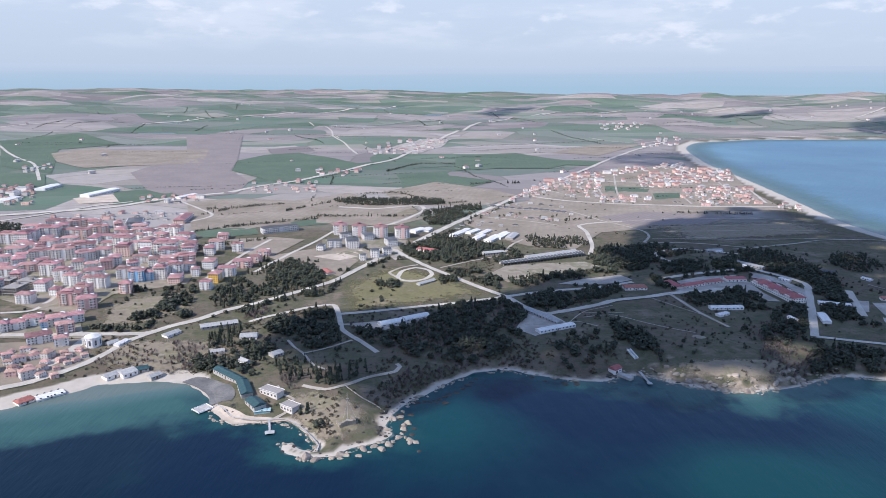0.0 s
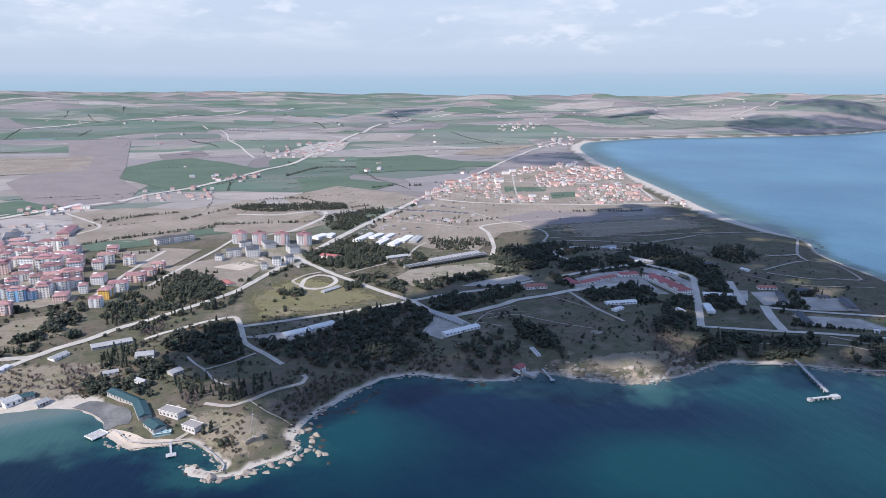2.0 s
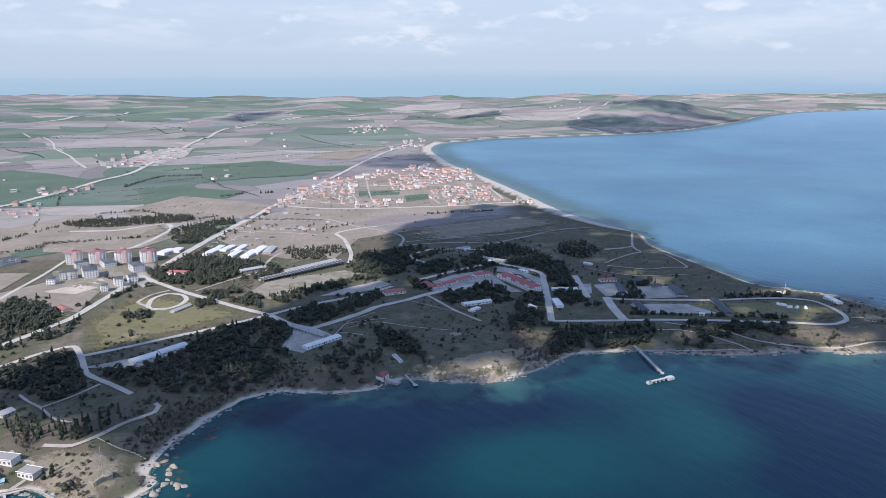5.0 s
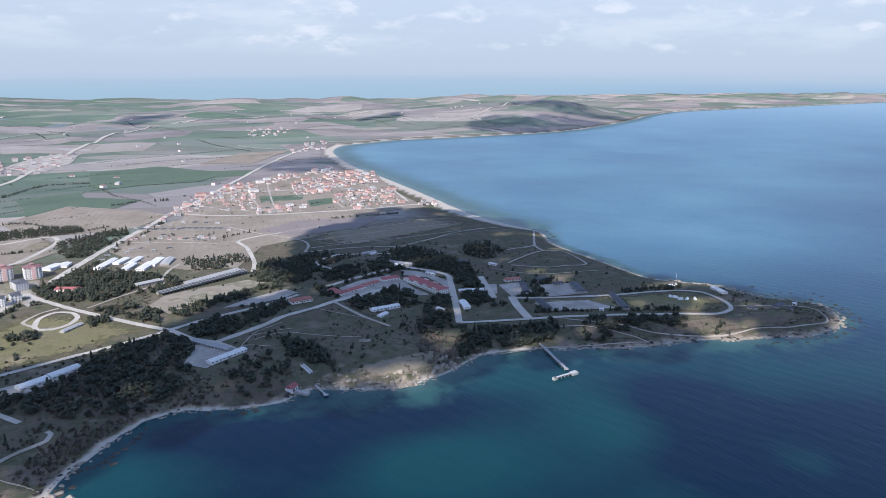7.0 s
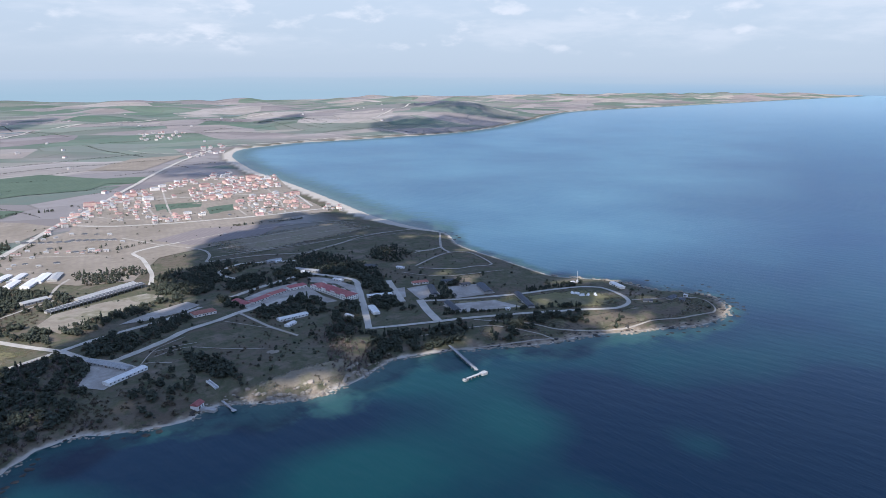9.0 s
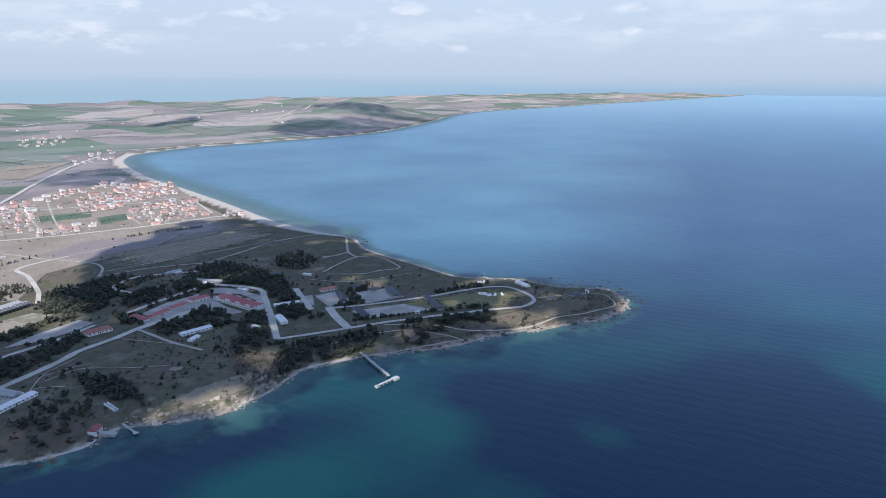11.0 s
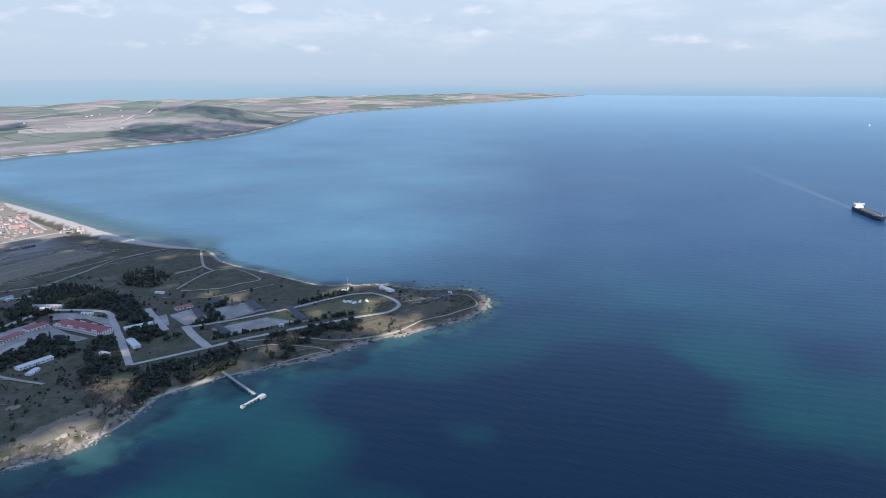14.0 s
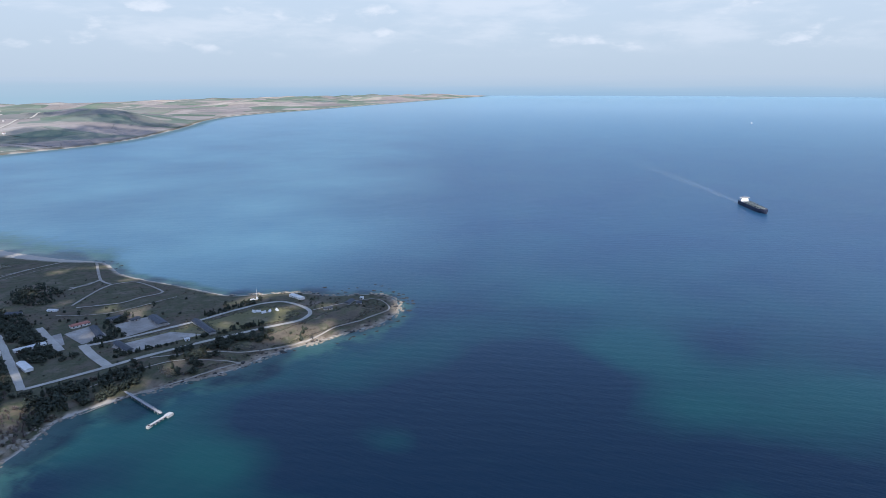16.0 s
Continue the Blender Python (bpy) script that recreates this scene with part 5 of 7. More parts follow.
def low_range(kind, ax, ay, bx, by, wide, eaves):
    long = max(math.hypot(bx - ax, by - ay), 4)
    if kind not in ("barrack", "stable", "flat"):
        wide, eaves = wide * 0.85, eaves * 0.6
    turn = math.atan2(by - ay, bx - ax)
    name, label, category = RANGE_WORDS[kind]
    root = tagged(new(name), label, category)
    top = eaves
    if kind == "stable":
        part("wall", Solid().box(0, wide * 0.3, -1, long, wide * 0.4, top + 1), MAT["concrete_part"], root)
        n = int(long / 5)
        for i in range(n + 1):
            part("pillar", Solid().box((i / n - 0.5) * (long - 0.6), -wide / 2 + 0.4, -1, 0.5, 0.5, top + 1), MAT["concrete_part"], root)
        roof = part("roof", Solid().hip(0, 0, top, long + 1, wide + 1, 1.4, long / 2), MAT["slate"], root)
        for i in range(n):
            part("rib", Solid().box((i + 0.5) / n * long - long / 2, 0, top + 0.3, 1.5, wide + 1.2, 0.3).box((i + 0.5) / n * long - long / 2, 0, top + 0.5, 1.5, wide * 0.4, 1.3), MAT["fibre"], roof)
    elif kind == "greenhouse":
        part("wall", Solid().box(0, 0, -1, long, wide, top * 0.6 + 1), MAT["white"], root)
        part("roof", Solid().vault(0, 0, top * 0.6, long + 0.4, wide + 0.6, 2.4), MAT["sheet"], root)
        s = Solid()
        for i in range(int(long / 5)):
            s.box((i + 0.5) / int(long / 5) * long - long / 2, -wide / 2, 0.7, 2.4, 0.1, 1.2)
        tagged(part("glazing", s, MAT["glass"], root), kind="stuff")
    elif kind == "barrack":
        part("wall", Solid().box(0, 0, -1, long, wide, top + 1), MAT["cream"], root)
        roof = None
        for i in range(4):
            u = (i - 1.5) / 4 * long
            roof = part("roof", Solid().hip(u, 0, top, long / 4 - 0.6, wide + 1.2, 2.6, 0.5), MAT["old_tiles"], root)
            for side in (-1, 1):
                part("gable", Solid().box(u, side * (wide / 2 + 0.2), top - 1, long / 9, 0.6, 2.4), MAT["cream"], roof)
        window_rows(root, long, wide, 2, 2.5)
    elif kind in ("flat", "teal_flat"):
        top = eaves * 0.75
        part("wall", Solid().box(0, 0, -1, long, wide, top + 1), MAT["house_white" if kind == "flat" else "aqua"], root)
        part("roof", Solid().box(0, 0, top, long + 0.9, wide + 0.9, 0.35), MAT["bare" if kind == "flat" else "aqua"], root)
        part("parapet", Solid().box(0, -wide / 2 - 0.3, top + 0.3, long + 0.9, 0.2, 0.35).box(0, wide / 2 + 0.3, top + 0.3, long + 0.9, 0.2, 0.35), MAT["white"], root)
        n = max(2, int(long / 3))
        for side in (-1, 1):
            for i in range(n):
                part("window", Solid().box((i + 0.5) / n * long - long / 2, side * wide / 2, 0.9, 1.6, 0.12, 1.5), MAT["glass"], root)
    else:
        wall = {"red": "cream", "grey": "concrete_part", "dark": "concrete_part", "teal": "concrete_part"}.get(kind, "white")
        roof = {"red": "old_tiles", "grey": "fibre", "dark": "slate", "pale": "fibre", "teal": "teal"}.get(kind, "sheet")
        part("wall", Solid().box(0, 0, -1, long, wide, top + 1), MAT[wall], root)
        part("roof", Solid().hip(0, 0, top, long + 0.8, wide + 0.8, 1.8 if kind != "white" else 1.1, long / 2 - (2 if kind == "red" else 0)), MAT[roof], root)
        n = max(2, int(long / 4))
        for side in (-1, 1):
            s = Solid()
            for i in range(n):
                s.box((i + 0.5) / n * long - long / 2, side * wide / 2, 1.1, 1.5, 0.12, 1.3)
            tagged(part("glazing", s, MAT["glass"], root), kind="stuff")
        part("door", Solid().box(0, -wide / 2, 0, 1.4, 0.16, 2.1), MAT["bark"], root)
    root.matrix_basis = spot((ax + bx) / 2, (ay + by) / 2, turn)
    for k in range(int(long / 8) + 1):
        u = (k + 0.5) / (int(long / 8) + 1)
        BUILT.append((ax + (bx - ax) * u, ay + (by - ay) * u, wide / 2 + 4))


# ---- low buildings and hamlets ----
low_range('teal', -184, 532, -157, 508, 9, 5)
low_range('teal', -156, 505, -146, 482, 10, 5)
low_range('teal', -142, 477, -132, 465, 11, 5)
low_range('flat', -136, 491, -121, 482, 8, 5)
low_range('flat', -116, 472, -106, 465, 8, 5)
low_range('teal_flat', -136, 463, -125, 465, 4, 3)
low_range('dark', 681, 485, 697, 488, 8, 3)
low_range('dark', 692, 478, 695, 472, 7, 3)
low_range('white', 712, 485, 713, 482, 5, 4)
low_range('dark', 651, 498, 659, 491, 6, 3)
low_range('dark', 457, 624, 448, 592, 9, 4)
low_range('white', 498, 568, 502, 565, 6, 3)
low_range('dark', 547, 604, 526, 555, 9, 4)
low_range('white', 636, 601, 640, 599, 5, 4)
low_range('grey', 355, 918, 378, 921, 8, 4)
low_range('white', 366, 913, 375, 915, 6, 3)
low_range('white', 376, 846, 381, 836, 7, 3)
low_range('white', 492, 790, 497, 780, 7, 3)
low_range('dark', 511, 669, 523, 668, 8, 4)
low_range('white', 394, 787, 400, 775, 6, 4)
low_range('white', 342, 656, 344, 646, 6, 3)
low_range('stable', 73, 845, 185, 901, 11, 4)
low_range('grey', 108, 880, 178, 916, 12, 4)
low_range('grey', 86, 673, 112, 633, 9, 4)
low_range('grey', -28, 759, -10, 777, 7, 3)
low_range('greenhouse', -60, 627, -39, 639, 11, 4)
low_range('greenhouse', -38, 641, -15, 655, 11, 4)
low_range('white', 88, 611, 124, 629, 9, 4)
low_range('red', 257, 769, 263, 745, 11, 5)
low_range('red', 269, 751, 294, 763, 11, 5)
low_range('red', 298, 767, 320, 775, 11, 5)
low_range('red', 327, 779, 350, 781, 13, 6)
low_range('barrack', 360, 771, 374, 700, 16, 5)
low_range('white', 272, 679, 306, 681, 9, 4)
low_range('white', 272, 657, 284, 664, 7, 3)
low_range('white', 378, 664, 371, 639, 9, 4)
low_range('red', 465, 710, 485, 705, 9, 4)
low_range('dark', 499, 695, 515, 688, 8, 4)
low_range('dark', 532, 657, 519, 624, 12, 5)
low_range('dark', 478, 689, 461, 655, 9, 4)
low_range('white', 393, 699, 422, 690, 8, 4)
low_range('grey', 374, 860, 395, 832, 8, 4)
low_range('dark', 459, 820, 469, 806, 8, 4)
low_range('white', 681, 572, 675, 549, 9, 4)
low_range('white', 13, 1003, 29, 1033, 12, 4)
low_range('white', 37, 1022, 53, 1046, 12, 4)
low_range('white', 44, 981, 59, 1010, 12, 4)
low_range('white', 55, 1014, 70, 1042, 11, 4)
low_range('white', 63, 969, 81, 1003, 14, 5)
low_range('white', 78, 988, 95, 1023, 14, 5)
low_range('white', 26, 1025, 38, 1051, 11, 4)
low_range('grey', 95, 984, 107, 1016, 14, 5)
low_range('white', -46, 1027, -31, 1046, 16, 6)
low_range('white', -27, 1035, -21, 1052, 14, 5)
low_range('red', -34, 926, -9, 913, 12, 5)
low_range('grey', 53, 895, 80, 905, 11, 5)
low_range('red', -144, 816, -133, 800, 11, 4)
low_range('pale', -169, 546, -160, 539, 6, 4)
low_range('pale', -183, 596, -168, 598, 13, 5)
low_range('pale', -203, 570, -191, 574, 6, 3)
low_range('grey', -145, 553, -138, 560, 10, 4)
low_range('pale', -273, 523, -264, 535, 10, 4)
low_range('pale', -262, 528, -254, 537, 13, 5)
low_range('teal', -256, 535, -245, 542, 10, 4)
low_range('grey', -237, 524, -231, 532, 8, 4)
low_range('grey', -229, 625, -198, 639, 12, 4)
low_range('pale', -255, 604, -247, 617, 10, 3)
low_range('red', -318, 479, -311, 489, 11, 3)
low_range('white', -308, 487, -294, 501, 10, 2)
low_range('white', -821, 1411, -819, 1475, 26, 7)
low_range('white', -689, 1330, -667, 1414, 26, 8)
low_range('white', -815, 1270, -818, 1320, 30, 8)
low_range('white', -505, 1317, -487, 1359, 16, 5)
low_range('grey', -299, 585, -293, 593, 8, 3)
low_range('white', -290, 583, -286, 596, 7, 3)
low_range('red', 201, 747, 226, 748, 15, 5)
hamlet(8, [(406, 1603), (423, 1604), (409, 1547), (393, 1548)])
hamlet(18, [(121, 1336), (218, 1530), (259, 1592), (254, 1523), (159, 1335), (121, 1275)])
hamlet(10, [(473, 1800), (527, 1809), (508, 1742), (455, 1729)])
hamlet(10, [(562, 1856), (599, 1879), (572, 1791), (542, 1788)])
hamlet(9, [(318, 1340), (369, 1326), (361, 1297), (310, 1303)])
hamlet(8, [(425, 1315), (451, 1311), (443, 1288), (417, 1287)])
hamlet(14, [(249, 1531), (275, 1573), (357, 1598), (345, 1529), (262, 1495)])
hamlet(70, [(461, 1656), (582, 1732), (509, 1489), (424, 1466)])
hamlet(60, [(604, 1798), (748, 1832), (665, 1604), (527, 1543)])
hamlet(70, [(551, 1495), (663, 1523), (597, 1301), (472, 1265)])
hamlet(34, [(262, 1495), (341, 1512), (306, 1353), (240, 1335)])
hamlet(22, [(306, 1353), (403, 1352), (385, 1288), (295, 1285)])
hamlet(40, [(133, 1348), (253, 1557), (285, 1555), (181, 1335)])
hamlet(26, [(281, 1650), (484, 1785), (466, 1718), (268, 1531)])
hamlet(14, [(566, 1869), (665, 1939), (632, 1818), (542, 1788)])
hamlet(24, [(774, 3538), (982, 3476), (864, 3051), (696, 3151)])
hamlet(16, [(705, 2550), (915, 2757), (851, 2528), (638, 2270)])
hamlet(40, [(-247, 2286), (-53, 2669), (33, 2667), (-75, 2094), (-216, 2072)])
hamlet(22, [(-424, 1517), (-285, 1566), (-254, 1391), (-375, 1375)])
hamlet(14, [(-320, 1761), (-208, 1782), (-192, 1637), (-291, 1640)])
hamlet(20, [(-661, 1141), (-479, 1208), (-426, 1117), (-588, 1073)])
hamlet(12, [(647, 1316), (680, 1307), (646, 1250), (615, 1261)])
hamlet(26, [(-935, 1465), (-866, 1470), (-735, 1239), (-796, 1240)])
hamlet(16, [(-580, 1329), (-484, 1366), (-447, 1288), (-545, 1259)])
hamlet(20, [(495, 1427), (545, 1470), (502, 1349), (462, 1344)])
hamlet(12, [(-1051, 1745), (-1026, 1829), (-975, 1749), (-1007, 1682)])

# lone farms of the far plain
_r = random.Random(21)
for _k in range(70):
    _a, _far = _r.uniform(-0.55, 0.55), _r.uniform(1600, 5200)
    _x, _y = _far * math.sin(_a), _far * math.cos(_a)
    if inland(np.array([_x]), np.array([_y]))[0] > 150:
        put_house(_r.choice((0, 1, 4, 5, 5)), _x, _y, _r.uniform(0, 1.5), _r.uniform(0.6, 1.1))
for _mat, _s in FAR_HOUSES.items():
    tagged(new("far_houses", _s.out("far_houses", MAT[_mat])), "far houses of the villages, walls and roofs in rows", "houses", kind="stuff")


# ---- trees ----
def clump(seed, lumps, spread, tall, low, size, squash=0.8):
    """A crown: many small uneven tufts of leaves about a leader. Returns vertices and triangles."""
    r = np.random.RandomState(seed)
    bv = np.array([(1, 0, 0), (-1, 0, 0), (0, 1, 0), (0, -1, 0), (0, 0, 1), (0, 0, -1)], float)
    bf = np.array([(0, 2, 4), (2, 1, 4), (1, 3, 4), (3, 0, 4), (2, 0, 5), (1, 2, 5), (3, 1, 5), (0, 3, 5)])
    vs, fs = [], []
    for k in range(lumps):
        a, u = r.uniform(0, 6.283), r.uniform(0, 1)
        h = low + (tall - low) * u
        out = spread(u) * math.sqrt(r.uniform(0.08, 1))
        s = size * r.uniform(0.65, 1.25) * (0.6 + 0.6 * spread(u) / max(spread(0.3), 0.01))
        spin = r.uniform(0, 6.283)
        turn = np.array([[math.cos(spin), -math.sin(spin), 0.2], [math.sin(spin), math.cos(spin), -0.2], [0, 0.3, 1]])
        v = (bv * (1 + r.uniform(-0.35, 0.45, (len(bv), 1)))) @ turn.T
        v = v * np.array([s, s, s * squash]) + np.array([out * math.cos(a), out * math.sin(a), h])
        fs.append(bf + len(bv) * k)
        vs.append(v)
    return np.concatenate(vs), np.concatenate(fs)


def twigs(seed):
    """A leafless crown: thin three-sided twigs fanning from a fork."""
    r = np.random.RandomState(seed)
    vs, fs = [], []
    for k in range(46):
        a, lean = r.uniform(0, 6.283), r.uniform(0.1, 1.15)
        low, long = r.uniform(1.0, 2.4), r.uniform(1.6, 3.2)
        way = np.array([math.cos(a) * math.sin(lean), math.sin(a) * math.sin(lean), math.cos(lean)])
        root = np.array([0, 0, low]) + way * r.uniform(0, 1.2)
        side = np.array([-math.sin(a), math.cos(a), 0.3]) * 0.13
        tip = root + way * long
        fork = root + way * long * 0.5
        vs += [root - side, root + side, tip, fork - side, fork + side, tip + np.array([-math.sin(a), math.cos(a), 0.4]) * r.uniform(-1.2, 1.2)]
        fs += [(6 * k, 6 * k + 1, 6 * k + 2), (6 * k + 3, 6 * k + 4, 6 * k + 5)]
    return np.array(vs), np.array(fs)


CROWNS = {
    "pine": [clump(11 + k, 30, lambda u: 2.9 * math.sqrt(max(1.02 - (2 * u - 0.8) ** 2 / 1.5, 0.05)), 5.4, 1.1, 1.0, 0.75) for k in range(5)],
    "cypress": [clump(21 + k, 16, lambda u: 0.8 * (1.0 - u) + 0.12, 7.4, 0.6, 0.75, 1.7) for k in range(3)],
    "bare": [twigs(51 + k) for k in range(4)],
    "scrub": [clump(31 + k, 13, lambda u: 1.7 * (1 - u * 0.5), 2.6, 0.3, 0.65) for k in range(4)],
}
TREE_WORDS = {"pine": ("pine_tree", "dark green stone pine with an uneven crown", "tree"), "cypress": ("cypress_tree", "narrow dark green cypress beside the road", "tree"), "bare": ("bare_tree", "leafless brown tree of the grove", "tree"), "scrub": ("bush", "leafless grey-brown bush on the slope", "bush")}
planted = []  # kind, x, y, size


def wood(kind, density, points):
    r = np.random.RandomState(int(abs(points[0][0]) + 3 * abs(points[1][1])))
    edge = spline(points, 15, True)
    gap = {"pine": 6.3, "cypress": 5.2, "scrub": 4.2, "bare": 3.6}[kind] / math.sqrt(density)
    (x0, y0), (x1, y1) = edge.min(0), edge.max(0)
    gx, gy = np.meshgrid(np.arange(x0, x1, gap), np.arange(y0, y1, gap))
    gx, gy = (g.ravel() + r.uniform(-0.5, 0.5, g.size) * gap for g in (gx, gy))
    thin = wave(gx, gy, 28, 2) + r.uniform(-0.6, 0.6, gx.size)
    keep = within(gx, gy, edge) & (thin > -0.55)
    for x, y in zip(gx[keep], gy[keep]):
        pick = r.rand()
        if kind == "pine" and pick < 0.2:
            planted.append(("scrub", x, y, r.uniform(1.2, 2.0)))
        else:
            planted.append(("cypress" if kind == "pine" and pick > 0.9 else kind, x, y, r.uniform(0.85, 1.5) * {"scrub": 0.7, "bare": 0.75, "cypress": 0.8}.get(kind, 1.0)))


def tree_row(points):
    r = random.Random(int(points[0][0]))
    for x, y in spline(points, 4.0):
        if r.random() > 0.1:
            planted.append((r.choice(("pine", "pine", "cypress")), x + r.uniform(-2, 2), y + r.uniform(-2, 2), r.uniform(0.55, 1.05)))


wood('pine', 0.8, [(-98, 646), (-64, 621), (0, 674), (48, 717), (82, 687), (82, 643), (60, 585), (28, 549), (-5, 551), (-39, 565), (-80, 608)])
wood('bare', 0.25, [(-98, 646), (-64, 621), (0, 674), (48, 717), (82, 687), (82, 643), (60, 585), (28, 549), (-5, 551), (-39, 565), (-80, 608)])
wood('scrub', 0.9, [(-52, 548), (-1, 545), (33, 555), (76, 591), (87, 545), (64, 532), (26, 517), (-9, 487), (-42, 466), (-60, 485), (-45, 509)])
wood('bare', 0.5, [(-28, 529), (28, 549), (72, 558), (64, 535), (26, 520), (-5, 491), (-34, 474), (-51, 484)])
wood('pine', 0.9, [(-168, 613), (-162, 642), (-132, 687), (-110, 672), (-98, 609), (-87, 581), (-111, 563), (-136, 597)])
wood('pine', 0.7, [(-181, 580), (-172, 599), (-153, 585), (-140, 547), (-159, 548)])
wood('cypress', 0.6, [(-143, 542), (-138, 559), (-107, 540), (-91, 524), (-95, 500), (-108, 500), (-128, 514)])
wood('cypress', 0.7, [(-91, 524), (-65, 537), (-55, 525), (-71, 505), (-95, 500)])
wood('cypress', 0.35, [(-246, 700), (-239, 786), (-210, 748), (-196, 795), (-142, 781), (-121, 727), (-163, 701), (-192, 657), (-224, 675)])
wood('pine', 0.4, [(-246, 700), (-239, 786), (-210, 748), (-196, 795), (-142, 781), (-121, 727), (-163, 701), (-192, 657), (-224, 675)])
wood('pine', 0.8, [(-212, 819), (-191, 864), (-145, 821), (-140, 748), (-190, 768)])
wood('cypress', 0.9, [(-243, 851), (-231, 886), (-212, 850), (-216, 796), (-232, 797)])
wood('bare', 0.8, [(-197, 637), (-189, 668), (-177, 676), (-172, 643), (-186, 626)])
wood('bare', 0.8, [(-130, 504), (-122, 524), (-109, 502), (-114, 488)])
wood('pine', 1.1, [(81, 712), (128, 737), (200, 774), (194, 735), (171, 715), (108, 675)])
wood('pine', 0.8, [(75, 773), (121, 796), (171, 819), (217, 836), (209, 810), (158, 793), (90, 753)])
wood('pine', 1.2, [(-63, 927), (-14, 1008), (32, 985), (82, 934), (107, 893), (85, 851), (49, 864), (12, 852), (-28, 872), (-56, 871)])
wood('pine', 0.9, [(2, 819), (50, 807), (69, 747), (60, 718), (20, 789)])
wood('pine', 1.2, [(-79, 769), (-55, 774), (-47, 758), (-64, 741)])
wood('pine', 1.3, [(-7, 783), (12, 791), (17, 771), (-5, 761)])
wood('scrub', 0.5, [(21, 859), (62, 875), (60, 816), (27, 810)])
wood('pine', 0.9, [(126, 1002), (201, 988), (198, 938), (128, 941)])
wood('pine', 1.0, [(198, 921), (245, 940), (299, 956), (337, 918), (272, 873), (242, 823), (198, 846)])
wood('pine', 1.1, [(348, 860), (401, 923), (446, 920), (465, 800), (431, 754), (393, 811), (357, 823)])
wood('pine', 1.1, [(507, 889), (556, 905), (550, 846), (509, 812), (489, 840)])
wood('pine', 0.9, [(254, 722), (285, 742), (332, 749), (345, 704), (325, 678), (290, 685), (253, 693)])
wood('pine', 0.8, [(351, 693), (384, 701), (344, 625), (305, 578), (291, 594), (318, 649)])
wood('bare', 0.3, [(311, 642), (343, 636), (306, 569), (274, 552), (286, 597)])
wood('pine', 1.2, [(432, 778), (457, 741), (416, 659), (385, 647), (386, 682)])
wood('pine', 1.1, [(333, 582), (380, 570), (435, 561), (432, 543), (390, 525), (341, 530), (301, 535)])
wood('pine', 0.7, [(470, 553), (566, 518), (547, 490), (512, 513), (442, 502), (435, 519)])
wood('pine', 1.0, [(566, 470), (589, 477), (581, 459), (551, 445)])
wood('pine', 1.2, [(249, 800), (269, 776), (253, 734), (241, 765)])
wood('pine', 1.0, [(164, 643), (181, 625), (190, 565), (183, 548), (170, 573), (156, 606)])
wood('pine', 0.35, [(96, 600), (156, 614), (140, 537), (91, 548)])
wood('bare', 1.5, [(58, 542), (67, 551), (76, 537), (71, 526), (59, 530)])
wood('bare', 0.5, [(275, 568), (317, 577), (321, 528), (293, 500), (274, 507), (262, 528)])
wood('pine', 0.7, [(271, 867), (335, 867), (388, 892), (352, 810), (275, 792)])
wood('pine', 0.6, [(465, 694), (527, 690), (496, 638), (442, 641)])
wood('pine', 1.1, [(-207, 1307), (-91, 1328), (-5, 1317), (-4, 1269), (-148, 1254)])
wood('bare', 0.3, [(-297, 546), (-290, 566), (-276, 583), (-251, 575), (-229, 584), (-202, 567), (-199, 548), (-211, 531), (-235, 534), (-251, 544), (-273, 544)])
wood('bare', 0.35, [(-242, 591), (-215, 593), (-186, 575), (-179, 547), (-190, 540), (-210, 539), (-224, 539)])
wood('cypress', 1.0, [(-220, 613), (-194, 633), (-184, 599), (-188, 575), (-208, 581)])
wood('pine', 1.0, [(-172, 556), (-157, 562), (-146, 528), (-148, 513), (-162, 523)])
wood('pine', 0.9, [(-213, 552), (-205, 556), (-198, 542), (-199, 531), (-207, 536)])
wood('scrub', 1.2, [(-140, 484), (-125, 482), (-117, 468), (-128, 468)])
wood('cypress', 0.9, [(-110, 470), (-99, 470), (-96, 456), (-106, 460)])
wood('pine', 1.2, [(-93, 452), (-82, 450), (-79, 437), (-85, 437), (-90, 444)])
wood('cypress', 1.6, [(-108, 471), (-97, 467), (-93, 455), (-105, 459)])
wood('scrub', 0.5, [(-104, 468), (-82, 484), (-69, 463), (-74, 429), (-89, 439)])
wood('cypress', 1.0, [(-103, 514), (-89, 521), (-73, 512), (-86, 498), (-99, 501)])
wood('pine', 1.0, [(-29, 1199), (68, 1259), (42, 1106), (-22, 1090)])
wood('pine', 0.7, [(-208, 556), (-181, 598), (-159, 534), (-160, 506), (-202, 535)])
wood('pine', 0.5, [(-314, 772), (-289, 783), (-262, 680), (-282, 657)])
wood('pine', 0.9, [(-707, 1095), (-629, 1052), (-545, 977), (-648, 998)])
tree_row([(-80, 1153), (-213, 1156)])
tree_row([(438, 652), (489, 633)])
tree_row([(563, 605), (609, 591)])
tree_row([(440, 604), (464, 585)])
tree_row([(328, 596), (372, 579)])
tree_row([(400, 636), (447, 631)])
tree_row([(501, 526), (562, 506)])
tree_row([(411, 553), (440, 544)])
tree_row([(286, 743), (335, 754)])
tree_row([(374, 661), (408, 648)])
tree_row([(275, 893), (354, 916)])
tree_row([(192, 853), (258, 876)])
tree_row([(-422, 1122), (-383, 1204), (-342, 1244)])
tree_row([(-372, 1031), (-310, 1074), (-269, 1097)])
tree_row([(-273, 1199), (-222, 1265), (-150, 1352)])
tree_row([(-233, 865), (-184, 831), (-146, 804)])
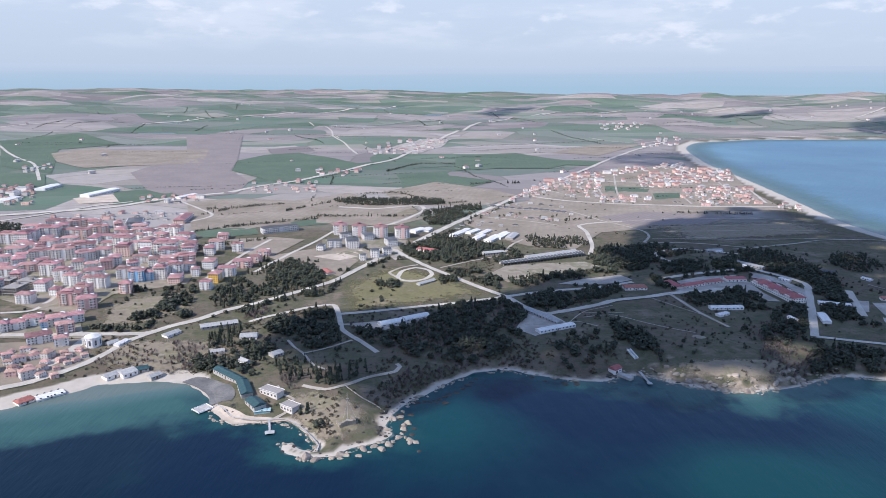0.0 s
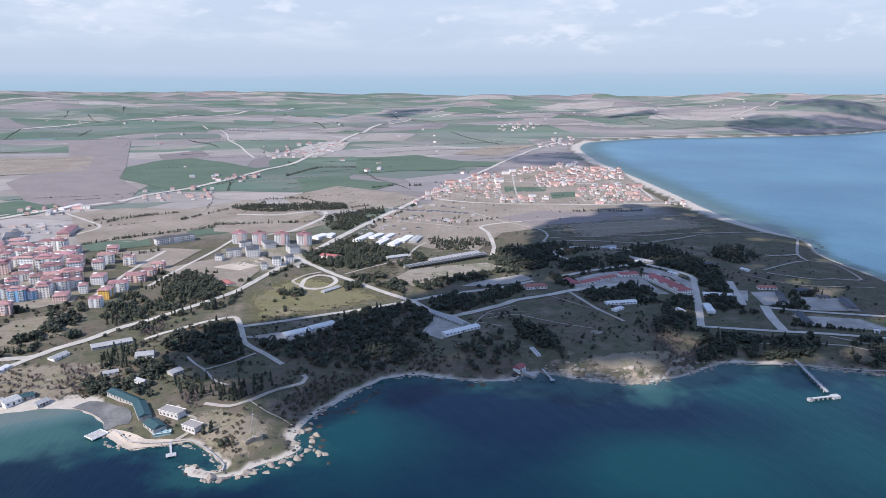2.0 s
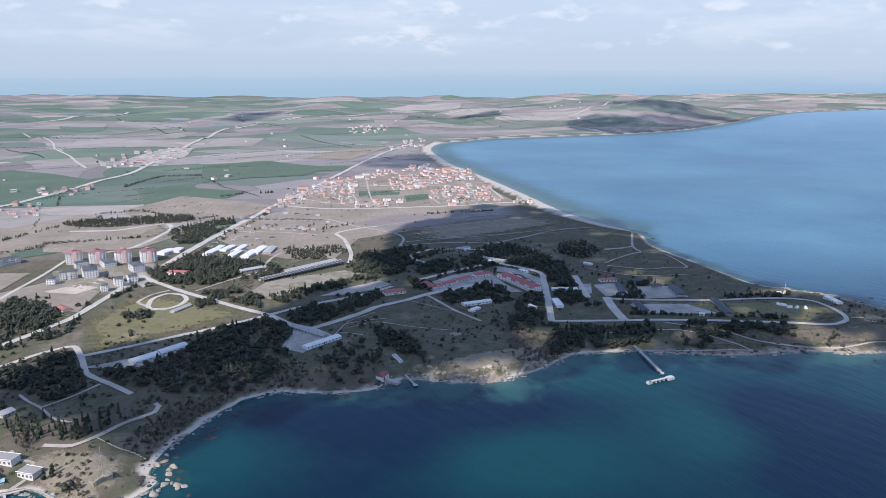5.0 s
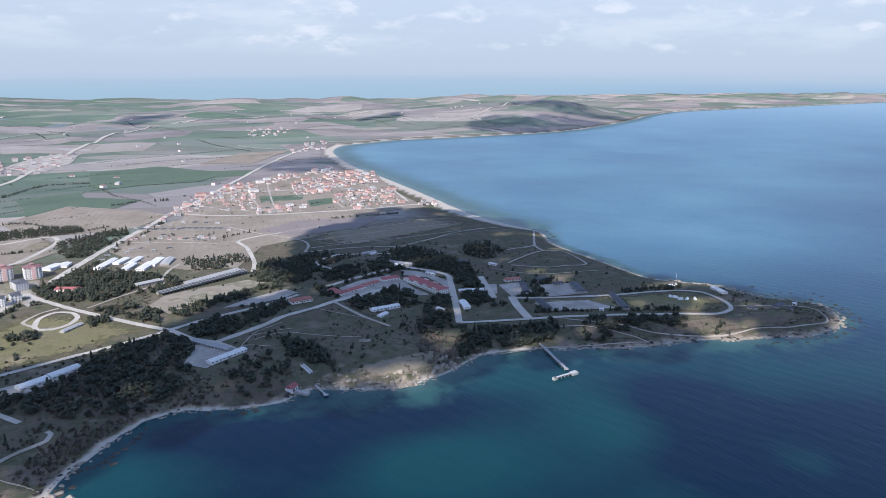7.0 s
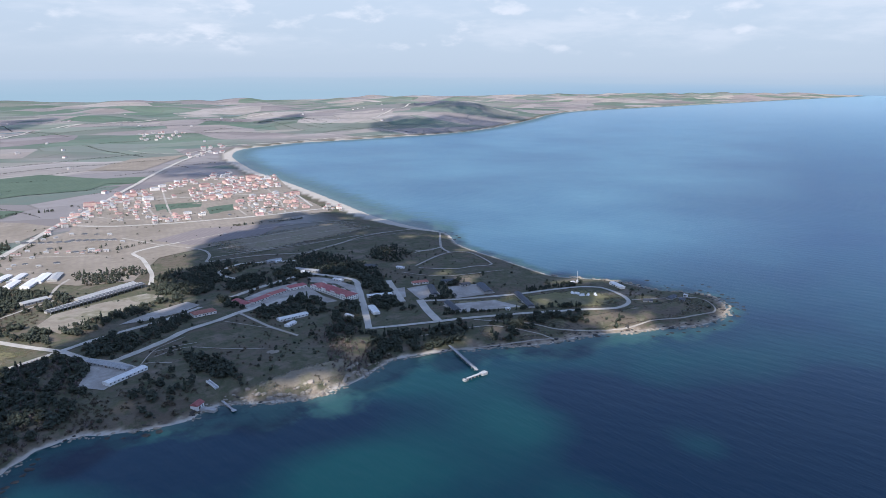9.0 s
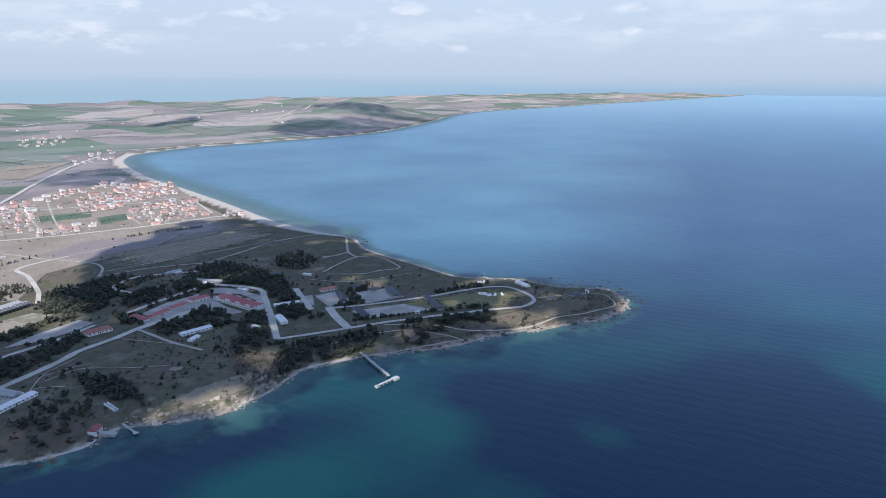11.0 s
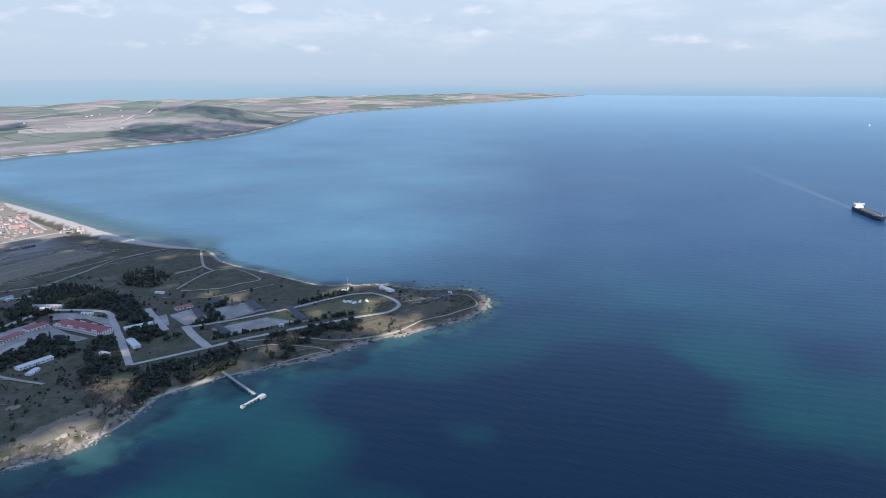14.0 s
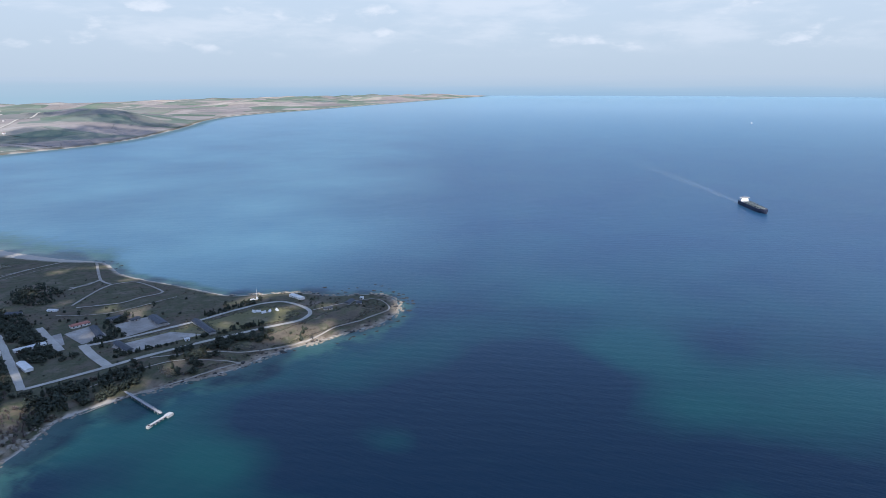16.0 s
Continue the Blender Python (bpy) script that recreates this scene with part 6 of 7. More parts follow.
tree_row([(-173, 861), (-158, 855)])
tree_row([(-125, 731), (-117, 784), (-97, 844)])
tree_row([(-152, 1391), (-83, 1386), (-12, 1274), (41, 1301)])
tree_row([(62, 1508), (107, 1539)])
tree_row([(139, 1532), (167, 1534)])
tree_row([(-139, 1717), (-67, 1866), (31, 1872)])
tree_row([(-334, 926), (-235, 1001)])
tree_row([(-422, 1212), (-293, 1262)])
tree_row([(-337, 1062), (-209, 1136)])
tree_row([(-199, 856), (-146, 816), (-112, 817)])
tree_row([(-121, 782), (-69, 879)])
tree_row([(-11, 983), (127, 1287)])
tree_row([(63, 777), (190, 823)])
tree_row([(194, 911), (235, 949), (275, 939)])
tree_row([(268, 734), (222, 718)])
tree_row([(433, 594), (579, 530)])
tree_row([(531, 607), (632, 591)])
tree_row([(91, 1150), (131, 1173)])
tree_row([(272, 893), (329, 825)])
tree_row([(-346, 619), (-307, 627), (-281, 627), (-289, 690)])
tree_row([(408, 1196), (535, 1194)])
tree_row([(199, 1122), (250, 1145)])
tree_row([(-112, 933), (-62, 889)])
tree_row([(71, 692), (99, 656)])
tree_row([(568, 611), (647, 596)])


def scatter(kind, count, x0, x1, y0, y1, seed, low=0.3, high=0.7):
    """Single bushes and trees on open ground."""
    r = np.random.RandomState(seed)
    x, y = r.uniform(x0, x1, count), r.uniform(y0, y1, count)
    ok = (inland(x, y) > 12) & (wave(x, y, 45, seed) > -0.1)
    for a, b in zip(x[ok], y[ok]):
        planted.append((kind, a, b, r.uniform(low, high)))


scatter("scrub", 700, 470, 745, 425, 600, 18, 0.3, 0.85)
scatter("scrub", 420, -110, 160, 560, 700, 19, 0.5, 1.2)
scatter("pine", 330, -200, 300, 440, 660, 5)
scatter("scrub", 480, -150, 330, 430, 660, 6, 0.3, 0.9)
scatter("pine", 420, 250, 740, 430, 900, 7, 0.25, 0.7)
scatter("scrub", 900, 250, 740, 430, 900, 8, 0.25, 0.8)
scatter("pine", 260, -350, 0, 540, 760, 9)
scatter("scrub", 500, -320, -60, 520, 640, 14, 0.4, 1.0)
scatter("scrub", 500, -80, 300, 560, 720, 15, 0.4, 1.1)
scatter("pine", 260, 100, 560, 640, 960, 16, 0.3, 0.85)
scatter("pine", 160, -100, 420, 780, 1250, 10, 0.4, 0.8)
scatter("pine", 140, -560, -250, 600, 1000, 12, 0.3, 0.7)
scatter("pine", 150, 200, 640, 1250, 1600, 13, 0.35, 0.7)

for _x, _y in [(-280, 678), (-277, 690), (-276, 702), (-298, 650), (-288, 658), (-254, 656), (-236, 654), (-266, 622), (-300, 614), (-315, 615), (-302, 774), (-336, 736), (-228, 662), (-242, 734), (-155, 612), (-142, 626)]:
    for _k in range(3):
        planted.append(("pine", _x + 3.5 * math.cos(_k * 2.1), _y + 3.5 * math.sin(_k * 2.1), 1.25 + 0.2 * _k))

# hedges and copses of the farmland
_r = random.Random(3)
for k in range(42):
    a, far = _r.uniform(-0.55, 0.5), _r.uniform(1150, 2600)
    x, y = far * math.sin(a), far * math.cos(a)
    turn, long = _r.choice((0.3, 0.3, 1.8)) + _r.uniform(-0.2, 0.2), _r.uniform(60, 260)
    for s in np.arange(0, long, 4.5):
        planted.append(("pine" if _r.random() > 0.3 else "scrub", x + s * math.cos(turn) + _r.uniform(-2.5, 2.5), y + s * math.sin(turn) + 6 * math.sin(s / 40), _r.uniform(0.25, 0.65)))
for k in range(70):
    a, far = _r.uniform(-0.55, 0.75), _r.uniform(1900, 4600)
    x, y = far * math.sin(a), far * math.cos(a)
    turn, long = _r.choice((0.1, 0.35, 1.8)) + _r.uniform(-0.2, 0.2), _r.uniform(150, 600)
    for s in np.arange(0, long, 5.5):
        planted.append(("pine", x + s * math.cos(turn) + _r.uniform(-3, 3), y + s * math.sin(turn) + 14 * math.sin(s / 90), _r.uniform(0.35, 0.75)))



def plant_all():
    xs, ys = np.array([p[1] for p in planted]), np.array([p[2] for p in planted])
    d = inland(xs, ys)
    zs = height(xs, ys, d)
    ok = d > 7
    # nothing grows on the roads or in the houses
    for line, width in ROAD_LINES:
        (x0, y0), (x1, y1) = line.min(0) - 8, line.max(0) + 8
        near = np.nonzero(ok & (xs > x0) & (xs < x1) & (ys > y0) & (ys < y1))[0]
        if len(near):
            fine = spline(line, 4.0)
            gap = np.hypot(xs[near, None] - fine[:, 0], ys[near, None] - fine[:, 1]).min(1)
            ok[near[gap < width * 0.5 + 2.2]] = False
    for bx, by, rad in BUILT:
        ok &= (xs - bx) ** 2 + (ys - by) ** 2 > rad * rad
    for outline in YARDS:
        ok &= ~within(xs, ys, outline)
    order = [i for i in np.argsort(np.hypot(xs, ys)) if ok[i]]
    single = {"pine": 150, "cypress": 90, "scrub": 60, "bare": 70}
    crowns = {k: [mesh("crown", v, f, MAT["twigs" if k == "bare" else k]) for v, f in CROWNS[k]] for k in CROWNS}
    stem = {"pine": Solid().tube(0, 0, -0.6, 0.26, 0.12, 5.2, 7), "cypress": Solid().tube(0, 0, -0.6, 0.2, 0.1, 4.0, 6), "bare": Solid().tube(0, 0, -0.4, 0.18, 0.08, 2.6, 5), "scrub": Solid().tube(0, 0, -0.3, 0.12, 0.05, 1.6, 5)}
    for k, s in stem.items():
        # limbs leave the stem at uneven heights
        for i in range(4 if k == "pine" else 2):
            a, h = i * 1.7, (2.2 + 0.6 * i) * (1 if k != "scrub" else 0.3)
            c, t = math.cos(a), math.sin(a)
            s.add([(0.1 * t, -0.1 * c, h), (-0.1 * t, 0.1 * c, h), (0, 0, h + 0.2), (1.5 * c, 1.5 * t, h + 1.2)], [(0, 1, 3), (1, 2, 3), (2, 0, 3)])
    stems = {k: s.out("trunk", MAT["bark"]) for k, s in stem.items()}
    rest = {k: [] for k in CROWNS}
    r = random.Random(5)
    for i in order:
        kind, x, y, size = planted[i]
        if single[kind] > 0:
            single[kind] -= 1
            name, label, category = TREE_WORDS[kind]
            root = tagged(new(name), label, category, category + "s of the headland")
            part("trunk", stems[kind], None, root)
            part("crown", r.choice(crowns[kind]), None, root)
            root.matrix_basis = Matrix.LocRotScale(Vector((x, y, float(zs[i]))), Euler((0, 0, r.uniform(0, 6.28))), Vector((size, size, size * r.uniform(0.85, 1.15))))
        else:
            rest[kind].append((x, y, float(zs[i]), size, r.uniform(0, 6.28), r.randrange(len(CROWNS[kind]))))
    for kind, items in rest.items():
        vs, fs, n = [], [], 0
        for x, y, z, size, turn, pick in items:
            v, f = CROWNS[kind][pick]
            if kind == "pine" and x * x + y * y > 950 ** 2:
                v, f = v[:60], f[:80]
            c, s = math.cos(turn) * size, math.sin(turn) * size
            w = np.stack([v[:, 0] * c - v[:, 1] * s + x, v[:, 0] * s + v[:, 1] * c + y, v[:, 2] * size + z - 0.6 * size], -1)
            vs.append(w)
            fs.append(f + n)
            n += len(v)
        if not vs:
            continue
        v, f = np.concatenate(vs), np.concatenate(fs).astype(np.int32)
        v = drawn_in(v[:, 0], v[:, 1], v[:, 2])
        me = bpy.data.meshes.new("woodland")
        me.vertices.add(len(v))
        me.vertices.foreach_set("co", v.ravel())
        me.loops.add(f.size)
        me.loops.foreach_set("vertex_index", f.ravel())
        me.polygons.add(len(f))
        me.polygons.foreach_set("loop_start", np.arange(0, f.size, 3, dtype=np.int32))
        me.update()
        me.materials.append(MAT["twigs" if kind == "bare" else kind])
        tagged(new({"pine": "pine_woods", "cypress": "cypress_rows", "scrub": "brushwood", "bare": "leafless_grove"}[kind], me), {"pine": "dark pine woods and hedges over the plain", "cypress": "cypresses standing among the pines and roads", "bare": "brown leafless grove behind the beach", "scrub": "leafless brushwood on the coastal slopes"}[kind], "trees", kind="stuff")


plant_all()


# ---- shore, piers, ships ----
def rock_mesh(seed, material):
    r = np.random.RandomState(seed)
    bm = bmesh.new()
    bmesh.ops.create_icosphere(bm, subdivisions=2, radius=1)
    cuts = [Vector(r.normal(size=3)).normalized() for _ in range(7)]
    for v in bm.verts:
        for c in cuts:
            over = v.co.dot(c) - r.uniform(0.62, 0.7)
            if over > 0:
                v.co -= c * over
        v.co *= 1 + r.uniform(-0.05, 0.05)
        v.co.z *= 0.62
    me = bpy.data.meshes.new("boulder")
    bm.to_mesh(me)
    bm.free()
    me.materials.append(material)
    return me


rocks = [rock_mesh(40 + k, MAT["stone"]) for k in range(5)]
dark_rocks = [rock_mesh(60 + k, MAT["dark_stone"]) for k in range(4)]
_r = random.Random(11)
for x, y in BOULDERS + CLIFF_ROCKS:
    ob = new("boulder", _r.choice(rocks))
    s = _r.uniform(2.2, 5.0) if x < 0 else _r.uniform(1.8, 4.2)
    z = float(height(np.array([x]), np.array([y]))[0])
    ob.matrix_basis = Matrix.LocRotScale(Vector((x, y, max(z, -0.6) - 0.1)), Euler((0, 0, _r.uniform(0, 6.28))), Vector((s, s * _r.uniform(0.6, 0.9), s * _r.uniform(0.8, 1.2))))
    tagged(ob, "honey-coloured limestone boulder at the water's edge", "boulder", "boulders of the shore")


for x, y in REEF_ROCKS:
    ob = new("reef_rock", _r.choice(dark_rocks))
    s = _r.uniform(1.6, 3.6)
    ob.matrix_basis = Matrix.LocRotScale(Vector((x, y, -0.1)), Euler((0, 0, _r.uniform(0, 6.28))), Vector((s * 1.3, s, s * 0.3)))
    tagged(ob, "dark sea-wet rock awash off the beach", "rock", "rocks off the beach")


def loose_rocks():
    """Stones along the rocky shore, and dark reefs just off it."""
    r = np.random.RandomState(9)
    line = spline(COAST_HEAD + COAST_SOUTH + COAST_EAST[:10], 2.2)
    for name, meshes, off, size, share, label in (("shore_stones", rocks, (-2, 5), (0.7, 2.6), 0.95, "pale limestone blocks tumbled along the waterline"), ("reef", dark_rocks, (-14, 1), (0.6, 2.6), 0.75, "dark sea-wet rocks awash off the shore")):
        vs, fs, n = [], [], 0
        way = np.gradient(line, axis=0)
        way /= np.maximum(np.hypot(way[:, 0], way[:, 1]), 1e-6)[:, None]
        for (x, y), (wx, wy) in zip(line, way):
            if r.rand() > share or wave(np.array([x]), np.array([y]), 16, 5)[0] < (-0.35 if name == "shore_stones" else -0.1):
                continue
            k = r.uniform(*off)
            px, py = x - wy * k * -1, y + wx * k * -1
            s = r.uniform(*size) * (1 if r.rand() > 0.1 else 1.5) * (1.45 if x > 400 else 1)
            me = meshes[r.randint(len(meshes))]
            v = np.array([q.co[:] for q in me.vertices])
            f = np.array([p.vertices[:] for p in me.polygons])
            a = r.uniform(0, 6.28)
            c, t = math.cos(a) * s, math.sin(a) * s
            z = max(float(height(np.array([px]), np.array([py]))[0]), -0.2)
            vs.append(np.stack([v[:, 0] * c - v[:, 1] * t * 0.7 + px, v[:, 0] * t + v[:, 1] * c * 0.7 + py, v[:, 2] * s * (0.7 if name != "reef" else 0.35) + z], -1))
            fs.append(f + n)
            n += len(v)
        if name == "shore_stones":
            # ledges and fallen blocks of the low cliff
            for _ in range(520):
                px, py = r.uniform(140, 330), r.uniform(500, 556)
                dd = float(inland(np.array([px]), np.array([py]))[0])
                if dd < -1 or dd > 11 or wave(np.array([px]), np.array([py]), 9, 2)[0] < -0.25:
                    continue
                s, a = r.uniform(1.0, 4.0) * (1 if 175 < px < 300 else 0.6), r.uniform(0, 6.28)
                me = rocks[r.randint(len(rocks))]
                v = np.array([q.co[:] for q in me.vertices])
                f = np.array([p.vertices[:] for p in me.polygons])
                c, t = math.cos(a) * s, math.sin(a) * s
                z = float(height(np.array([px]), np.array([py]))[0])
                vs.append(np.stack([v[:, 0] * c - v[:, 1] * t * 0.6 + px, v[:, 0] * t + v[:, 1] * c * 0.6 + py, v[:, 2] * s * 0.8 + z], -1))
                fs.append(f + n)
                n += len(v)
        tagged(new(name, mesh(name, np.concatenate(vs), np.concatenate(fs), MAT["stone" if name == "shore_stones" else "dark_stone"])), label, "rocks", kind="stuff")


loose_rocks()


def pier():
    (ax, ay), (bx, by), (cx, cy), (dx, dy) = PIER
    root = tagged(new("pier"), "narrow concrete pier on piles with a pale cross head", "pier")
    long, turn = math.hypot(bx - ax, by - ay), math.atan2(by - ay, bx - ax)
    root.matrix_basis = pose(ax, ay, 0, 0, 0, math.degrees(turn))
    part("walkway", Solid().box(long / 2 - 4, 0, 1.9, long + 8, 2.4, 0.4), MAT["concrete_part"], root)
    for side in (-1, 1):
        s = Solid()
        s.box(long / 2, side * 1.15, 2.9, long, 0.08, 0.08)
        for i in range(int(long / 2.5)):
            s.box(i * 2.5 + 1, side * 1.15, 2.3, 0.08, 0.08, 0.65)
        part("railing", s, MAT["steel"], root)
    for i in range(int(long / 6) + 1):
        for side in (-1, 1):
            part("support_post", Solid().tube(2 + i * 6, side * 1.1, -4, 0.3, 0.3, 5.9, 8), MAT["concrete_part"], root)
    # the head lies across, with a square block at its seaward end
    inv = root.matrix_basis.inverted()
    e, g = inv @ Vector((cx, cy, 0)), inv @ Vector((dx, dy, 0))
    mid, run = (e + g) / 2, (g - e)
    a = math.atan2(run.y, run.x)
    part("cross_head", Solid().box(mid.x, mid.y, 1.7, run.length, 2.3, 0.5, a), MAT["pale_concrete"], root, "pale concrete landing stage")
    part("end_block", Solid().box(e.x, e.y, -2, 6.5, 4.6, 4.3, a), MAT["pale_concrete"], root)
    part("end_block", Solid().box(g.x, g.y, -2, 3.0, 3.0, 4.2, a), MAT["pale_concrete"], root)
    n = 5
    for i in range(n):
        q = e.lerp(g, (i + 0.7) / (n + 0.4))
        part("support_post", Solid().box(q.x, q.y, -3, 0.9, 2.0, 4.8, a), MAT["concrete_part"], root)


def jetty():
    (ax, ay), (bx, by) = JETTY
    root = tagged(new("jetty"), "small white bathing jetty with a square platform", "jetty")
    root.matrix_basis = pose(ax, ay, 0, 0, 0, math.degrees(math.atan2(by - ay, bx - ax)))
    long = math.hypot(bx - ax, by - ay)
    part("walkway", Solid().box(long / 2 - 1, 0, 0.8, long + 2, 1.4, 0.2), MAT["pale_concrete"], root)
    part("platform", Solid().box(long, 0, 0.8, 4.6, 6.5, 0.3), MAT["pale_concrete"], root)
    for x, y in ((long - 1.8, -2.6), (long + 1.8, -2.6), (long - 1.8, 2.6), (long + 1.8, 2.6), (long * 0.4, 0)):
        part("post", Solid().tube(x, y, -2.5, 0.15, 0.15, 3.4, 7), MAT["steel"], root)


def landing():
    """A white gangway down the slope and a small landing stage below the boat house."""
    (ax, ay), (bx, by) = (162, 572), (165, 556)
    root = tagged(new("gangway"), "white concrete gangway with low side walls down to the shore", "gangway")
    root.matrix_basis = spot((ax + bx) / 2, (ay + by) / 2, math.atan2(by - ay, bx - ax))
    long = math.hypot(bx - ax, by - ay)
    for i in range(6):
        part("step", Solid().box((i - 2.5) / 6 * long, 0, 0.9 - 0.3 * i - 1.5, long / 6 + 0.1, 2.6, 2.2), MAT["pale_concrete"], root)
    for side in (-1, 1):
        part("side_wall", Solid().add([(-long / 2, side * 1.5 - 0.15, -1), (long / 2, side * 1.5 - 0.15, -2.5), (long / 2, side * 1.5 + 0.15, -2.5), (-long / 2, side * 1.5 + 0.15, -1), (-long / 2, side * 1.5 - 0.15, 2.4), (long / 2, side * 1.5 - 0.15, 0.8), (long / 2, side * 1.5 + 0.15, 0.8), (-long / 2, side * 1.5 + 0.15, 2.4)],
                                      [(3, 2, 1, 0), (4, 5, 6, 7), (0, 1, 5, 4), (1, 2, 6, 5), (2, 3, 7, 6), (3, 0, 4, 7)]), MAT["white"], root)
    (ax, ay), (bx, by) = (164, 543), (166, 519)
    stage = tagged(new("landing_stage"), "short dark concrete landing stage below the boat house", "landing stage")
    stage.matrix_basis = pose(ax, ay, 0, 0, 0, math.degrees(math.atan2(by - ay, bx - ax)))
    long = math.hypot(bx - ax, by - ay)
    part("deck", Solid().box(long / 2 - 2, 0, 0.9, long + 4, 2.0, 0.35), MAT["concrete_part"], stage)
    part("head", Solid().box(long, 0, 0.9, 3.2, 4.0, 0.4), MAT["pale_concrete"], stage)
    for i in range(4):
        part("pile", Solid().tube(1 + i * long / 3.4, 0.7 * (-1) ** i, -3, 0.22, 0.22, 4.0, 7), MAT["concrete_part"], stage)


def quay():
    xy = np.array(QUAY, float)
    mid = xy.mean(0)
    root = tagged(new("bathing_platform"), "white railed bathing platform on piles over the bay", "platform")
    root.matrix_basis = pose(mid[0], mid[1], 0, 0, 0, math.degrees(math.atan2(*(xy[2] - xy[1])[::-1])))
    part("deck", Solid().box(0, 0, 1.0, 12, 9, 0.35), MAT["concrete_part"], root)
    for side in (-1, 1):
        part("railing", Solid().box(0, side * 4.4, 1.9, 12, 0.12, 0.12).box(-5.9, side * 2.2, 1.35, 0.12, 4.4, 0.7).box(5.9, side * 2.2, 1.35, 0.12, 4.4, 0.7), MAT["white"], root)
        part("edge_beam", Solid().box(0, side * 4.5, 0.7, 12.4, 0.4, 0.7), MAT["white"], root)
    for i in range(4):
        for j in (-1, 1):
            part("support_post", Solid().tube(-5 + i * 3.3, j * 3.6, -3, 0.25, 0.25, 4.1, 8), MAT["concrete_part"], root)


def ship():
    (ax, ay), (bx, by) = SHIP
    root = tagged(new("cargo_ship"), "dark-hulled bulk carrier under way with a white bridge aft", "ship")
    long = math.hypot(bx - ax, by - ay) * 1.12
    root.matrix_basis = pose((ax + bx) / 2, (ay + by) / 2, 0, 0, 0, math.degrees(math.atan2(by - ay, bx - ax)))
    # hull sections from stern to bow: place, breadth, sheer, flare
    st = [(-0.5, 0.62, 1.05, 0.7), (-0.47, 0.86, 1.02, 0.8), (-0.4, 0.98, 1.0, 0.92), (-0.2, 1, 1.0, 0.97), (0.25, 1, 1.0, 0.97), (0.36, 0.92, 1.02, 0.8), (0.43, 0.7, 1.12, 0.55), (0.48, 0.36, 1.2, 0.3), (0.5, 0.08, 1.24, 0.1)]
    beam, tall = long * 0.165, long * 0.06
    v = []
    for u, b, h, low in st:
        for y, z in ((-low, -4), (-1, tall * 0.55), (-1, tall * h), (1, tall * h), (1, tall * 0.55), (low, -4)):
            v.append((u * long, y * b * beam / 2, z))
    f = [(6 * i + j, 6 * i + 6 + j, 6 * i + 6 + (j + 1) % 6, 6 * i + (j + 1) % 6) for i in range(len(st) - 1) for j in range(6)] + [tuple(range(6)), tuple(6 * (len(st) - 1) + j for j in range(5, -1, -1))]
    part("hull", Solid().add(v, f), MAT["hull"], root)
    part("deck", Solid().box(-0.06 * long, 0, tall + 0.02, long * 0.78, beam * 0.92, 0.25), MAT["deck"], root)
    part("forecastle", Solid().box(0.4 * long, 0, tall, long * 0.05, beam * 0.6, 2.2), MAT["deck"], root)
    for i in range(5):
        part("hatch_cover", Solid().box((-0.2 + i * 0.12) * long, 0, tall + 0.25, long * 0.085, beam * 0.58, 1.6).box((-0.2 + i * 0.12) * long, 0, tall + 1.8, long * 0.08, beam * 0.5, 0.3), MAT["deck"], root, "grey steel hatch cover")
    for side in (-1, 1):
        part("bulwark", Solid().box(-0.08 * long, side * beam * 0.485, tall, long * 0.7, 0.25, 1.1), MAT["hull"], root)
    for i in range(3):
        part("derrick_post", Solid().tube((-0.14 + i * 0.12) * long, beam * 0.18, tall, 0.5, 0.35, 6, 8).box((-0.14 + i * 0.12) * long, 0, tall + 5, 0.5, beam * 0.5, 0.5), MAT["deck"], root)
    bridge = part("bridge", Solid().box(-0.4 * long, 0, tall, long * 0.085, beam * 0.8, 4.5).box(-0.402 * long, 0, tall + 4.5, long * 0.07, beam * 0.66, 2.8).box(-0.396 * long, 0, tall + 7.3, long * 0.05, beam * 1.0, 2.4), MAT["grey"], root, "pale grey bridge house")
    part("window_row", Solid().box(-0.371 * long + 0.1, 0, tall + 8.2, 0.2, beam * 0.95, 1.0), MAT["glass"], bridge)
    part("radar_mast", Solid().tube(-0.4 * long, 0, tall + 9.7, 0.35, 0.15, 4.5, 6).box(-0.4 * long, 0, tall + 12, 0.3, 3.2, 0.25), MAT["steel"], bridge)
    part("funnel", Solid().box(-0.455 * long, 0, tall, 5, 4.6, 9).box(-0.455 * long, 0, tall + 9, 4.2, 3.8, 1.2), MAT["hull"], root)
    part("bow_mast", Solid().tube(0.43 * long, 0, tall, 0.35, 0.2, 7, 6), MAT["steel"], root)


def far_ship(x, y):
    root = tagged(new("distant_ship"), "small white vessel far out on the sea", "ship", "distant vessels")
    part("hull", Solid().add([(-30, -5, -1), (-30, 5, -1), (24, 5, -1), (24, -5, -1), (-30, -6, 6), (-30, 6, 6), (24, 6, 6), (24, -6, 6), (36, 0, 8), (33, 0, -1)],
                             [(0, 1, 5, 4), (4, 5, 6, 8, 7), (0, 4, 7, 3), (1, 2, 6, 5), (3, 7, 8, 9), (2, 9, 8, 6)]), MAT["white"], root)
    part("superstructure", Solid().box(-16, 0, 6, 18, 9, 8).box(-14, 0, 14, 10, 8, 3), MAT["white"], root)
    p = drawn_in(x, y, 0.0)
    s = math.hypot(p[0], p[1]) / math.hypot(x, y)
    root.matrix_basis = Matrix.LocRotScale(Vector(p), Euler((0, 0, 0.4)), Vector((s, s, s)) * 0.5)


pier()
jetty()
landing()
quay()
ship()
for _x, _y in FAR_SHIPS:
    far_ship(_x, _y)


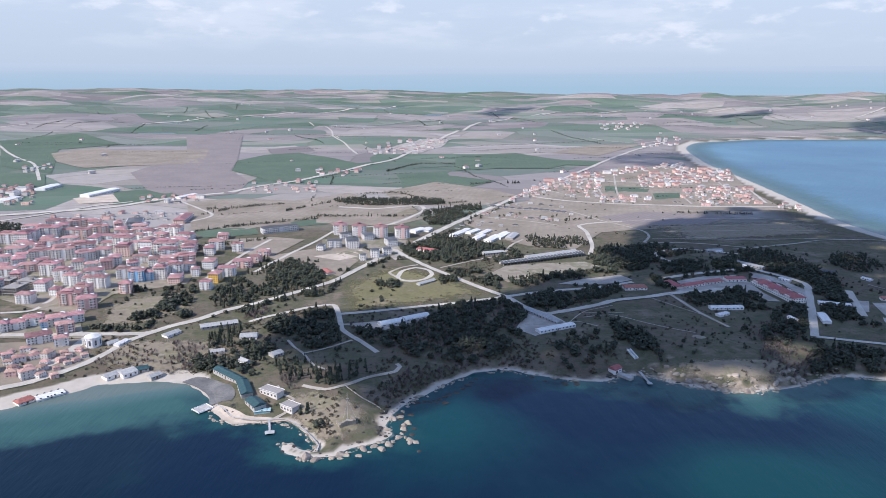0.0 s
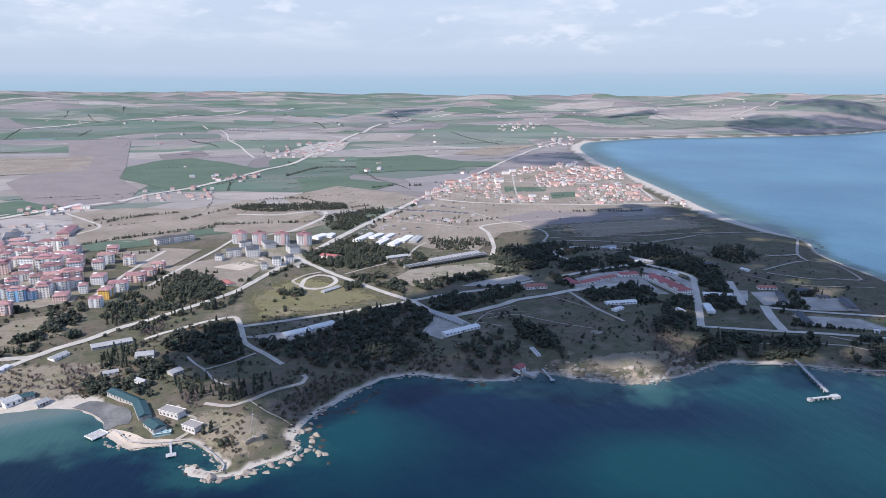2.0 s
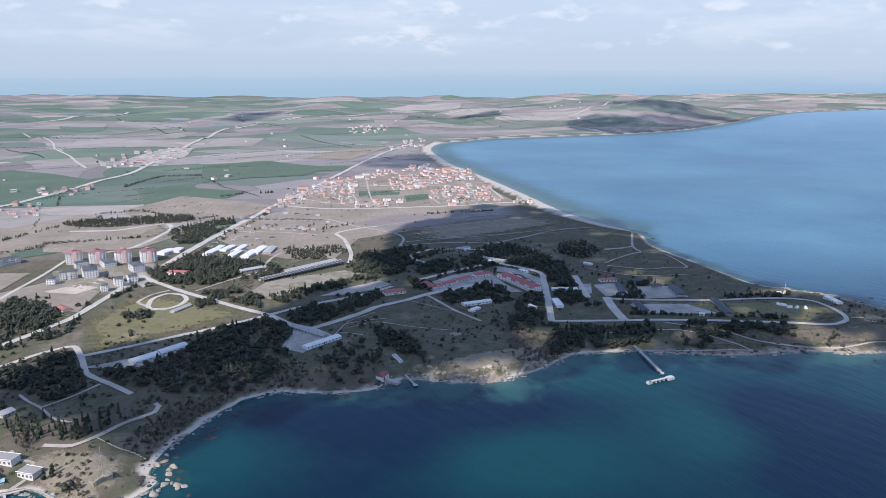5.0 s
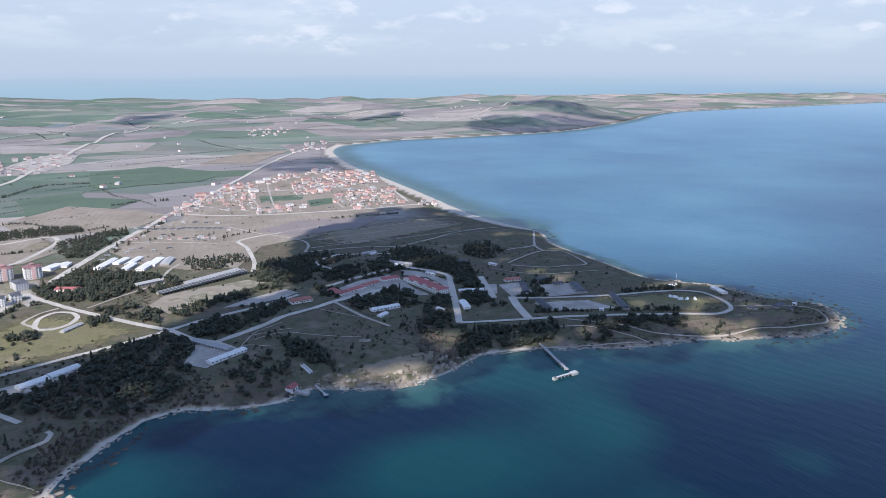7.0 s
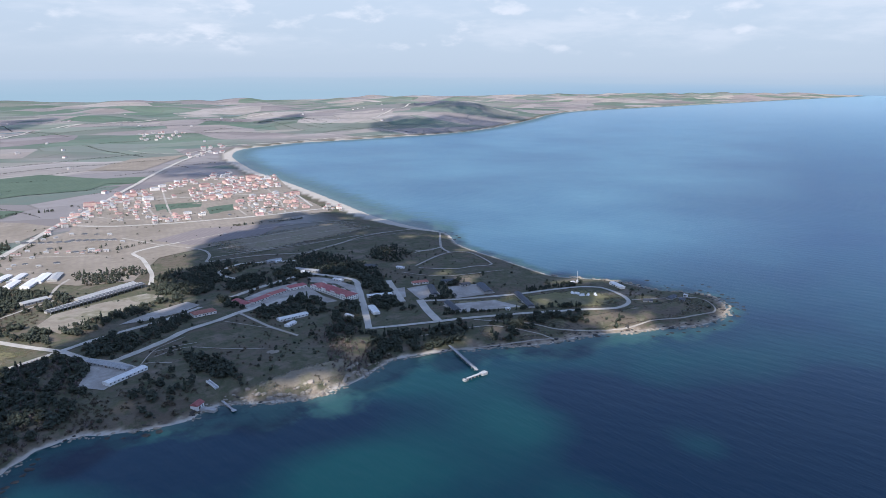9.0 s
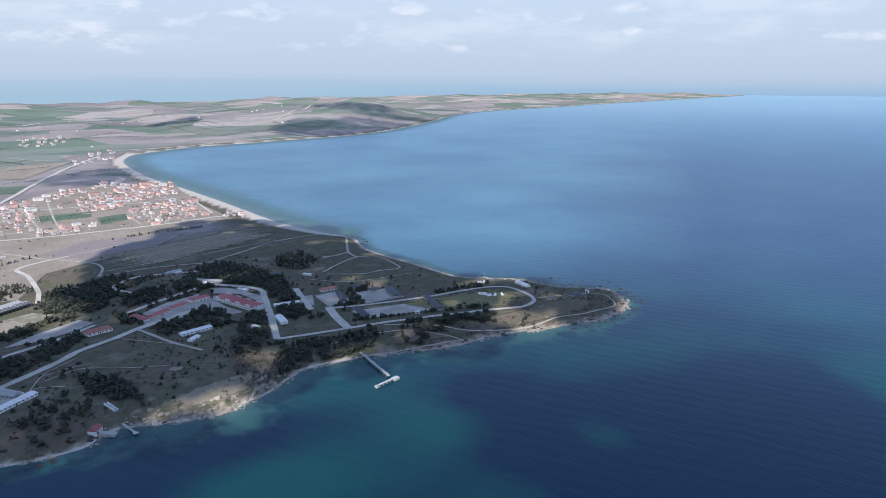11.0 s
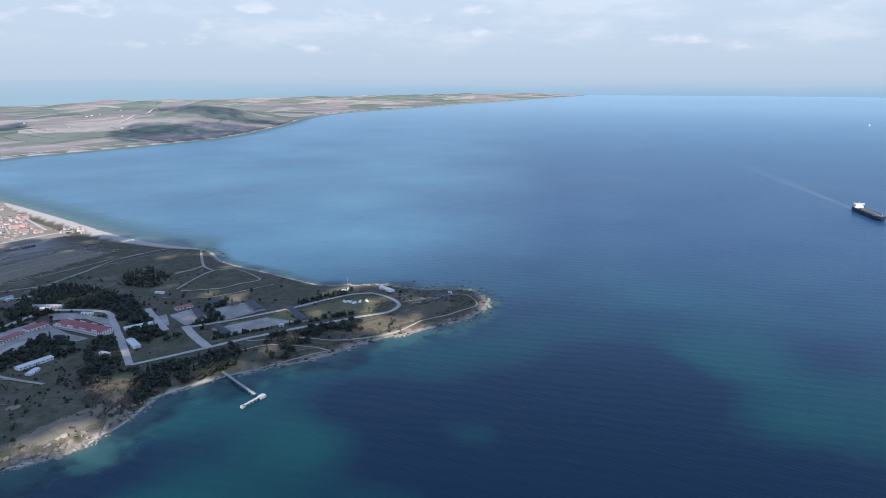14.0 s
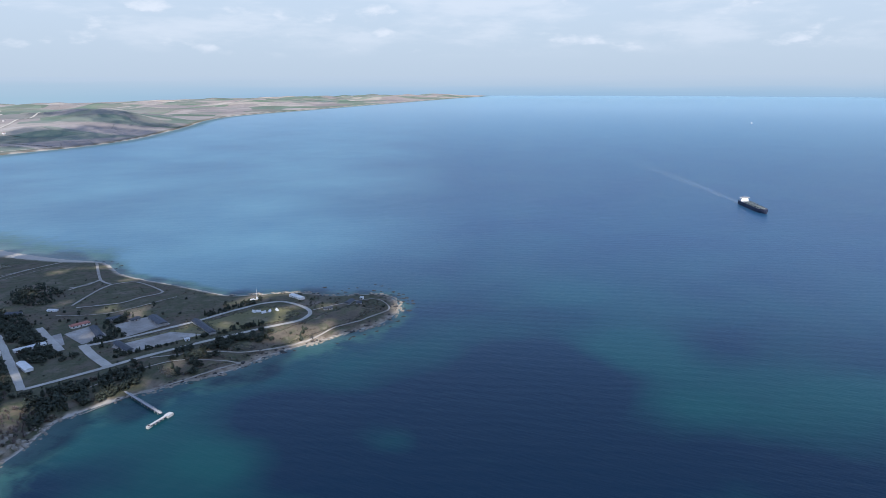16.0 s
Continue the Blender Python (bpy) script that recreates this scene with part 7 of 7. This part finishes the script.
def on_ground(name, label, category, x, y, turn=0.0):
    root = tagged(new(name), label, category)
    root.matrix_basis = spot(x, y, turn)
    return root


mast = on_ground("signal_mast", "tall white signal mast with stay wires on the headland", "mast", *MAST[0])
part("base", Solid().box(0, 0, -1, 2.4, 2.4, 1.8), MAT["concrete_part"], mast)
part("pole", Solid().tube(0, 0, 0.6, 0.2, 0.09, 21, 8), MAT["concrete_part"], mast)
part("yard_arm", Solid().box(0, 0, 17, 2.0, 0.1, 0.1), MAT["steel"], mast)
for _k in range(3):
    _a = _k * 2.1
    part("stay", Solid().add([(0.02, 0, 16), (-0.02, 0, 16), (7 * math.cos(_a) + 0.02, 7 * math.sin(_a), -0.3), (7 * math.cos(_a) - 0.02, 7 * math.sin(_a), -0.3), (0, 0.03, 16), (7 * math.cos(_a), 7 * math.sin(_a) + 0.03, -0.3)], [(0, 1, 3, 2), (1, 4, 5, 3), (4, 0, 2, 5)]), MAT["steel"], mast)
ruin = on_ground("ruined_wall", "broken limestone wall of an old battery on the headland", "ruin", *RUIN[0], 0.5)
part("wall", Solid().box(0, 0, -1, 11, 1.6, 4.2).box(-6, 3, -1, 1.4, 7, 3.0).box(4.5, 3.5, -1, 1.5, 6, 4.6).box(-2, -0.2, 3, 3, 1.4, 0.9), MAT["stone"], ruin)
part("mound", Solid().hip(0, 4, -1, 13, 9, 2.2, 2.5), MAT["stone"], ruin)


def fence():
    root = tagged(new("fence"), "pale concrete fence running down to the beach", "fence")
    line = spline(FENCE, 3.0)
    zs = height(line[:, 0], line[:, 1])
    for i in range(len(line) - 1):
        (x, y), (u, w) = line[i], line[i + 1]
        part("post", Solid().box(x, y, zs[i] - 0.3, 0.16, 0.16, 1.6), MAT["concrete_part"], root)
        a = math.atan2(w - y, u - x)
        part("panel", Solid().box((x + u) / 2, (y + w) / 2, (zs[i] + zs[i + 1]) / 2 + 0.1, math.hypot(u - x, w - y), 0.1, 0.9, a), MAT["concrete_part"], root)


fence()


def sea_wall():
    """A low masonry wall along the terrace, with a coping."""
    root = tagged(new("sea_wall"), "low pale masonry wall along the shore terrace", "wall")
    line = spline(SEA_WALL, 4.0)
    zs = np.maximum(height(line[:, 0], line[:, 1]), 0.4)
    for i in range(len(line) - 1):
        (x, y), (u, w) = line[i], line[i + 1]
        a, long, z = math.atan2(w - y, u - x), math.hypot(u - x, w - y) + 0.1, (zs[i] + zs[i + 1]) / 2
        piece = part("wall_length", Solid().box((x + u) / 2, (y + w) / 2, z - 1.2, long, 0.6, 2.2, a), MAT["stone"], root)
        part("coping", Solid().box((x + u) / 2, (y + w) / 2, z + 1.0, long, 0.8, 0.15, a), MAT["pale_concrete"], piece)


sea_wall()
rotunda = on_ground("round_building", "white round building with a low domed roof", "building", *WATER_TOWER[0])
part("wall", Solid().tube(0, 0, -1, 6.5, 6.5, 10, 20), MAT["white"], rotunda)
part("roof", Solid().tube(0, 0, 9, 7.0, 2.5, 2.0, 20), MAT["sheet"], rotunda)
for _k in range(8):
    _a = _k * math.pi / 4
    part("window", Solid().box(6.45 * math.cos(_a), 6.45 * math.sin(_a), 2, 0.3, 1.6, 4.5, _a), MAT["glass"], rotunda)
    part("pier", Solid().box(6.5 * math.cos(_a + 0.39), 6.5 * math.sin(_a + 0.39), -1, 0.9, 0.9, 9.6, _a + 0.39), MAT["white"], rotunda)


def tent():
    root = tagged(new("tent"), "small white pitched tent on the training field", "tent", "tents on the field")
    part("canvas", Solid().add([(-2.2, -1.6, -0.2), (2.2, -1.6, -0.2), (2.2, 1.6, -0.2), (-2.2, 1.6, -0.2), (-2.2, 0, 2.4), (2.2, 0, 2.4)], [(0, 1, 5, 4), (2, 3, 4, 5), (1, 2, 5), (3, 0, 4), (3, 2, 1, 0)]), MAT["white"], root)
    part("ridge_pole", Solid().box(0, 0, 2.36, 4.8, 0.08, 0.08), MAT["steel"], root)
    return root


for _i, (_x, _y) in enumerate(PALE_TENTS):
    stand("tent", tent, spot(_x, _y, _i * 0.7, 0, 1.15))
pole = on_ground("flagpole", "tall bare white flagpole beside the training field", "flagpole", *FLAGPOLE[0])
part("pole", Solid().tube(0, 0, -0.5, 0.2, 0.1, 16, 8), MAT["steel"], pole)
part("base", Solid().box(0, 0, -0.5, 2, 2, 1.0), MAT["concrete_part"], pole)
hut = on_ground("boat_house", "small red-roofed boat house with a concrete slipway", "boat house", *HUT[0], 0.7)
part("wall", Solid().box(0, 0, -1, 9, 7, 4.2), MAT["white"], hut)
part("roof", Solid().hip(0, 0, 3.2, 10, 8, 2.4, 4.6), MAT["old_tiles"], hut)
part("slipway", Solid().box(0, -10, -2.2, 5, 14, 2.6), MAT["concrete_part"], hut)
part("window", Solid().box(2, -3.5, 0.9, 1.4, 0.12, 1.2), MAT["glass"], hut)
part("door", Solid().box(-2, -3.5, 0, 2.4, 0.14, 2.4), MAT["bark"], hut)


def wake():
    """The spreading foam track behind the ship."""
    (ax, ay), (bx, by) = SHIP
    n = 40
    back = np.array([ax - bx, ay - by], float)
    back /= np.hypot(*back)
    side = np.array([-back[1], back[0]])
    v, xy, f = [], [], []
    for i in range(n + 1):
        u = i / n
        mid = np.array([ax, ay]) + back * (u * 900 - 10) + side * 25 * u * u
        half = 10 + 42 * u
        for s in (-1, 0, 1):
            q = mid + side * half * s
            xy.append(q)
            v.append(drawn_in(q[0], q[1], 0.12))
    for i in range(n):
        for j in range(2):
            a = 3 * i + j
            f.append((a, a + 1, a + 4, a + 3))
    g = Graph("wake foam", 0.6, spec=0.3)
    p = g.plan()
    g.put(g.bsdf, "Alpha", g.math("MULTIPLY", g.attr("froth"), g.fade(g.noise(p, 0.08, 5, 0.7), 0.35, 0.65, 0.02, 0.26)))
    me = with_plan(mesh("wake", v, f, g.done((0.5, 0.57, 0.62))), np.array(xy))
    a = me.attributes.new("froth", "FLOAT", "POINT")
    a.data.foreach_set("value", np.array([(1 - abs(s)) * (1 - i / n) ** 0.8 for i in range(n + 1) for s in (-1, 0, 1)], np.float32))
    tagged(new("wake", me), "pale foam track trailing behind the ship", "wake", kind="structure")


wake()


# ---- clouds overhead and the hazy distance ----
def cloud_material():
    g = Graph("cloud", 1.0, spec=0.0)
    return g.done(g.mix(g.noise(g.place(), 0.01, 4), (0.8, 0.8, 0.82), (0.9, 0.9, 0.9)))


def overhead_cloud(outline, gaps=(), spacing=34.0, loose=0.0, frayed=True, base=900.0, material=cloud_material()):
    """A low cumulus to the sunward side of the ground that it shades."""
    r = np.random.RandomState(4)
    shift = np.array([SUN_DIR.x, SUN_DIR.y]) / SUN_DIR.z * base
    placed = drawn_in(*np.array(outline, float).T, 10.0)[:, :2]
    edge = spline(placed, 25, True)
    (x0, y0), (x1, y1) = edge.min(0), edge.max(0)
    gx, gy = np.meshgrid(np.arange(x0, x1, spacing), np.arange(y0, y1, spacing))
    gx, gy = (g.ravel() + r.uniform(-0.4, 0.4, g.size) * spacing for g in (gx, gy))
    keep = within(gx, gy, edge)
    keep &= r.rand(len(gx)) > loose
    # the cloud frays out towards its rim
    rim = np.sqrt(((gx[:, None] - edge[:, 0]) ** 2 + (gy[:, None] - edge[:, 1]) ** 2).min(1))
    if frayed:
        keep &= r.rand(len(gx)) < np.clip(0.62 + rim / (2.2 * spacing), 0, 1)
    for hx, hy, rx, ry in gaps:
        keep &= ((gx - hx) / rx) ** 2 + ((gy - hy) / ry) ** 2 > 1
    bm = bmesh.new()
    bmesh.ops.create_icosphere(bm, subdivisions=2 if spacing > 25 else 1, radius=1)
    bv = np.array([v.co[:] for v in bm.verts])
    bf = np.array([[v.index for v in f.verts] for f in bm.faces])
    bm.free()
    vs, fs = [], []
    for k, (x, y) in enumerate(zip(gx[keep], gy[keep])):
        s = r.uniform(0.6, 0.88) * spacing
        v = bv * (1 + r.uniform(-0.18, 0.18, (len(bv), 1))) * s
        vs.append(v * np.array([1, 1, 0.7]) + np.array([x + shift[0], y + shift[1], base + r.uniform(-14, 14)]))
        fs.append(bf + len(bv) * k)
    tagged(new("cloud", mesh("cloud", np.concatenate(vs), np.concatenate(fs), material, False)), "broad white cumulus cloud drifting over the coast", "cloud", "clouds overhead", kind="stuff")


def distance():
    """The far strait and its further shore: haze painted into a plain glowing band behind everything."""
    rad, n = 4790.0, 240
    low, high = 0.0, 300.0
    levels = [low, 60, 110, 150, 190, 225, 245, 262, 280, high]
    v = [(rad * math.sin(2 * math.pi * i / n), rad * math.cos(2 * math.pi * i / n), z) for z in levels for i in range(n)]
    f = [(r * n + i, (r + 1) * n + i, (r + 1) * n + (i + 1) % n, r * n + (i + 1) % n) for r in range(len(levels) - 1) for i in range(n)]
    g = Graph("glowing haze band", 1.0, spec=0.0)
    p = g.place()
    xyz = g.node("SeparateXYZ", Vector=p).outputs
    streak = g.node("Mapping", Vector=p, Scale=(0.0016, 0.0016, 0.03))
    # the band is raised to the east to fit the climbing camera's view
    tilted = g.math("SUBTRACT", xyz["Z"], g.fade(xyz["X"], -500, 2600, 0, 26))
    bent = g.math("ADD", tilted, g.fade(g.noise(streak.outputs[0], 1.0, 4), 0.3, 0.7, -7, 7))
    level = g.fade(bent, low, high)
    sea, gulf = g.ramp(level, SEA_GLOW), g.ramp(level, GULF_GLOW)
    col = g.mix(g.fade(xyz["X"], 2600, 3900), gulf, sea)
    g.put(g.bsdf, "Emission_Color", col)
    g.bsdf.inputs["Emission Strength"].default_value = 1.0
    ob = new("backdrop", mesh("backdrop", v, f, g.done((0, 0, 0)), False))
    tagged(ob, "glowing backdrop band painted as a hazy strait and far shore", "backdrop", kind="structure")


# share of the band's height, colour of the haze painted into the glow there
SEA_GLOW = [(0.40, (0.30, 0.44, 0.585)), (0.52, (0.34, 0.475, 0.605)), (0.66, (0.41, 0.52, 0.63)), (0.715, (0.45, 0.54, 0.63)), (0.86, (0.50, 0.57, 0.65)), (1.0, (0.52, 0.59, 0.665))]
GULF_GLOW = [(0.5, (0.38, 0.51, 0.60)), (0.70, (0.42, 0.53, 0.62)), (0.80, (0.45, 0.545, 0.63)), (0.85, (0.49, 0.565, 0.65)), (1.0, (0.52, 0.59, 0.665))]
# gaps let the sun through on the cliff and on the point
overhead_cloud(SHADE, ((228, 520, 56, 27), (592, 468, 62, 28), (625, 544, 44, 22), (560, 560, 24, 10), (655, 660, 18, 60)))
# unseen far clouds, loosely filled so their shade pales as through haze
overhead_cloud(SHADE_CAPE, (), 14.0, 0.34, False, 2600.0)
overhead_cloud(SHADE_RIDGE, (), 14.0, 0.38, False, 2600.0)
overhead_cloud(SHADE_FIELD, (), 14.0, 0.42, True, 2600.0)
overhead_cloud(SHADE_HILL, (), 14.0, 0.4, True, 2600.0)
overhead_cloud(SHADE_HILL_B, (), 14.0, 0.4, True, 2600.0)
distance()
